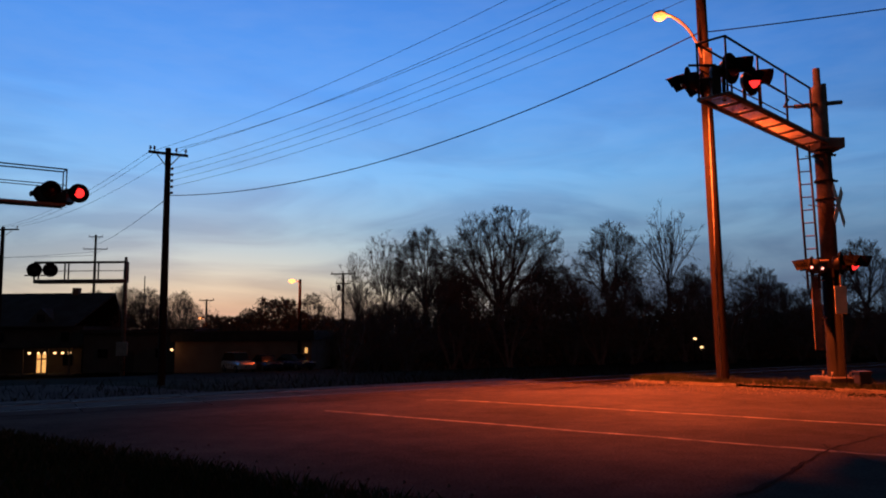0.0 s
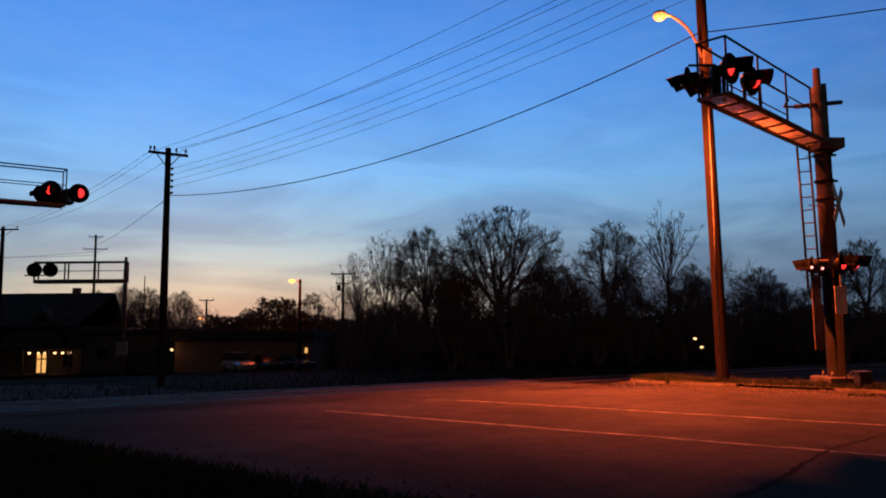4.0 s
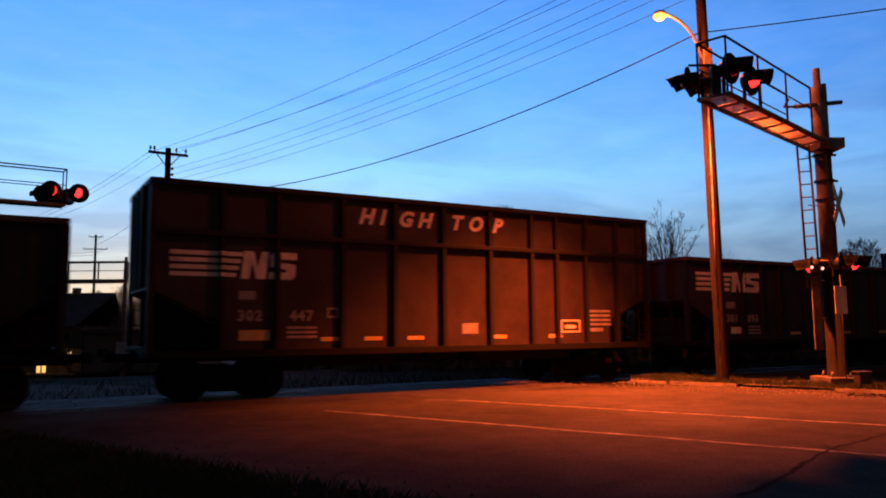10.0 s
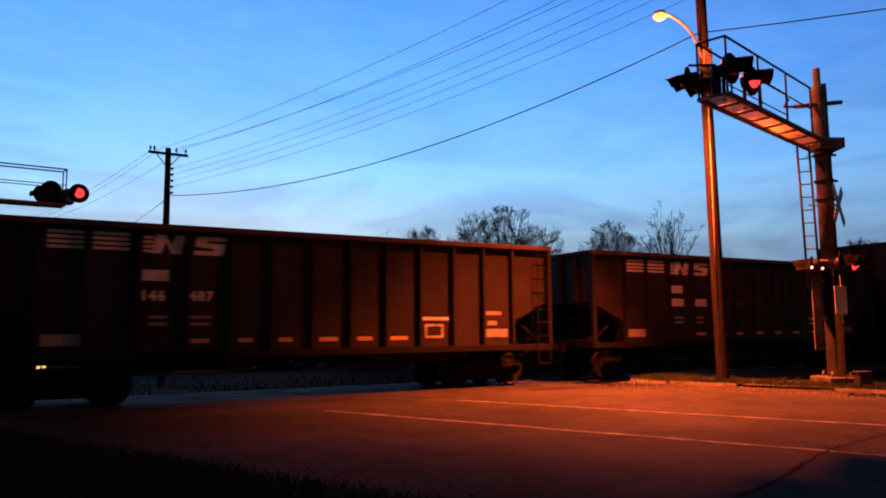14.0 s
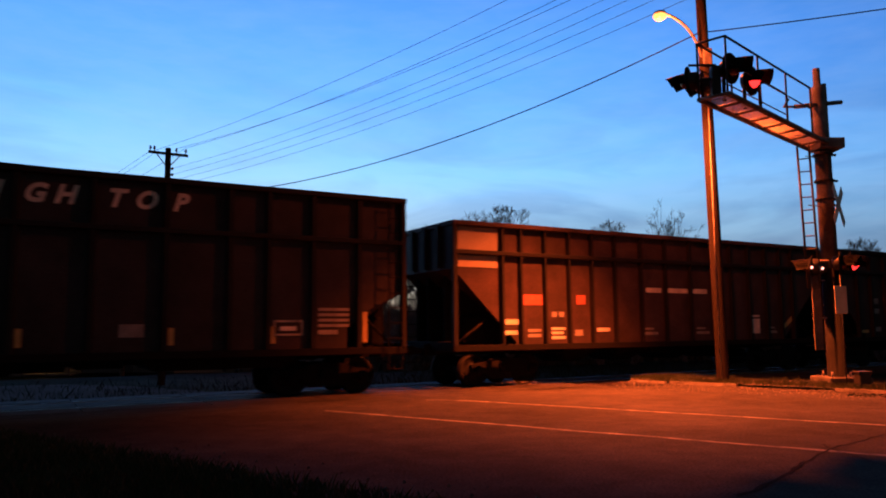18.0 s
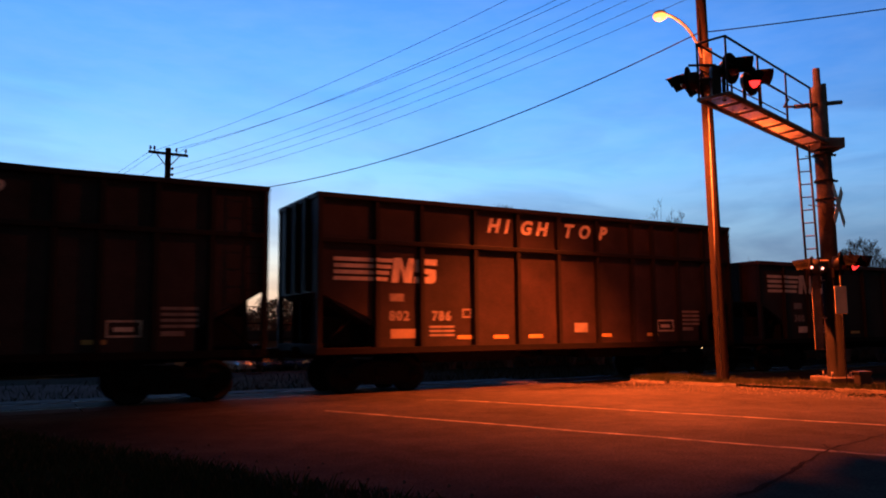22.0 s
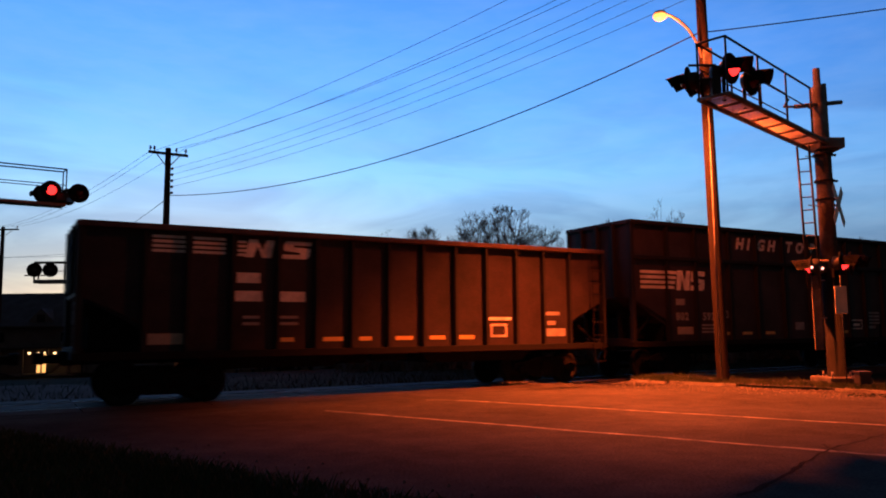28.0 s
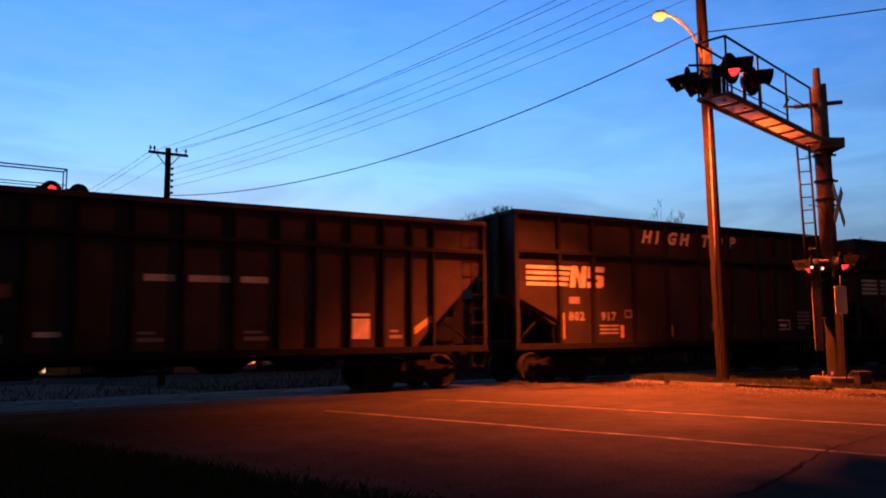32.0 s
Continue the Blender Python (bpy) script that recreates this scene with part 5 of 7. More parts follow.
lpole = pole("utility_pole", (-12.19, 33, level(-12.19, 33)), 10.35, 0.17, 0.12, "dark timber utility pole with a crossarm and insulators")
crossarm(lpole, 10.1, 0.98, -14, (-0.93, -0.72, 0.42, 0.9), tilt=-0.17)
for i in range(5):
    bm = B()
    rod(bm, (0.12, -0.1, 8.3 + 0.27 * i), (0.26, -0.14, 8.3 + 0.27 * i), 0.03, n=6)
    lathe(bm, (0.26, -0.14, 8.25 + 0.27 * i), (0, 0, 1), [(0, 0.03), (0.03, 0.055), (0.09, 0.055), (0.12, 0.03)], 8)
    part("spool_insulator", bm, PORCELAIN, lpole)


def wire(name, a, b, sag, r=0.008, label="thin black overhead wire in the sky", n=28, twist=0.0):
    a, b = Vector(a), Vector(b)
    c = bpy.data.curves.new(name, "CURVE")
    c.dimensions, c.bevel_depth, c.bevel_resolution = "3D", r, 1
    sp = c.splines.new("POLY")
    sp.points.add(n - 1)
    for i in range(n):
        t = i / (n - 1)
        p = a.lerp(b, t)
        p.z -= 4 * sag * t * (1 - t)
        sp.points[i].co = (*p, 1)
    t = bpy.data.objects.new(name, c)
    me = bpy.data.meshes.new_from_object(t)
    bpy.data.objects.remove(t)
    me.materials.append(WIRE)
    return tagged(new(name, me), label, "wire", "overhead wires")


PB = Vector((6.98, 19.49, 0.08))
ca = Vector((math.cos(radians(TURN + 55)), math.sin(radians(TURN + 55)), 0))
la = Vector((math.cos(radians(-14)), math.sin(radians(-14)), 0))
LP = Vector((-12.19, 33, level(-12.19, 33)))
for (k, z, q) in [(-0.72, 12.65, -0.5), (0.42, 11.95, 0.3), (0.9, 11.8, -0.6)]:
    wire("power_line", LP + la * k * 0.98 + Vector((0, 0, 10.3)), PB + ca * q * 1.2 + Vector((0, 0, z)), 0.55)
for i, z in enumerate((11.3, 10.95, 10.6, 10.2)):
    wire("service_wire", LP + Vector((0.26, -0.14, 9.4 - 0.27 * i)), PB + Vector((-0.15, 0.0, z)), 0.5, 0.007, "thin black overhead service wire")
wire("telephone_cable", LP + Vector((0.15, -0.1, 8.2)), PB + Vector((-0.14, -0.05, 9.12)), 1.1, 0.017, "thick overhead telephone cable")
wire("telephone_cable", PB + Vector((0.14, 0, 9.18)), (24, 14.0, 10.3), 0.3, 0.016, "thick overhead telephone cable")
wire("power_line", PB + Vector((0.1, 0.05, 10.15)), (26, 14.0, 14.0), 0.3)
P5 = Vector((-35.2, 60, level(-35.2, 60)))
for k, q in ((-0.93, -0.8), (-0.5, 0.0), (0.9, 0.8)):
    wire("power_line", LP + la * k * 0.98 + Vector((0, 0, 10.3)), P5 + Vector((q, 0, 12.1)), 0.7)
wire("telephone_cable", LP + Vector((-0.15, 0.1, 8.0)), (-50.8, 110, 14.5), 0.3, 0.014, "black overhead telephone cable")
p5 = pole("utility_pole", tuple(P5), 12.1, 0.2, 0.14, "distant timber utility pole with a crossarm")
crossarm(p5, 11.9, 1.25, 0, (-0.9, 0, 0.9))
p6 = pole("utility_pole", (-50.85, 110, level(-50.85, 110)), 18.7, 0.22, 0.15, "tall distant utility pole with two short arms")
crossarm(p6, 18.4, 1.0, 10, (-0.9, 0.9))
crossarm(p6, 16.6, 1.7, 10, (-0.95, 0.95))
p7 = pole("utility_pole", (-10.6, 80, level(-10.6, 80)), 10.0, 0.18, 0.13, "distant utility pole with two crossarms before bare trees")
crossarm(p7, 9.9, 1.35, -6, (-0.9, 0, 0.9))
crossarm(p7, 8.9, 0.8, -6, (-0.9, 0.9))
bm = B()
rod(bm, (-0.42, -0.2, 8.1), (-0.42, -0.2, 8.75), 0.2, n=10)
part("transformer", bm, BLACK, p7)
p8 = pole("utility_pole", (-34.4, 110, level(-34.4, 110)), 9.1, 0.16, 0.12, "distant short utility pole with a crossarm")
crossarm(p8, 8.95, 1.1, 0, (-0.9, 0.9))
p9 = pole("utility_pole", (-41.5, 105, level(-41.5, 105)), 12.2, 0.12, 0.06, "thin distant pole with small arms")
crossarm(p9, 9.3, 1.1, 0, (-0.9, 0.9))
for a, b in (((-10.6, 80, 6.8), (10, 95, 7.2)), ((-50.8, 110, 12.9), (-80, 100, 12.6)), ((-50.8, 110, 13.4), (-90, 106, 12.0))):
    wire("power_line", a, b, 0.5, 0.02)

# street lamps far behind
for x, y, z, pt, hot in ((-14.35, 72, 6.3, (0.7, 0, 0.0), SODIUM), (-35.05, 110, 3.61, (0.66, 0, 0.0), SODIUM)):
    t = thing("street_lamp", pose(x + pt[0], y, level(x, y)), "distant lit sodium street lamp on a wooden pole", "street lamp", "street lamps")
    h = z - level(x, y)
    part("shaft", rod(B(), (0, 0, -0.2), (0, 0, h + 0.1), 0.17, 0.13, n=10), POLE_WOOD, t)
    part("arm", tube(B(), [(0, 0, h - 0.25), (-0.4, -0.05, h + 0.05), (-0.7, -0.1, h + 0.02)], 0.04), GALV, t)
    g = part("refractor", lathe(B(), (-0.75, -0.1, h + 0.1), (0, 0, -1), [(0, 0.10), (0.03, 0.32), (0.2, 0.32), (0.36, 0.0)], 14), FAR_GLASS, t, "glowing glass refractor")
    g.visible_shadow = False
    lamp("far_lamp_light", (x - 0.05, y - 0.35, z - 0.1), 500, SODIUM, 0.15)

# ---- the two locomotives ----


def loco_truck(car, x, axles):
    h = 1.75 if axles == 3 else 1.25
    bm = B()
    box(bm, (0, 0, 0.42), (2 * h + 1.1, 1.8, 0.74), 0.03)
    t = part("truck", bm, CAR_DARK, car, "black cast truck", shift(x, 0, 0.53 + RAIL_Z))
    for y in (-1.08, 1.08):
        bm = B()
        L2 = h + 0.75
        prism(bm, [(-L2, 0.46), (-h * 0.6, 0.52), (h * 0.6, 0.52), (L2, 0.46), (L2, 0.05), (h * 0.75, -0.02), (h * 0.5, -0.22), (-h * 0.5, -0.22), (-h * 0.75, -0.02), (-L2, 0.05)], y - 0.09, y + 0.09)
        part("side_frame", bm, CAR_DARK, t)
        for i in range(axles):
            ax = -h + 2 * h * i / (axles - 1)
            bm = B()
            box(bm, (ax, y * 1.09, 0.0), (0.34, 0.16, 0.36), 0.04)
            lathe(bm, (ax, y * 1.13, 0), (0, y, 0), [(0, 0.14), (0.1, 0.13), (0.12, 0)], 12)
            part("journal_box", bm, WHEEL, t)
            bm = B()
            lathe(bm, (ax + 0.35, y * 1.1, 0.02), (0, 0, 1), [(q * 0.04, 0.07 + 0.014 * (q % 2)) for q in range(9)], 10)
            part("spring", bm, WHEEL, t)
            bm = B()
            rod(bm, (ax - 0.5, y * 1.12, 0.32), (ax - 0.15, y * 1.12, 0.34), 0.09, n=10)
            part("brake_cylinder", bm, WHEEL, t)
    for i in range(axles):
        w = wheelset(t, -h + 2 * h * i / (axles - 1), 0.53)
    return t


def end_steps(car, x, k, y, dz, light=False):
    """Stepwell at a corner with four treads and pale handrails."""
    s = 1 if k > 0 else -1
    for i in range(4):
        bm = box(B(), (x + s * 0.32, y, 0.42 + 0.3 * i), (0.62, 0.42, 0.035), 0.006)
        tr = part("step", bm, LOCO_BLACK, car)
        e = B()
        box(e, (x + s * 0.32, y - 0.215, 0.425 + 0.3 * i), (0.62, 0.012, 0.12 if i == 0 else 0.05))
        part("step_edge", e, SIGN_YELLOW if i == 0 else LOCO_BLACK, car, "bright yellow reflective edge of the lowest step" if i == 0 else "")
    for xx in (x, x + s * 0.64):
        bm = box(B(), (xx, y, 0.98), (0.02, 0.42, 1.2))
        part("step_side", bm, LOCO_BLACK, car)
        bm = B()
        tube(bm, [(xx, y - 0.19, 1.25), (xx, y - 0.19, 2.1), (xx + s * 0.1, y - 0.02, 2.62)], 0.024)
        part("handrail", bm, LOCO_WHITE, car, "white painted grab rail")


def walkway_rail(car, xa, xb, y, z):
    n = max(2, int((xb - xa) / 1.7))
    bm = B()
    rod(bm, (xa, y, z + 1.05), (xb, y, z + 1.05), 0.017, n=6)
    part("handrail", bm, LOCO_BLACK, car)
    for i in range(n + 1):
        x = xa + (xb - xa) * i / n
        bm = B()
        rod(bm, (x, y, z), (x, y, z + 1.05), 0.017, n=6)
        part("stanchion", bm, LOCO_BLACK, car)


def hood_box(car, name, x0, x1, w, z0, z1, bevel=0.08, material=None, label=""):
    return part(name, box(B(), ((x0 + x1) / 2, 0, (z0 + z1) / 2), (x1 - x0, 2 * w, z1 - z0), bevel), material or LOCO_BLACK, car, label)


def frame_and_tank(car, L, t0, t1, tx, axles):
    part("frame", box(B(), (L / 2, 0, 1.38), (L - 1.0, 2.9, 0.28), 0.02), CAR_DARK, car)
    for y in (-1.47, 1.47):
        n = 9
        for i in range(n):
            a, b = 1.05 + (L - 2.1) * i / n, 1.05 + (L - 2.1) * (i + 0.93) / n
            part("sill_stripe", box(B(), ((a + b) / 2, y, 1.56), (b - a, 0.03, 0.07)), DECAL_DIM, car, "white stripe along the walkway edge")
    bm = B()
    prof = [(-1.35, 1.22), (1.35, 1.22), (1.42, 1.0), (1.35, 0.62), (0.95, 0.34), (-0.95, 0.34), (-1.35, 0.62), (-1.42, 1.0)]
    loft(bm, [[(x, y, z) for y, z in prof] for x in (t0, t1)])
    part("fuel_tank", bm, LOCO_BLACK, car, "black fuel tank with a rounded belly")
    bm = B()
    rod(bm, (t0 + 0.3, -1.25, 1.12), (t1 - 0.3, -1.25, 1.12), 0.17, n=14)
    part("air_reservoir", bm, LOCO_BLACK, car)
    for x in tx:
        loco_truck(car, x, axles)
    for x, s in ((0.0, -1), (L, 1)):
        bm = B()
        box(bm, (x - s * 0.05, 0, 0.85), (0.75, 0.2, 0.22), 0.02)
        box(bm, (x + s * 0.2, 0, 0.87), (0.24, 0.3, 0.28), 0.05)
        part("coupler", bm, CAR_DARK, car)
        bm = B()
        prism(bm, [(x - s * 0.75, 1.25), (x - s * 0.35, 1.25), (x - s * 0.2, 0.25), (x - s * 0.45, 0.2)], -1.4, 1.4)
        part("plough", bm, BLACK_MATT, car, "black pilot plate")
        for y in (-0.7, -0.45, 0.45, 0.7):
            bm = B()
            tube(bm, [(x - s * 0.3, y, 1.0), (x - s * 0.12, y, 0.75), (x - s * 0.05, y, 0.55)], 0.025)
            part("hose", bm, RUBBER, car)


def stripes_at(car, xs, y, z0, n, pitch, h, label="white nose stripe"):
    for i in range(n):
        z = z0 + pitch * i
        a, b = xs[0] + (xs[2] - xs[0]) * i / n, xs[1] + (xs[3] - xs[1]) * i / n
        part("nose_stripe", prism(B(), [(a, z), (b, z), (b, z + h), (a, z + h)], y - 0.012, y), LOCO_WHITE, car, label)


def windows(car, spans, y, z0, z1):
    k = -1 if y < 0 else 1
    for a, b in spans:
        bm = B()
        o = [(a - 0.07, z0 - 0.07), (b + 0.07, z0 - 0.07), (b + 0.07, z1 + 0.07), (a - 0.07, z1 + 0.07)]
        i = [(a, z0), (b, z0), (b, z1), (a, z1)]
        A, Bv = [bm.verts.new((x, y + k * 0.02, z)) for x, z in o], [bm.verts.new((x, y + k * 0.02, z)) for x, z in i]
        for j in range(4):
            bm.faces.new((A[j], A[(j + 1) % 4], Bv[(j + 1) % 4], Bv[j]))
        bmesh.ops.solidify(bm, geom=bm.faces[:], thickness=0.03)
        fr = part("window_frame", bm, CAB_TRIM, car, "dull metal window frame")
        part("pane", prism(B(), i, y + k * 0.006, y + k * 0.016), DARK_GLASS, fr, "dark cab window")


# leading unit: wide nose, cab in front
L1 = 22.3
one = thing("locomotive", track_pose(112.8), "black road locomotive with a wide striped nose, cab leading", "locomotive", "locomotives of the train")
frame_and_tank(one, L1, 8.2, 14.2, (4.4, 17.9), 3)
bm = B()
loft(bm, [[(0.95, -0.85, 1.52), (0.95, 0.85, 1.52), (0.95, 0.75, 2.78), (0.95, -0.75, 2.78)], [(1.25, -1.15, 1.52), (1.25, 1.15, 1.52), (1.2, 1.06, 2.90), (1.2, -1.06, 2.90)], [(2.42, -1.42, 1.52), (2.42, 1.42, 1.52), (2.42, 1.42, 3.22), (2.42, -1.42, 3.22)]])
part("nose", bm, LOCO_BLACK, one, "black wide nose with sloping top")
bm = B()
sec = lambda x, w, zt, cut: [(x, -w, 1.52), (x, w, 1.52), (x, w, zt - cut), (x, w - cut * 1.6, zt), (x, -w + cut * 1.6, zt), (x, -w, zt - cut)]
loft(bm, [sec(2.36, 1.22, 4.38, 0.25), sec(2.85, 1.5, 4.74, 0.40), sec(4.9, 1.5, 4.80, 0.42), sec(5.2, 1.48, 4.74, 0.40)])
part("cab", bm, LOCO_BLACK, one, "black cab with side windows")
bm = B()
loft(bm, [[(x, -w, z), (x, w, z), (x, w, z + 0.03), (x, -w, z + 0.03)] for x, w, z in ((0.94, 0.76, 2.79), (1.2, 1.07, 2.91), (2.42, 1.43, 3.23))])
part("nose_top", bm, ROOF_LIT, one, "sloping top of the nose, coloured lighter for the lamplight")
bm = B()
loft(bm, [[(x, -w, z - c), (x, -w + 1.6 * c, z), (x, w - 1.6 * c, z), (x, w, z - c), (x, w + 0.02, z - c + 0.02), (x, w - 1.6 * c, z + 0.03), (x, -w + 1.6 * c, z + 0.03), (x, -w - 0.02, z - c + 0.02)] for x, w, z, c in ((2.86, 1.5, 4.75, 0.40), (4.9, 1.5, 4.81, 0.42), (5.19, 1.48, 4.75, 0.40))])
part("cab_roof", bm, ROOF_LIT, one, "cab roof with sloping sides, coloured lighter for the lamplight")
windows(one, [(3.15, 4.7)], -1.5, 3.48, 4.12)
windows(one, [(3.15, 4.7)], 1.5, 3.48, 4.12)
for y in (-0.6, 0.6):
    part("windscreen", box(B(), (2.36, y, 3.75), (0.05, 1.08, 0.66), 0.02), DARK_GLASS, one, "dark windscreen")
for y in (-1.0, 1.0):
    part("number_board", box(B(), (2.44, y * 0.72, 4.34), (0.2, 0.8, 0.2), 0.02), NUMBER, one, "glowing number board")
part("headlight", lathe(B(), (2.42, 0, 4.36), (-1, 0, 0), [(0, 0.13), (0.13, 0.12), (0.14, 0.0)], 16), HEAD, one, "glowing headlight")
for y in (-0.84, 0.84):
    part("ditch_light", lathe(B(), (0.34, y, 1.80), (-1, 0, 0), [(0, 0.11), (0.1, 0.10), (0.11, 0)], 14), HEAD, one, "glowing ditch light")
    part("ditch_light_bracket", box(B(), (0.46, y, 1.62), (0.22, 0.12, 0.32)), LOCO_BLACK, one)
for i in range(5):
    a, z = 1.17 - 0.03 * i, 2.82 - 0.17 * i
    part("nose_stripe", prism(B(), [(0.22 + 0.015 * i, z), (a, z), (a + 0.03, z + 0.095), (0.22, z + 0.095)], -0.014, 0.03), LOCO_WHITE, one, "white nose stripe", shift(1.25, -1.16 + 0.012 * (5 - i) ** 0.5, 0, 0, 0, -13.0))
# The front's lack of light is put into these stripes' dimmer white.
for i in range(4):
    part("nose_stripe", box(B(), (0.93, 0, 2.12 + 0.17 * i), (0.03, 1.5, 0.07)), DECAL_DIM, one, "nose stripe in a dimmer white for the unlit front")
marks(one, [(3.35, 2.92, 0.2, 0.3), (3.63, 2.92, 0.2, 0.3), (3.91, 2.92, 0.2, 0.3), (4.19, 2.92, 0.2, 0.3), (3.7, 2.76, 0.3, 0.07), (4.35, 2.6, 0.5, 0.07)], -1.505, LOCO_WHITE, "white unit number too blurred to read")
hood_box(one, "blower_housing", 5.2, 8.0, 1.32, 1.52, 4.55, 0.12)
hood_box(one, "equipment_cabinet", 8.0, 10.6, 1.30, 1.52, 4.52, 0.12)
windows(one, [(5.55, 6.4), (6.75, 7.6)], -1.32, 3.62, 4.2)
bm = B()
box(bm, (6.5, -1.335, 2.85), (1.9, 0.05, 1.0), 0.01)
part("cabinet_panel", bm, CAR_BUFF, one, "cream painted equipment panel")
part("panel_opening", box(B(), (6.85, -1.365, 2.75), (0.72, 0.03, 0.72), 0.01), GRILLE, one)
hood_box(one, "engine_hood", 10.6, 17.0, 0.98, 1.52, 4.30, 0.1)
for i in range(7):
    x = 10.9 + 0.86 * i
    part("hood_door", box(B(), (x + 0.38, -0.985, 2.25), (0.76, 0.03, 1.25), 0.008), LOCO_BLACK, one)
    part("door_latch", box(B(), (x + 0.68, -1.01, 2.4), (0.03, 0.03, 0.12)), GALV, one)
logo(one, 11.12, 2.95, 4.32, 0.80, -0.985, (), 0, LOCO_WHITE)
for k, n in enumerate((7, 8)):
    for i in range(n):
        marks(one, [(14.5 - 0.35 * k + 0.26 * i, 2.56 - 0.34 * k, 0.22, 0.24)], -1.0, DECAL, "white block of company lettering")
part("exhaust_stack", box(B(), (15.4, 0, 4.5), (0.75, 0.7, 0.42), 0.05), LOCO_BLACK, one)
part("horn_bar", box(B(), (13.1, -0.1, 4.42), (0.6, 0.5, 0.1), 0.03), LOCO_BLACK, one)
for i in range(3):
    part("horn", lathe(B(), (12.9 + 0.02 * i, -0.3 + 0.22 * i, 4.54), (-1, 0, 0), [(-0.3, 0.02), (0, 0.03), (0.25, 0.09)], 10), GALV, one)
bm = B()
sec2 = lambda x: [(x, -1.0, 1.52), (x, 1.0, 1.52), (x, 1.0, 3.1), (x, 1.46, 3.96), (x, 1.46, 4.42), (x, 1.24, 4.58), (x, -1.24, 4.58), (x, -1.46, 4.42), (x, -1.46, 3.96), (x, -1.0, 3.1)]
loft(bm, [sec2(16.2), sec2(21.35)])
part("radiator_cab", bm, LOCO_BLACK, one, "flared radiator section")
bm = B()
for y0, y1 in ((-1.46, -1.0), (-1.485, -1.025)):
    for x in (16.25, 21.25):
        bm.verts.new((x, y0, 3.97)), bm.verts.new((x, y1, 3.12))
v = bm.verts[:]
for q in ((0, 1, 3, 2), (4, 6, 7, 5), (0, 4, 5, 1), (2, 3, 7, 6), (0, 2, 6, 4), (1, 5, 7, 3)):
    bm.faces.new([v[i] for i in q])
part("radiator_grille", bm, GRILLE, one, "dark radiator grille under the flared roof")
# Lighter plates carry the lamplight on the roof edge and the doors below.
part("roof_band", box(B(), (19.05, -1.465, 4.2), (4.5, 0.03, 0.44), 0.01), CAR_BROWN, one, "band along the radiator roof, coloured lighter for the lamplight")
part("door_panel", box(B(), (18.75, -1.006, 2.34), (5.0, 0.016, 1.42), 0.004), CAR_BROWN, one, "brown doors under the radiator, coloured lighter for the lamplight")
# door openings and louvres low on the radiator section
for x, z, w, h in ((16.78, 2.8, 0.44, 0.38), (17.47, 2.8, 0.44, 0.38), (16.78, 2.14, 0.44, 0.46), (17.47, 2.14, 0.44, 0.46), (18.18, 2.43, 0.42, 0.92), (18.8, 2.2, 0.4, 0.4), (19.86, 2.43, 0.28, 0.92), (20.31, 2.43, 0.28, 0.92)):
    part("louvre", box(B(), (x, -1.016, z), (w, 0.02, h), 0.004), GRILLE, one, "dark louvred opening")
for x, w in ((17.13, 1.3), (18.5, 1.2), (19.8, 1.2)):
    part("door_frame", box(B(), (x, -1.018, 3.02), (w, 0.03, 0.05), 0.004), LOCO_BLACK, one)
    part("door_post", box(B(), (x + w / 2 + 0.02, -1.018, 2.4), (0.05, 0.03, 1.15), 0.004), LOCO_BLACK, one)
stripes_at(one, (20.85, 21.3, 20.75, 21.3), -1.01, 2.3, 4, 0.17, 0.085)
marks(one, [(19.6, 3.0, 0.5, 0.08), (20.2, 3.02, 0.5, 0.08), (18.7, 2.95, 0.5, 0.1)], -1.02, LOCO_WHITE, "small white plate")
walkway_rail(one, 5.4, 21.0, -1.44, 1.55)
walkway_rail(one, 5.4, 21.0, 1.44, 1.55)
for y in (-1.25, 1.25):
    end_steps(one, 0.55, 1, y, 0)
    end_steps(one, L1 - 0.55, -1, y, 0)

# second unit: runs long hood first, cab at its rear
L2_ = 21.7
two = thing("locomotive", track_pose(135.6), "black hood locomotive with white emblem, running long hood first", "locomotive", "locomotives of the train")
frame_and_tank(two, L2_, 8.0, 13.7, (4.3, 17.2), 3)
bm = B()
loft(bm, [[(x, -w, 1.52), (x, w, 1.52), (x, w, z - 0.12), (x, w - 0.12, z), (x, 0.12 - w, z), (x, -w, z - 0.12)] for x, w, z in ((0.86, 0.66, 4.44), (1.36, 1.02, 4.56), (6.5, 1.02, 4.56))])
part("radiator_hood", bm, LOCO_BLACK, two, "black hood with tapered end corners")
for a, b in ((1.35, 3.75), (3.95, 6.35)):
    part("radiator_grille", box(B(), ((a + b) / 2, -1.03, 3.94), (b - a, 0.06, 0.66), 0.01), GRILLE, two, "dark radiator grille")
part("roof_edge", box(B(), (3.75, -0.98, 4.52), (5.5, 0.1, 0.07), 0.01), LOCO_BLACK, two)
for x in (1.9, 3.6, 5.3):
    part("radiator_fan", lathe(B(), (x, 0, 4.54), (0, 0, 1), [(0, 0.72), (0.14, 0.72), (0.2, 0.62), (0.22, 0.2), (0.22, 0)], 24), LOCO_BLACK, two, "round roof fan")
hood_box(two, "engine_hood", 6.5, 16.3, 0.98, 1.52, 4.50, 0.1)
for i in range(10):
    part("hood_door", box(B(), (6.95 + 0.9 * i, -0.985, 2.2), (0.8, 0.03, 1.15), 0.008), LOCO_BLACK, two)
    part("door_latch", box(B(), (7.28 + 0.9 * i, -1.01, 2.4), (0.03, 0.03, 0.12)), GALV, two)
logo(two, 7.15, 2.95, 4.6, 0.78, -1.003, (), 0, LOCO_WHITE, 5, 0.5)
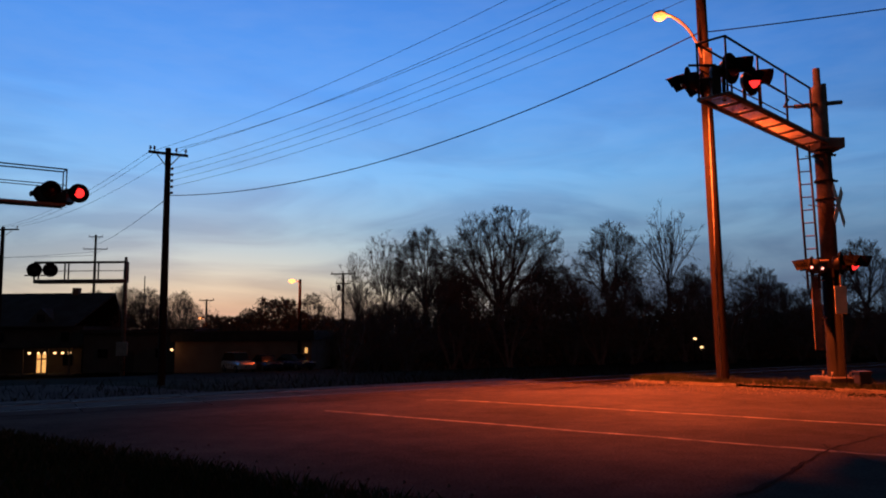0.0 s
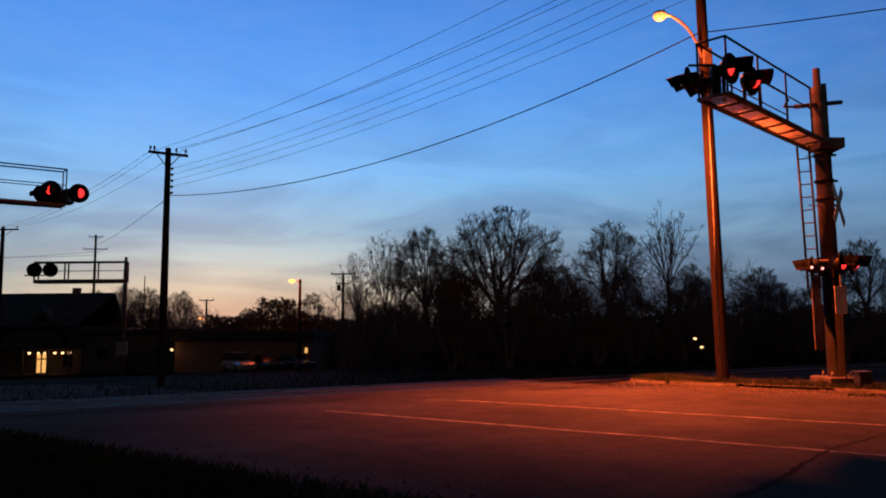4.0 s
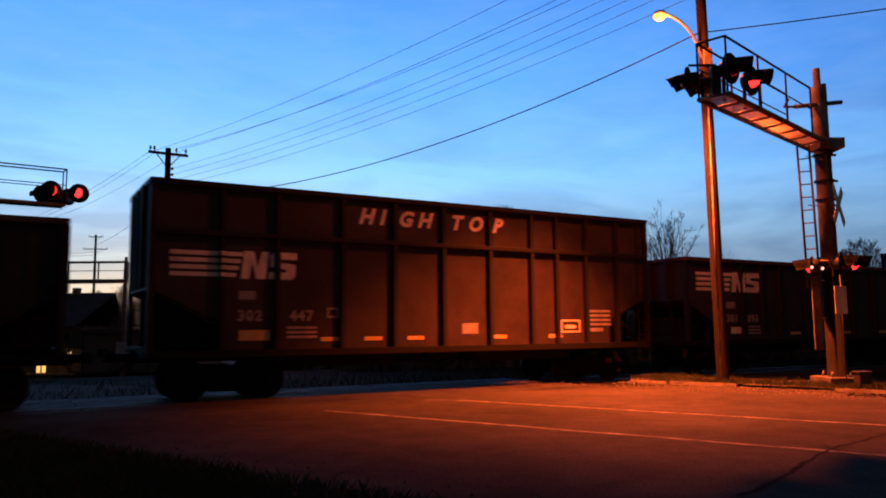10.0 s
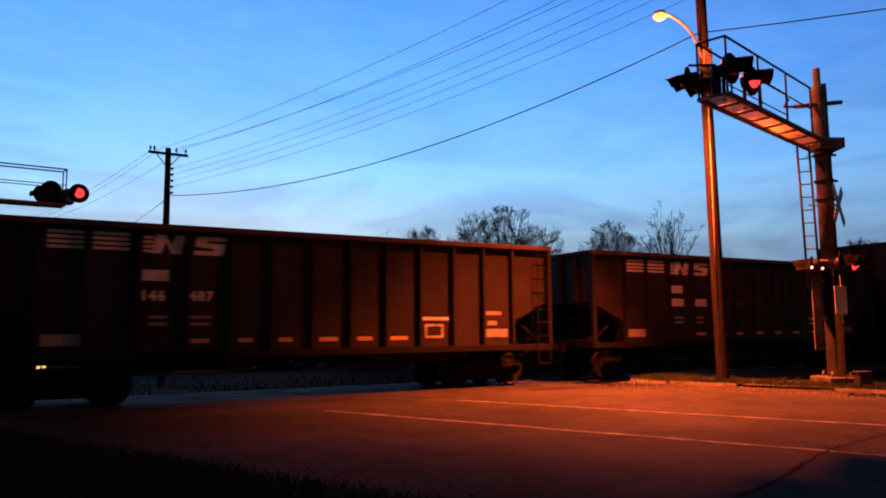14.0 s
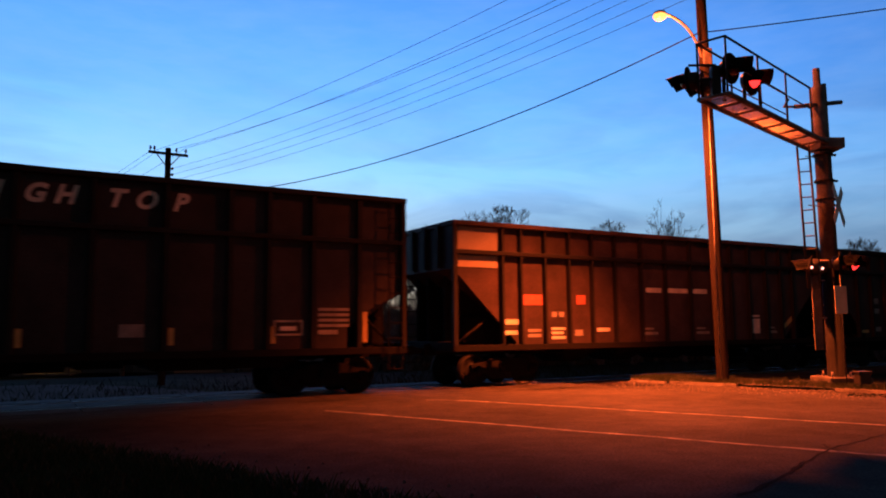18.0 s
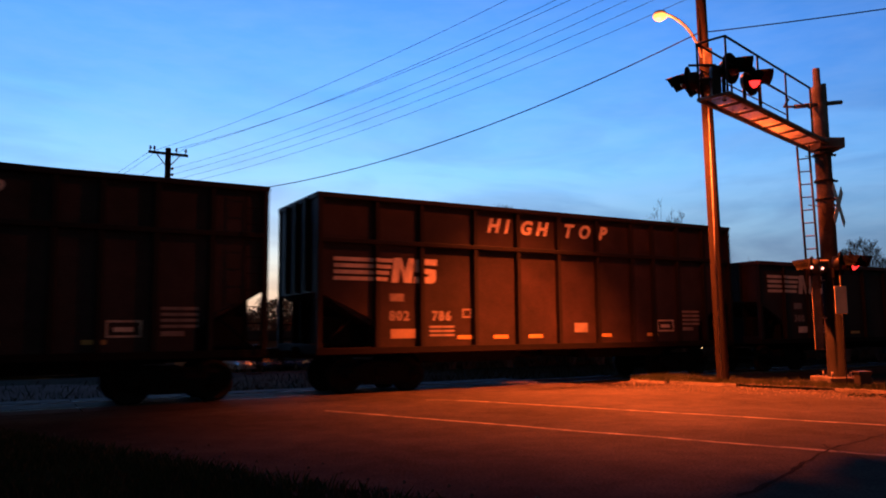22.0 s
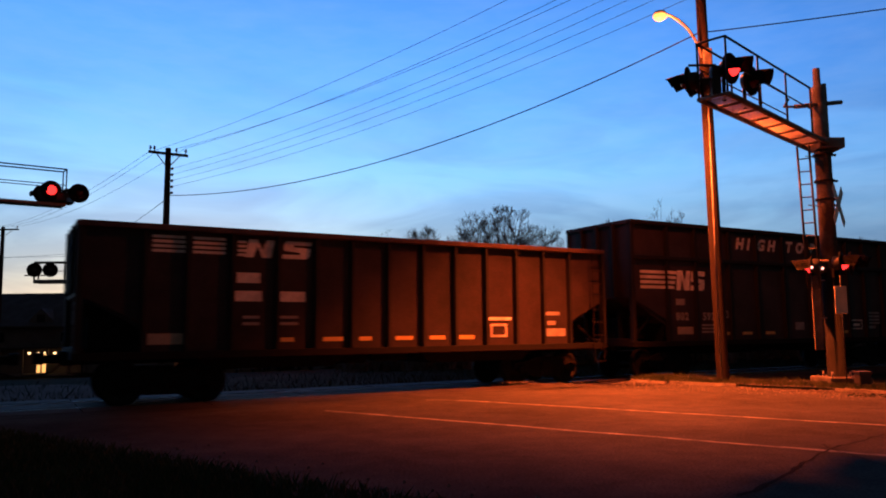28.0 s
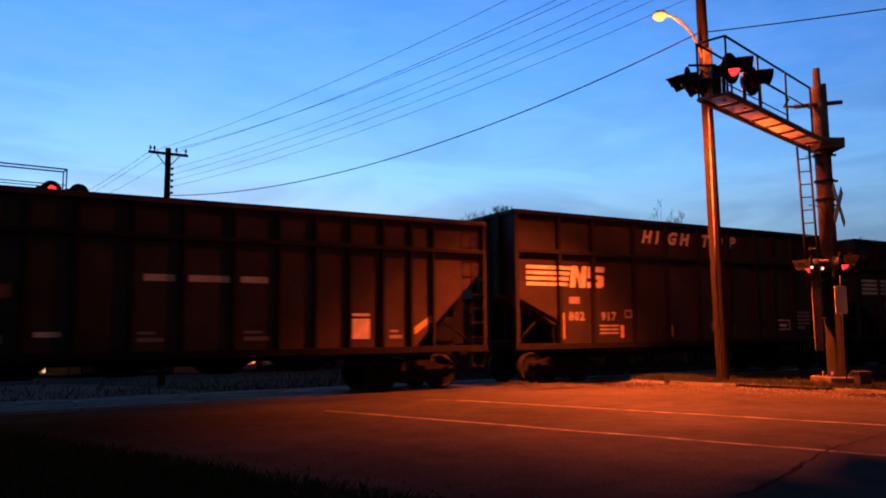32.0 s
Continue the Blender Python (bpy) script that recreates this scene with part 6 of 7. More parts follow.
for k, n in enumerate((7, 8)):
    for i in range(n):
        marks(two, [(9.98 - 0.1 * k + 0.26 * i, 2.50 - 0.34 * k, 0.22, 0.24)], -1.003, DECAL, "white block of company lettering")
part("dynamic_brake_hatch", box(B(), (12.9, 0, 4.58), (1.5, 1.7, 0.22), 0.05), LOCO_BLACK, two)
part("intake_grille", box(B(), (13.4, -1.0, 3.55), (2.2, 0.05, 0.56), 0.01), GRILLE, two)
part("air_intake", box(B(), (13.4, -1.08, 4.16), (2.3, 0.44, 0.66), 0.04), LOCO_BLACK, two)
bm = B()
loft(bm, [sec(16.3, 1.46, 4.78, 0.3), sec(16.5, 1.5, 4.90, 0.32), sec(18.6, 1.5, 4.90, 0.32), sec(19.2, 1.48, 4.7, 0.3)])
part("cab", bm, LOCO_BLACK, two, "black cab with side windows")
windows(two, [(17.3, 17.5), (17.6, 18.75)], -1.5, 3.3, 4.0)
windows(two, [(17.3, 17.5), (17.6, 18.75)], 1.5, 3.3, 4.0)
bm = B()
loft(bm, [[(19.1, -0.95, 1.52), (19.1, 0.95, 1.52), (19.1, 0.95, 3.3), (19.1, -0.95, 3.3)], [(20.6, -0.93, 1.52), (20.6, 0.93, 1.52), (20.6, 0.9, 3.22), (20.6, -0.9, 3.22)], [(20.95, -0.75, 1.52), (20.95, 0.75, 1.52), (20.95, 0.7, 3.1), (20.95, -0.7, 3.1)]])
part("short_nose", bm, LOCO_BLACK, two)
stripes_at(two, (19.8, 20.6, 19.5, 20.62), -0.95, 2.15, 5, 0.2, 0.1)
stripes_at(two, (1.38, 2.2, 1.38, 2.3), -1.03, 2.35, 4, 0.2, 0.1)
part("nose_panel", box(B(), (0.845, 0, 2.7), (0.03, 1.26, 0.74), 0.01), DECAL_DIM, two, "white painted panel across the hood end")
for k in (-1, 1):
    m = pose(1.1, k * 0.852, 0, 0, 0, k * 35.8)
    part("nose_panel", box(B(), (0, 0, 2.7), (0.54, 0.03, 0.74), 0.01), LOCO_WHITE, two, "white painted panel on the tapered corner", m)
    part("number_board", box(B(), (0, 0, 3.4), (0.56, 0.06, 0.25), 0.02), NUMBER, two, "glowing number board", m)
part("number_glass", box(B(), (0.85, -0.3, 3.4), (0.05, 0.3, 0.22), 0.02), NUMBER, two, "glowing number board")
digits("unit_number", "7006", 0.46, LOCO_WHITE, two, 17.3, -1.505, 2.62, "white unit number digit")
marks(two, [(3.2, 3.15, 0.9, 0.06), (4.6, 3.1, 0.3, 0.06), (5.2, 3.1, 0.3, 0.06), (6.6, 3.3, 0.25, 0.1), (6.6, 3.1, 0.25, 0.06), (8.6, 1.75, 0.3, 0.08), (12.95, 2.0, 0.3, 0.08), (13.2, 3.9, 0.2, 0.08), (15.0, 3.9, 0.2, 0.08)], -1.035, LOCO_WHITE, "small white plate")
for y in (-0.95, 0.95):
    part("number_board", box(B(), (19.22, y, 4.38), (0.1, 0.5, 0.22), 0.02), NUMBER, two, "glowing number board")
part("headlight", lathe(B(), (19.2, 0, 4.42), (1, 0, 0), [(0, 0.2), (0.1, 0.17), (0.11, 0.0)], 16), HEAD, two, "glowing headlight")
walkway_rail(two, 1.6, 15.8, -1.44, 1.55)
walkway_rail(two, 1.6, 15.8, 1.44, 1.55)
for y in (-1.25, 1.25):
    end_steps(two, 0.55, 1, y, 0)
    end_steps(two, L2_ - 0.55, -1, y, 0)
moving += [(one, 112.8), (two, 135.6)]

# ---- trees ----


def branch_mesh(seed, height, crown, trunk_r, bare=0.22, stems=1, pull=520, sprays=3):
    """Grows a bare tree towards scattered points that fill its crown. crown: half width, lowest height as a share, fullness at the top.
    Returns thick and thin limbs as (points, faces)."""
    rs = np.random.RandomState(seed)
    half, low, full = crown
    pts = []
    while len(pts) < pull:
        z = rs.uniform(low, 1.0)
        t = (z - low) / (1 - low)
        w = half * (math.sin(math.pi * min(1, t * 0.5 + 0.22)) if t < full else math.sqrt(max(0, 1 - ((t - full) / (1 - full)) ** 2)))
        a, q = rs.uniform(0, 6.28319), math.sqrt(rs.uniform(0.05, 1))
        lump = 0.75 + 0.35 * math.sin(a * 3 + seed) * math.sin(z * 9 + seed)
        pts.append((w * q * lump * math.cos(a), w * q * lump * math.sin(a), z * height))
    pts = np.array(pts)
    nodes, parent = [], []
    for s in range(stems):
        lean = np.array([rs.normal(0, 0.05 + 0.16 * (stems > 1)), rs.normal(0, 0.05 + 0.16 * (stems > 1)), 1.0])
        lean /= np.linalg.norm(lean)
        p = np.array([rs.normal(0, 0.15) * (stems > 1), rs.normal(0, 0.15) * (stems > 1), -0.15])
        up = -1
        for i in range(max(2, int(bare * height / 0.4))):
            nodes.append(p.copy())
            parent.append(up)
            up = len(nodes) - 1
            p = p + lean * 0.4 + np.array([rs.normal(0, 0.025), rs.normal(0, 0.025), 0])
    step, kill = 0.27, 0.36
    N = np.array(nodes)
    d2 = ((pts[:, None, :] - N[None, :, :]) ** 2).sum(2)
    best, near = d2.min(1), d2.argmin(1)
    alive = np.ones(len(pts), bool)
    for it in range(110):
        if not alive.any() or len(nodes) > 6000:
            break
        fresh = []
        ids = np.where(alive)[0]
        order = ids[np.argsort(near[ids])]
        keys, starts = np.unique(near[order], return_index=True)
        for k, group in zip(keys, np.split(order, starts[1:])):
            v = pts[group] - nodes[k]
            v /= np.linalg.norm(v, axis=1)[:, None] + 1e-6
            v = v.sum(0)
            v /= np.linalg.norm(v) + 1e-6
            if parent[k] >= 0:
                w = nodes[k] - nodes[parent[k]]
                v = v + 0.6 * w / (np.linalg.norm(w) + 1e-6)
            v = v + rs.normal(0, 0.16, 3)
            v /= np.linalg.norm(v) + 1e-6
            fresh.append(len(nodes))
            nodes.append(nodes[k] + v * step)
            parent.append(int(k))
        N2 = np.array([nodes[i] for i in fresh])
        dd = ((pts[ids][:, None, :] - N2[None, :, :]) ** 2).sum(2)
        m, j = dd.min(1), dd.argmin(1)
        better = m < best[ids]
        best[ids[better]] = m[better]
        near[ids[better]] = np.array(fresh)[j[better]]
        alive[ids[m < kill * kill]] = False
    n = len(nodes)
    flow = np.zeros(n)
    kids = np.zeros(n, int)
    for i in range(n - 1, -1, -1):
        if flow[i] == 0:
            flow[i] = 1.0
        if parent[i] >= 0:
            flow[parent[i]] += flow[i]
            kids[parent[i]] += 1
    rad = flow ** 0.52
    rad = np.maximum(0.010, rad * trunk_r / rad.max())
    thick, thin = ([], []), ([], [])

    def seg(p, q, r0, r1):
        vs, fs = thick if r0 > 0.03 else thin
        m = 6 if r0 > 0.06 else 3
        p, q = Vector(p), Vector(q)
        w = (q - p).normalized()
        u = w.orthogonal().normalized()
        t = w.cross(u)
        k = len(vs)
        for c, r in ((p, r0), (q, r1)):
            for i in range(m):
                a = 6.28319 * i / m
                vs.append(tuple(c + (u * math.cos(a) + t * math.sin(a)) * r))
        for i in range(m):
            fs.append((k + i, k + (i + 1) % m, k + m + (i + 1) % m, k + m + i))

    for i in range(n):
        if parent[i] >= 0:
            seg(nodes[parent[i]], nodes[i], min(rad[parent[i]], rad[i] * 1.25), rad[i])
    # fine twigs on the thin ends
    for i in range(n):
        if parent[i] >= 0 and rad[i] < 0.022:
            d = nodes[i] - nodes[parent[i]]
            d /= np.linalg.norm(d) + 1e-6
            for _ in range(sprays if kids[i] == 0 else 1):
                e = d + rs.normal(0, 0.5, 3) + np.array([0, 0, 0.15])
                e /= np.linalg.norm(e)
                a = nodes[i] + e * rs.uniform(0.25, 0.55)
                seg(nodes[i], a, 0.009, 0.006)
                for _ in range(2):
                    g = e + rs.normal(0, 0.45, 3)
                    g /= np.linalg.norm(g)
                    seg(a, a + g * rs.uniform(0.15, 0.4), 0.006, 0.004)
    return thick, thin


def dome_mesh(seed, height, half, trunk_r, fork=0.33, middle=0.66, wide=105, tips=420, depth=0.3, lump=0.14, twigs=4, limbs=0.10, wander=0.05):
    """Forks limbs towards points spread over a domed crown. middle: height of the dome's middle as a share; wide: how far round it reaches, in degrees."""
    rs = np.random.RandomState(seed)
    zc = height * middle
    goal = []
    low = math.cos(radians(wide))
    while len(goal) < tips:
        c, a = rs.uniform(low, 1), rs.uniform(0, 6.28319)
        q = math.sqrt(max(0, 1 - c * c))
        d = Vector((q * math.cos(a), q * math.sin(a), c))
        k = (1 - depth * rs.rand() ** 1.6) * (1 + lump * noise.noise(d * 2.2 + Vector((seed, 0, 0))) * 2)
        goal.append((half * k * d.x, half * k * d.y, zc + (height - zc) * min(1.03, k) * d.z))
    goal = np.array(goal)
    segs, ends = [], []
    tip_r = trunk_r / tips ** 0.47

    def unit(v):
        return v / (np.linalg.norm(v) + 1e-9)

    def line(p, q, r0, r1, n):
        last = p
        span = np.linalg.norm(q - p)
        for i in range(1, n + 1):
            c = p + (q - p) * i / n + (rs.normal(0, wander, 3) * span / n if i < n else 0)
            segs.append((last, c, r0 + (r1 - r0) * (i - 1) / n, r0 + (r1 - r0) * i / n))
            last = c

    def grow(p, d, T):
        n = len(T)
        r = tip_r * n ** 0.47
        if n == 1:
            line(p, T[0], r, tip_r * 0.7, 3)
            ends.append((T[0], unit(T[0] - p)))
            return
        v = T.mean(0) - p
        far = np.linalg.norm(v)
        k = limbs if n > tips / 7 else (0.26 if n > 12 else 0.40)
        e = unit(unit(v) * 0.68 + d * 0.32 + rs.normal(0, 0.04, 3))
        q = p + e * far * k
        line(p, q, r, r * 0.93, 2)
        U = T - q
        U = U / (np.linalg.norm(U, axis=1)[:, None] + 1e-9)
        U = U - U.mean(0)
        axis = np.linalg.svd(U, full_matrices=False)[2][0]
        order = np.argsort(U @ axis)
        cut = min(n - 1, max(1, int(round(n * rs.uniform(0.32, 0.68)))))
        grow(q, e, T[order[:cut]])
        grow(q, e, T[order[cut:]])

    base = np.array([0.0, 0.0, -0.2])
    top = np.array([rs.normal(0, 0.15), rs.normal(0, 0.15), fork * height])
    line(base, top, trunk_r * 1.25, trunk_r, 5)
    grow(top, np.array([0.0, 0.0, 1.0]), goal)
    for p, d in ends:
        for _ in range(twigs):
            e = unit(d + rs.normal(0, 0.55, 3) + np.array([0, 0, 0.12]))
            a = p + e * rs.uniform(0.15, 0.5)
            segs.append((p, a, 0.011, 0.009))
            for _ in range(3):
                b = a + unit(e + rs.normal(0, 0.55, 3)) * rs.uniform(0.12, 0.36)
                segs.append((a, b, 0.009, 0.007))
    thick, thin = ([], []), ([], [])
    for p, q, r0, r1 in segs:
        vs, fs = thick if r0 > 0.035 else thin
        m = 7 if r0 > 0.06 else 3
        p, q = Vector(p), Vector(q)
        w = (q - p).normalized()
        u = w.orthogonal().normalized()
        t = w.cross(u)
        k = len(vs)
        for c, r in ((p, r0), (q, r1)):
            for i in range(m):
                a = 6.28319 * i / m
                vs.append(tuple(c + (u * math.cos(a) + t * math.sin(a)) * r))
        for i in range(m):
            fs.append((k + i, k + (i + 1) % m, k + m + (i + 1) % m, k + m + i))
    return thick, thin


def raw(name, data, material, parent):
    me = bpy.data.meshes.new(name)
    me.from_pydata(data[0], [], data[1])
    me.materials.append(material)
    ob = new(name, me)
    ob.parent = parent
    return ob


def tree(seed, height, crown, trunk_r=0.3, bare=0.22, stems=1, pull=520, sprays=3, label="bare deciduous tree with fine twigs against the sky"):
    t = thing("tree", pose(0, 0, 0), label, "tree", "bare trees")
    thick, thin = branch_mesh(seed, height, crown, trunk_r, bare, stems, pull, sprays)
    raw("trunk", thick, BARK, t)
    raw("crown", thin, TWIG, t)
    return t


def put(t, x, y, turn=0.0, scale=1.0):
    t.matrix_basis = Matrix.Translation((x, y, level(x, y) - 0.05)) @ Matrix.Rotation(radians(turn), 4, "Z") @ Matrix.Scale(scale, 4)
    return t


def dome_tree(label, *shape, **more):
    t = thing("tree", pose(0, 0, 0), label, "tree", "bare trees")
    thick, thin = dome_mesh(*shape, **more)
    raw("trunk", thick, BARK, t)
    raw("crown", thin, TWIG, t)
    return t


big = put(dome_tree("large bare tree with a broad domed crown", 26, 12.6, 5.3, 0.44, fork=0.27, middle=0.60, wide=100, tips=760, lump=0.2, twigs=6, limbs=0.10), 4.5, 60, 0, 0.96)
t_mid = put(dome_tree("bare deciduous tree with a rounded crown of fine twigs", 39, 11.0, 2.6, 0.26, fork=0.34, middle=0.66, wide=110, tips=330, lump=0.2, twigs=6, limbs=0.12), -1.5, 61)
t_thin = put(dome_tree("thin bare tree with upright limbs", 23, 10.8, 2.2, 0.15, fork=0.32, middle=0.46, wide=66, tips=110, depth=0.55, lump=0.2, twigs=4, limbs=0.10), -4.7, 61)
t_up = put(dome_tree("slender bare tree with upright forked limbs", 44, 12.8, 2.7, 0.18, fork=0.42, middle=0.62, wide=84, tips=130, depth=0.6, lump=0.25, twigs=4, limbs=0.06), 17.9, 60, 20, 0.95)
t_bush = put(tree(53, 5.0, (2.4, 0.15, 0.6), 0.06, 0.10, 5, 900, 3, "dense bare undergrowth shrub"), -2.5, 52)
spots = [(t_mid, 13.2, 60, 200, 0.97), (t_thin, -7.4, 66, 80, 0.93), (t_up, -3.6, 66, 120, 0.86), (t_thin, 11.0, 64, 40, 0.74), (t_mid, 19.6, 60, 300, 0.66), (t_mid, 26.2, 62, 20, 0.64), (t_thin, 23, 58, 70, 0.58), (big, 30.5, 70, 60, 0.52),
         (t_mid, 33.4, 60, 10, 0.80), (t_thin, 37, 62, 90, 0.6), (t_mid, 41, 66, 150, 0.66), (t_up, 29, 56, 99, 0.55), (t_thin, -9, 82, 10, 0.72), (t_mid, 8.9, 70, 33, 0.78), (t_thin, 6.5, 74, 77, 0.7),
         (t_mid, -16.5, 96, 30, 0.8), (t_thin, -20, 100, 120, 0.8), (t_mid, -27, 104, 200, 0.66), (t_thin, -31, 92, 15, 0.72), (t_mid, -38, 100, 45, 0.72), (t_thin, -42, 96, 75, 0.78), (t_up, -45, 104, 5, 0.8), (t_thin, -33.5, 88, 160, 0.7),
         (t_mid, 46, 74, 0, 0.9), (t_thin, 50, 70, 50, 0.9), (t_mid, -54, 110, 10, 0.8), (t_thin, -36.5, 86, 210, 0.66), (t_mid, -24, 86, 140, 0.45), (t_mid, 22.5, 68, 120, 0.66),
         (t_mid, 8.8, 66, 70, 0.74), (t_mid, 10.6, 69, 250, 0.78), (t_mid, 15.4, 66, 160, 0.74), (t_mid, 1.4, 68, 90, 0.76), (t_thin, 9.8, 62, 130, 0.7),
         (t_mid, -43.5, 95, 20, 0.84), (t_mid, -40.2, 96, 110, 0.9), (t_mid, -36.8, 94, 240, 0.86), (t_mid, -33.6, 97, 310, 0.84), (t_bush, -42, 91, 50, 1.55), (t_bush, -38.6, 92, 140, 1.6), (t_bush, -35.2, 91, 200, 1.6), (t_bush, -32.0, 92, 290, 1.5), (t_bush, -29.5, 94, 20, 1.35), (t_bush, -45, 93, 80, 1.5)]
for src, x, y, turn, sc in spots:
    put(copy_thing(src, pose(0, 0, 0)), x, y, turn, sc)
rng = random.Random(8)
for i in range(44):
    x = -9 + 74 * (i + rng.random()) / 44
    put(copy_thing((t_mid, t_thin, t_mid)[i % 3], pose(0, 0, 0)), x, rng.uniform(70, 98), rng.random() * 360, rng.uniform(0.5, 0.74) - (0.1 if x > 18 else 0))
for i in range(60):
    x = -8 + 58 * (i + rng.random()) / 60
    y = rng.uniform(47, 60) + (6 if x < 0 else 0)
    put(copy_thing(t_bush, pose(0, 0, 0)), x, y, rng.random() * 360, rng.uniform(0.8, 1.5) - (0.25 if x > 18 else 0))


def thicket(name, count, where, size, label):
    """Tangled low growth: slivers of twig and dead leaf, one object."""
    r2 = random.Random(len(name) + count)
    vs, fs = [], []
    for _ in range(count):
        x, y, top = where(r2)
        z0 = level(x, y)
        h = top * r2.random() ** 1.25
        c = Vector((x, y, z0 + h))
        a = Vector((r2.gauss(0, 0.5), r2.gauss(0, 0.5), r2.gauss(0.3, 0.7))).normalized() * size * r2.uniform(0.5, 1.6)
        b = a.orthogonal().normalized()
        b.rotate(Matrix.Rotation(r2.random() * 6.28, 3, a.normalized()))
        b *= size * r2.uniform(0.08, 0.45)
        k = len(vs)
        vs += [tuple(c - a), tuple(c + b), tuple(c + a), tuple(c - b)]
        fs.append((k, k + 1, k + 2, k + 3))
    me = bpy.data.meshes.new(name)
    me.from_pydata(vs, [], fs)
    me.materials.append(BUD)
    return tagged(new(name, me), label, "undergrowth", kind="stuff")


def wood_edge(r):
    x = r.uniform(-9, 62)
    y = r.uniform(52, 72) + (10 if x < -3 else 0)
    n = noise.noise(Vector((x * 0.16, y * 0.05, 0)))
    top = 3.3 + 1.6 * n + (0.5 if 0 < x < 20 else 0) + 0.25 * noise.noise(Vector((x * 0.9, y * 0.5, 7)))
    return x, y, max(1.5, top)


thicket("wood_undergrowth", 70000, wood_edge, 0.22, "dark tangled undergrowth at the foot of the wood")


def far_wood(r):
    x = r.uniform(-130, 150)
    y = r.uniform(118, 150)
    return x, y, 6.0 + 3.0 * noise.noise(Vector((x * 0.05, 0, 2))) + 1.0 * noise.noise(Vector((x * 0.3, y * 0.1, 2)))


thicket("far_wood", 60000, far_wood, 0.5, "distant dark belt of trees along the skyline")


def left_hedge(r):
    x = r.uniform(-27, -8)
    rise = 6.0 + 2.2 * math.exp(-((x + 19.3) / 2.6) ** 2) - 1.0 * smooth(-15, -9, x)
    return x, r.uniform(84, 92), rise + 0.6 * noise.noise(Vector((x * 0.7, 0, 4)))


thicket("hedge", 24000, left_hedge, 0.28, "dark rounded hedge trees behind the low building")

# ---- houses and parked cars beyond the track ----


def wall_box(parent, name, x0, x1, y0, y1, z0, z1, material, label=""):
    return part(name, box(B(), ((x0 + x1) / 2, (y0 + y1) / 2, (z0 + z1) / 2), (x1 - x0, y1 - y0, z1 - z0)), material, parent, label)


def bulb(parent, p, material=WARM, r=0.13):
    b = part("porch_lamp", lathe(B(), p, (0, 0, -1), [(-0.05, 0.04), (0.0, r), (0.12, r), (0.2, 0)], 10), material, parent, "glowing porch lamp")
    return b


gz = -2.75
house = thing("house", pose(-43.5, 82, gz), "dark two-storey house with a dormer and a lit porch", "house", "buildings")
for x0, x1, y0, y1 in ((-7, 6, -3.0, -2.8), (-7, 6, 7.8, 8.0), (-7, -6.8, -2.8, 7.8), (5.8, 6, -2.8, 7.8)):
    wall_box(house, "wall", x0, x1, y0, y1, 0, 5.0, SIDING)
bm = B()
loft(bm, [[(x, -3.7, 4.9), (x, -3.7, 5.05), (r, 2.5, 8.75), (x, 8.7, 5.05), (x, 8.7, 4.9), (r, 2.5, 8.5)] for x, r in ((-7.6, -7.6), (5.4, 6.9))])
part("roof", bm, SHINGLE, house, "steep dark shingle roof")
bm = B()
loft(bm, [[(1.6 + s * w, -3.0 + dy, z) for s, w, z in ((-1, 1.2, 5.2), (1, 1.2, 5.2), (1, 1.2, 5.7), (0, 1.2, 6.9), (-1, 1.2, 5.7))] for dy in (0.0, 3.2)])
part("dormer", bm, SIDING, house, "pale gabled dormer")
part("dormer_window", box(B(), (1.6, -3.02, 5.85), (0.8, 0.06, 0.8), 0.02), DARK_GLASS, house)
part("chimney", box(B(), (2.6, 2.4, 8.75), (0.7, 0.7, 1.1), 0.03), BRICK_WALL, house)
part("porch_roof", prism(B(), [(-7.2, 2.75), (6.2, 2.75), (6.2, 2.95), (-7.2, 2.95)], -5.4, -2.9), SHINGLE, house)
part("porch_floor", box(B(), (-0.5, -4.1, 0.1), (13.2, 2.5, 0.2), 0.02), CONCRETE, house)
for x in (-6.8, -4.2, -1.2, 1.1, 3.6, 5.8):
    part("porch_column", box(B(), (x, -5.2, 1.45), (0.16, 0.16, 2.6), 0.02), SIDING, house)
for x, r in ((1.6, 0.15), (2.52, 0.09), (3.14, 0.09), (4.17, 0.15), (4.97, 0.15), (5.66, 0.15)):
    bulb(house, (x, -4.9, 2.36), WARM, r)
part("doorway", box(B(), (1.94, -3.03, 1.2), (1.05, 0.08, 1.9), 0.02), WARM_PANE, house, "lit glass doorway")
part("door_frame", box(B(), (1.9, -3.09, 1.2), (0.14, 0.06, 1.9), 0.01), SIDING, house)
part("door_rail", box(B(), (1.94, -3.08, 1.65), (1.05, 0.05, 0.12), 0.01), SIDING, house)
for x in (-5.5, -3.0, 4.6):
    w = part("window", box(B(), (x, -3.03, 1.5), (1.2, 0.1, 1.3), 0.03), SIDING, house)
    part("pane", box(B(), (x, -3.09, 1.5), (1.0, 0.03, 1.1)), DARK_GLASS, w)
for x in (-5.5, -2.5, 4.2):
    w = part("window", box(B(), (x, -3.03, 3.9), (1.0, 0.1, 1.2), 0.03), SIDING, house)
    part("pane", box(B(), (x, -3.09, 3.9), (0.84, 0.03, 1.0)), DARK_GLASS, w)
lamp("porch_light", (-41.0, 76.9, -0.6), 14, (1.0, 0.42, 0.12), 0.2)
lamp("porch_light", (-38.6, 76.9, -0.6), 10, (1.0, 0.42, 0.12), 0.2)

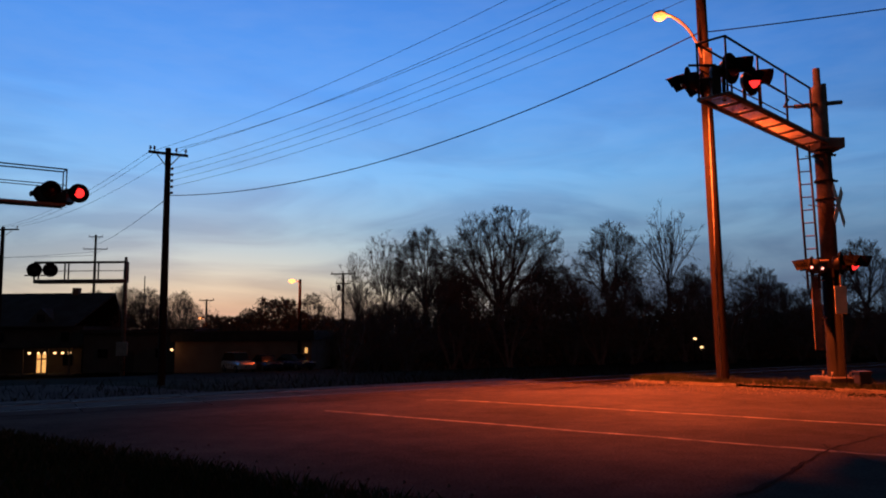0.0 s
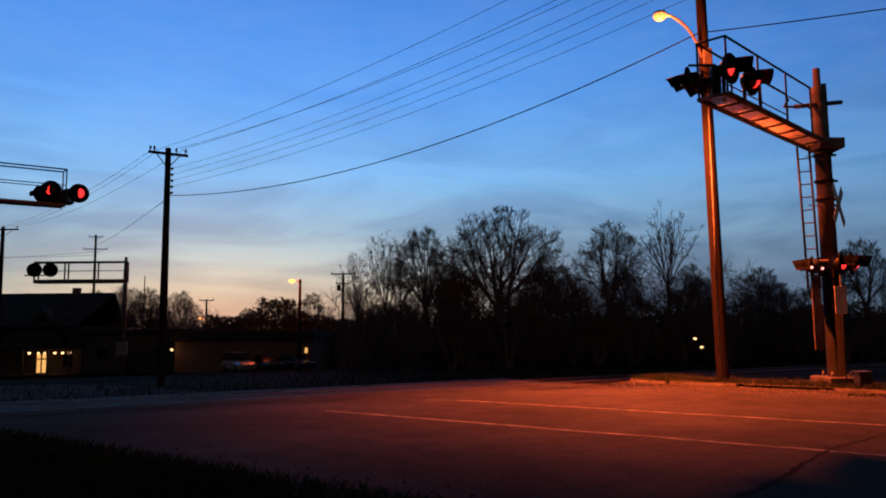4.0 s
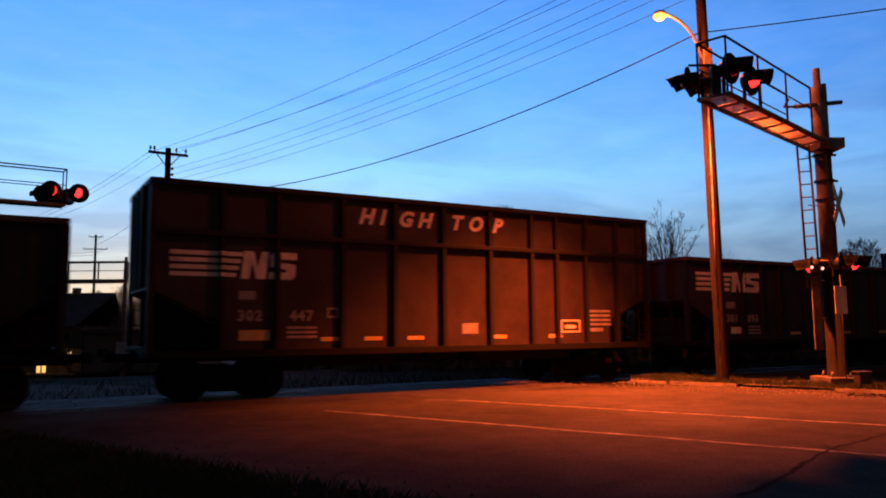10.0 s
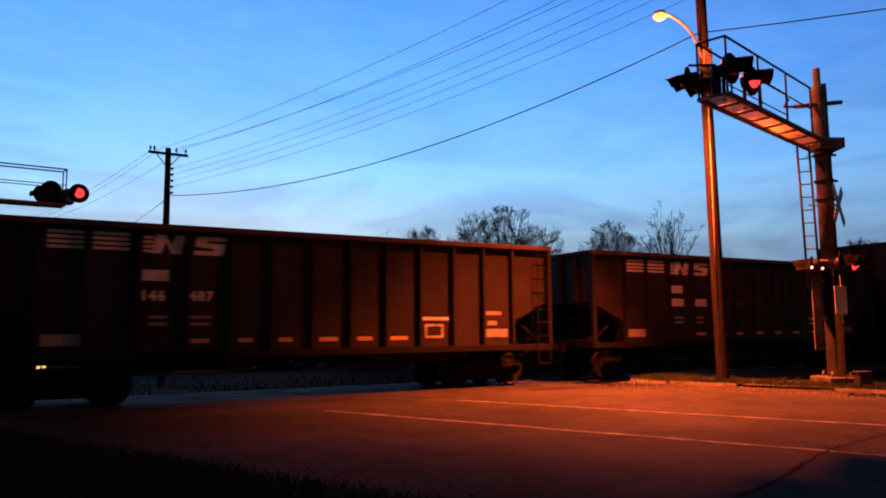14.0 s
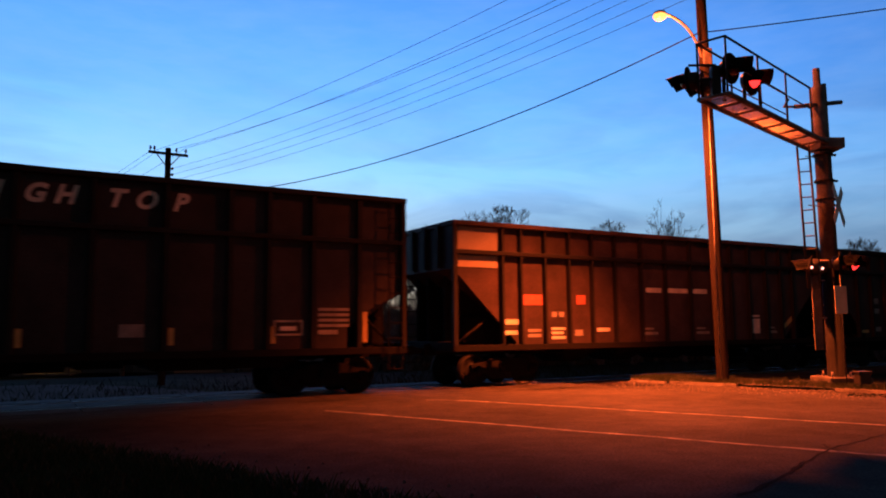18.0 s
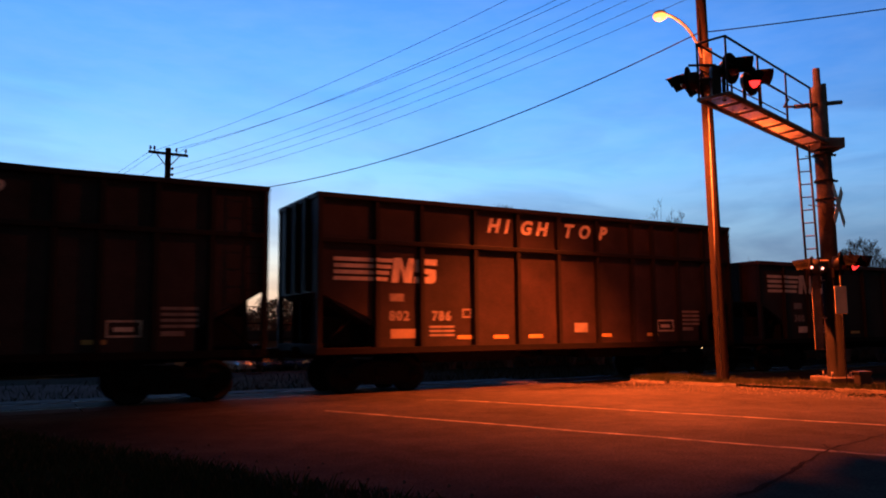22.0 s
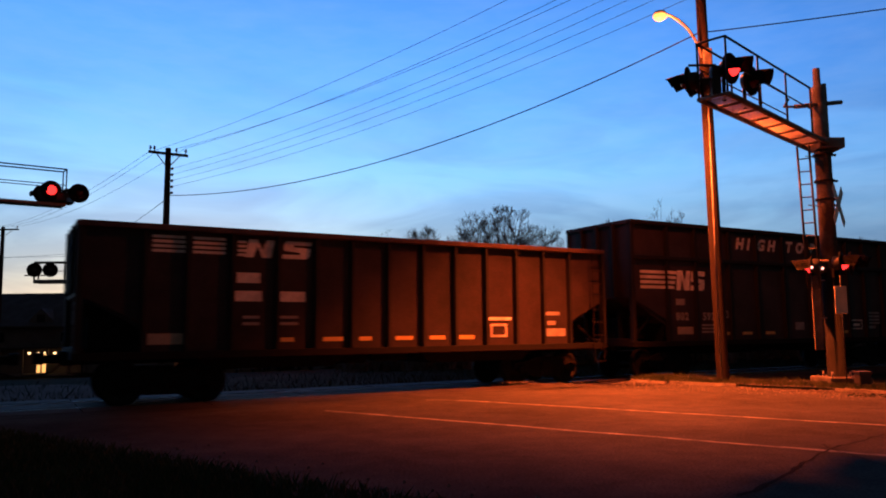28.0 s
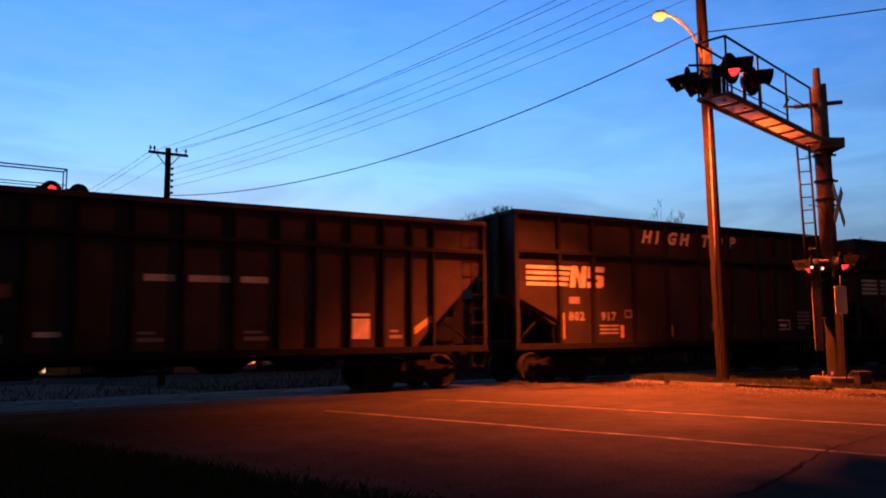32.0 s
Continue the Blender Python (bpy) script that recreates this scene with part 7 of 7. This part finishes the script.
gz = -2.3
shop = thing("low_building", pose(-18.9, 74, gz), "long low flat-roofed building with pale block walls", "building", "buildings")
wall_box(shop, "wall", -6.5, 6.4, -2.0, -1.8, 0, 2.95, BRICK_WALL, "pale block wall lit by a wall lamp")
wall_box(shop, "wall", -6.5, 6.4, 9.8, 10.0, 0, 2.95, BRICK_WALL)
wall_box(shop, "wall", -6.5, -6.3, -1.8, 9.8, 0, 2.95, BRICK_WALL)
wall_box(shop, "wall", 6.2, 6.4, -1.8, 9.8, 0, 2.95, BRICK_WALL)
part("roof", box(B(), (-0.05, 4, 3.4), (13.4, 12.6, 0.95), 0.03), ROOFING, shop, "flat dark roof with a deep fascia")
bulb(shop, (-6.62, -2.5, 2.25), WARM, 0.13)
lamp("wall_light", (-25.5, 70.6, -0.15), 7, (1.0, 0.36, 0.10), 0.12)
part("small_window", box(B(), (5.9, -2.03, 2.0), (0.25, 0.06, 0.5), 0.01), WARM_PANE, shop, "small lit window")
shed = thing("dark_building", pose(-30.8, 79, -2.45), "plain dark single-storey building", "building", "buildings")
wall_box(shed, "wall", -5.6, 5.4, -2.0, -1.8, 0, 3.9, SIDING)
wall_box(shed, "wall", -5.6, 5.4, 6, 6.2, 0, 3.9, SIDING)
wall_box(shed, "wall", -5.6, -5.4, -1.8, 6, 0, 3.9, SIDING)
wall_box(shed, "wall", 5.2, 5.4, -1.8, 6, 0, 3.9, SIDING)
part("roof", box(B(), (-0.1, 2.1, 4.1), (11.6, 9.0, 0.4), 0.03), ROOFING, shed)
part("door", box(B(), (-1.0, -2.03, 1.1), (1.0, 0.08, 2.1), 0.02), ROOFING, shed)
for x in (-3.6, 2.2):
    w = part("window", box(B(), (x, -2.03, 1.9), (1.2, 0.1, 1.1), 0.02), SIDING, shed)
    part("pane", box(B(), (x, -2.09, 1.9), (1.0, 0.03, 0.9)), DARK_GLASS, w)


def parked_car(x, y, turn, paint, tall, label):
    c = thing("parked_car", pose(x, y, level(x, y), 0, 0, turn), label, "car", "parked cars")
    h = 1.0 if tall else 0.85
    bm = B()
    loft(bm, [[(px, -w, 0.3), (px, w, 0.3), (px, w + 0.02, zt * 0.75), (px, w - 0.12, zt), (px, -w + 0.12, zt), (px, -w - 0.02, zt * 0.75)] for px, w, zt in
              ((-2.2, 0.72, 0.72), (-2.05, 0.84, h), (-1.0, 0.88, h + 0.04), (0.9, 0.88, h), (1.9, 0.84, h - 0.1), (2.2, 0.7, 0.66))])
    part("body", bm, paint, c)
    bm = B()
    t = 1.72 if tall else 1.42
    loft(bm, [[(-2.0 if tall else -1.6, -0.78, h), (-2.0 if tall else -1.6, 0.78, h), (1.0, 0.78, h), (1.0, -0.78, h)], [(-1.75 if tall else -0.9, -0.62, t), (-1.75 if tall else -0.9, 0.62, t), (0.25, 0.62, t), (0.25, -0.62, t)]])
    part("cabin_glass", bm, DARK_GLASS, c)
    part("roof", box(B(), ((-0.72 if tall else -0.3), 0, t), (1.95 if tall else 1.2, 1.25, 0.05), 0.02), paint, c)
    for px in (-1.35, 1.35):
        for py in (-0.8, 0.8):
            w = part("wheel", lathe(B(), (px, py, 0.33), (0, 1 if py > 0 else -1, 0), [(-0.1, 0), (-0.1, 0.3), (-0.07, 0.33), (0.08, 0.33), (0.1, 0.3), (0.1, 0.2)], 18), RUBBER, c)
            part("rim", lathe(B(), (px, py, 0.33), (0, 1 if py > 0 else -1, 0), [(0.08, 0.2), (0.1, 0.18), (0.09, 0)], 14), GALV, w)
    for py in (-0.6, 0.6):
        part("headlight", box(B(), (2.12, py, 0.68), (0.1, 0.3, 0.14), 0.03), SIGN_WHITE, c)
        part("tail_light", box(B(), (-2.16, py, 0.8), (0.06, 0.25, 0.2), 0.02), REDTAG, c)


parked_car(-18.7, 69.6, -52, SILVER, True, "silver sport utility car parked by the low building")
parked_car(-16.3, 70.0, -55, BLUE_CAR, False, "dark blue saloon parked by the low building")
parked_car(-13.8, 70.3, -40, BLUE_CAR, False, "dark saloon parked at the building's end")
for x, y, z, mt, cat in ((15.16, 46, 0.70, WARM, 0), (15.54, 46, 0.19, WARM, 0), (-33.1, 118, 2.2, COOL, 0)):
    t = thing("yard_light", pose(x, y, level(x, y)), "small distant glowing yard light on a post", "lamp", "yard lights")
    h = z - level(x, y)
    part("post", rod(B(), (0, 0.1, 0), (0, 0.1, h), 0.05, n=6), BLACK_MATT, t)
    part("bulb", lathe(B(), (0, 0, h + 0.15), (0, 0, -1), [(0, 0.02), (0.03, 0.1), (0.1, 0.1), (0.15, 0)] if y < 60 else [(0, 0.04), (0.05, 0.22), (0.2, 0.22), (0.3, 0)], 10), mt, t, "glowing bulb")


def motions():
    """The train rolls by from right to left at one speed, its wheels turning while it passes; the signal lamps turn their lit halves out by turns."""
    for lens, still, beat in flashing:
        angle, first = (180 if beat == 0 else 0), 0.05
        rows = [(0.0, still @ Matrix.Rotation(radians(angle), 4, "Z"))]
        for k in range(49):
            f = round((first + 0.663 * k) * FPS) - 2
            for q in range(4):
                if 0 < f + q < 32 * FPS:
                    rows.append(((f + q) / FPS, still @ Matrix.Rotation(radians(angle + 60 * q), 4, "Z")))
            angle += 180
        rows.append((32.0, rows[-1][1]))
        walk(lens, rows)
    for car, start in moving:
        walk(car, [(0.0, track_pose(start)), (32.0, track_pose(start - SPEED * 32.0))])
        near, gone = (start - 46) / SPEED, (start + 36) / SPEED
        f0, f1 = max(0, round(near * FPS)), min(round(32 * FPS), round(gone * FPS))
        for o in car.children_recursive:
            if not o.name.startswith("wheelset"):
                continue
            r = 0.53 if car.name.startswith("locomotive") else 0.457
            x = o.matrix_basis.translation.x
            step = math.degrees(SPEED / r / FPS)
            rows = [(f / FPS, shift(x, 0, 0, 0, -step * (f - f0), 0)) for f in range(f0, f1 + 1)]
            if f0 > 0:
                rows.insert(0, (0.0, rows[0][1]))
            if f1 < 32 * FPS:
                rows.append((32.0, rows[-1][1]))
            walk(o, rows)


motions()
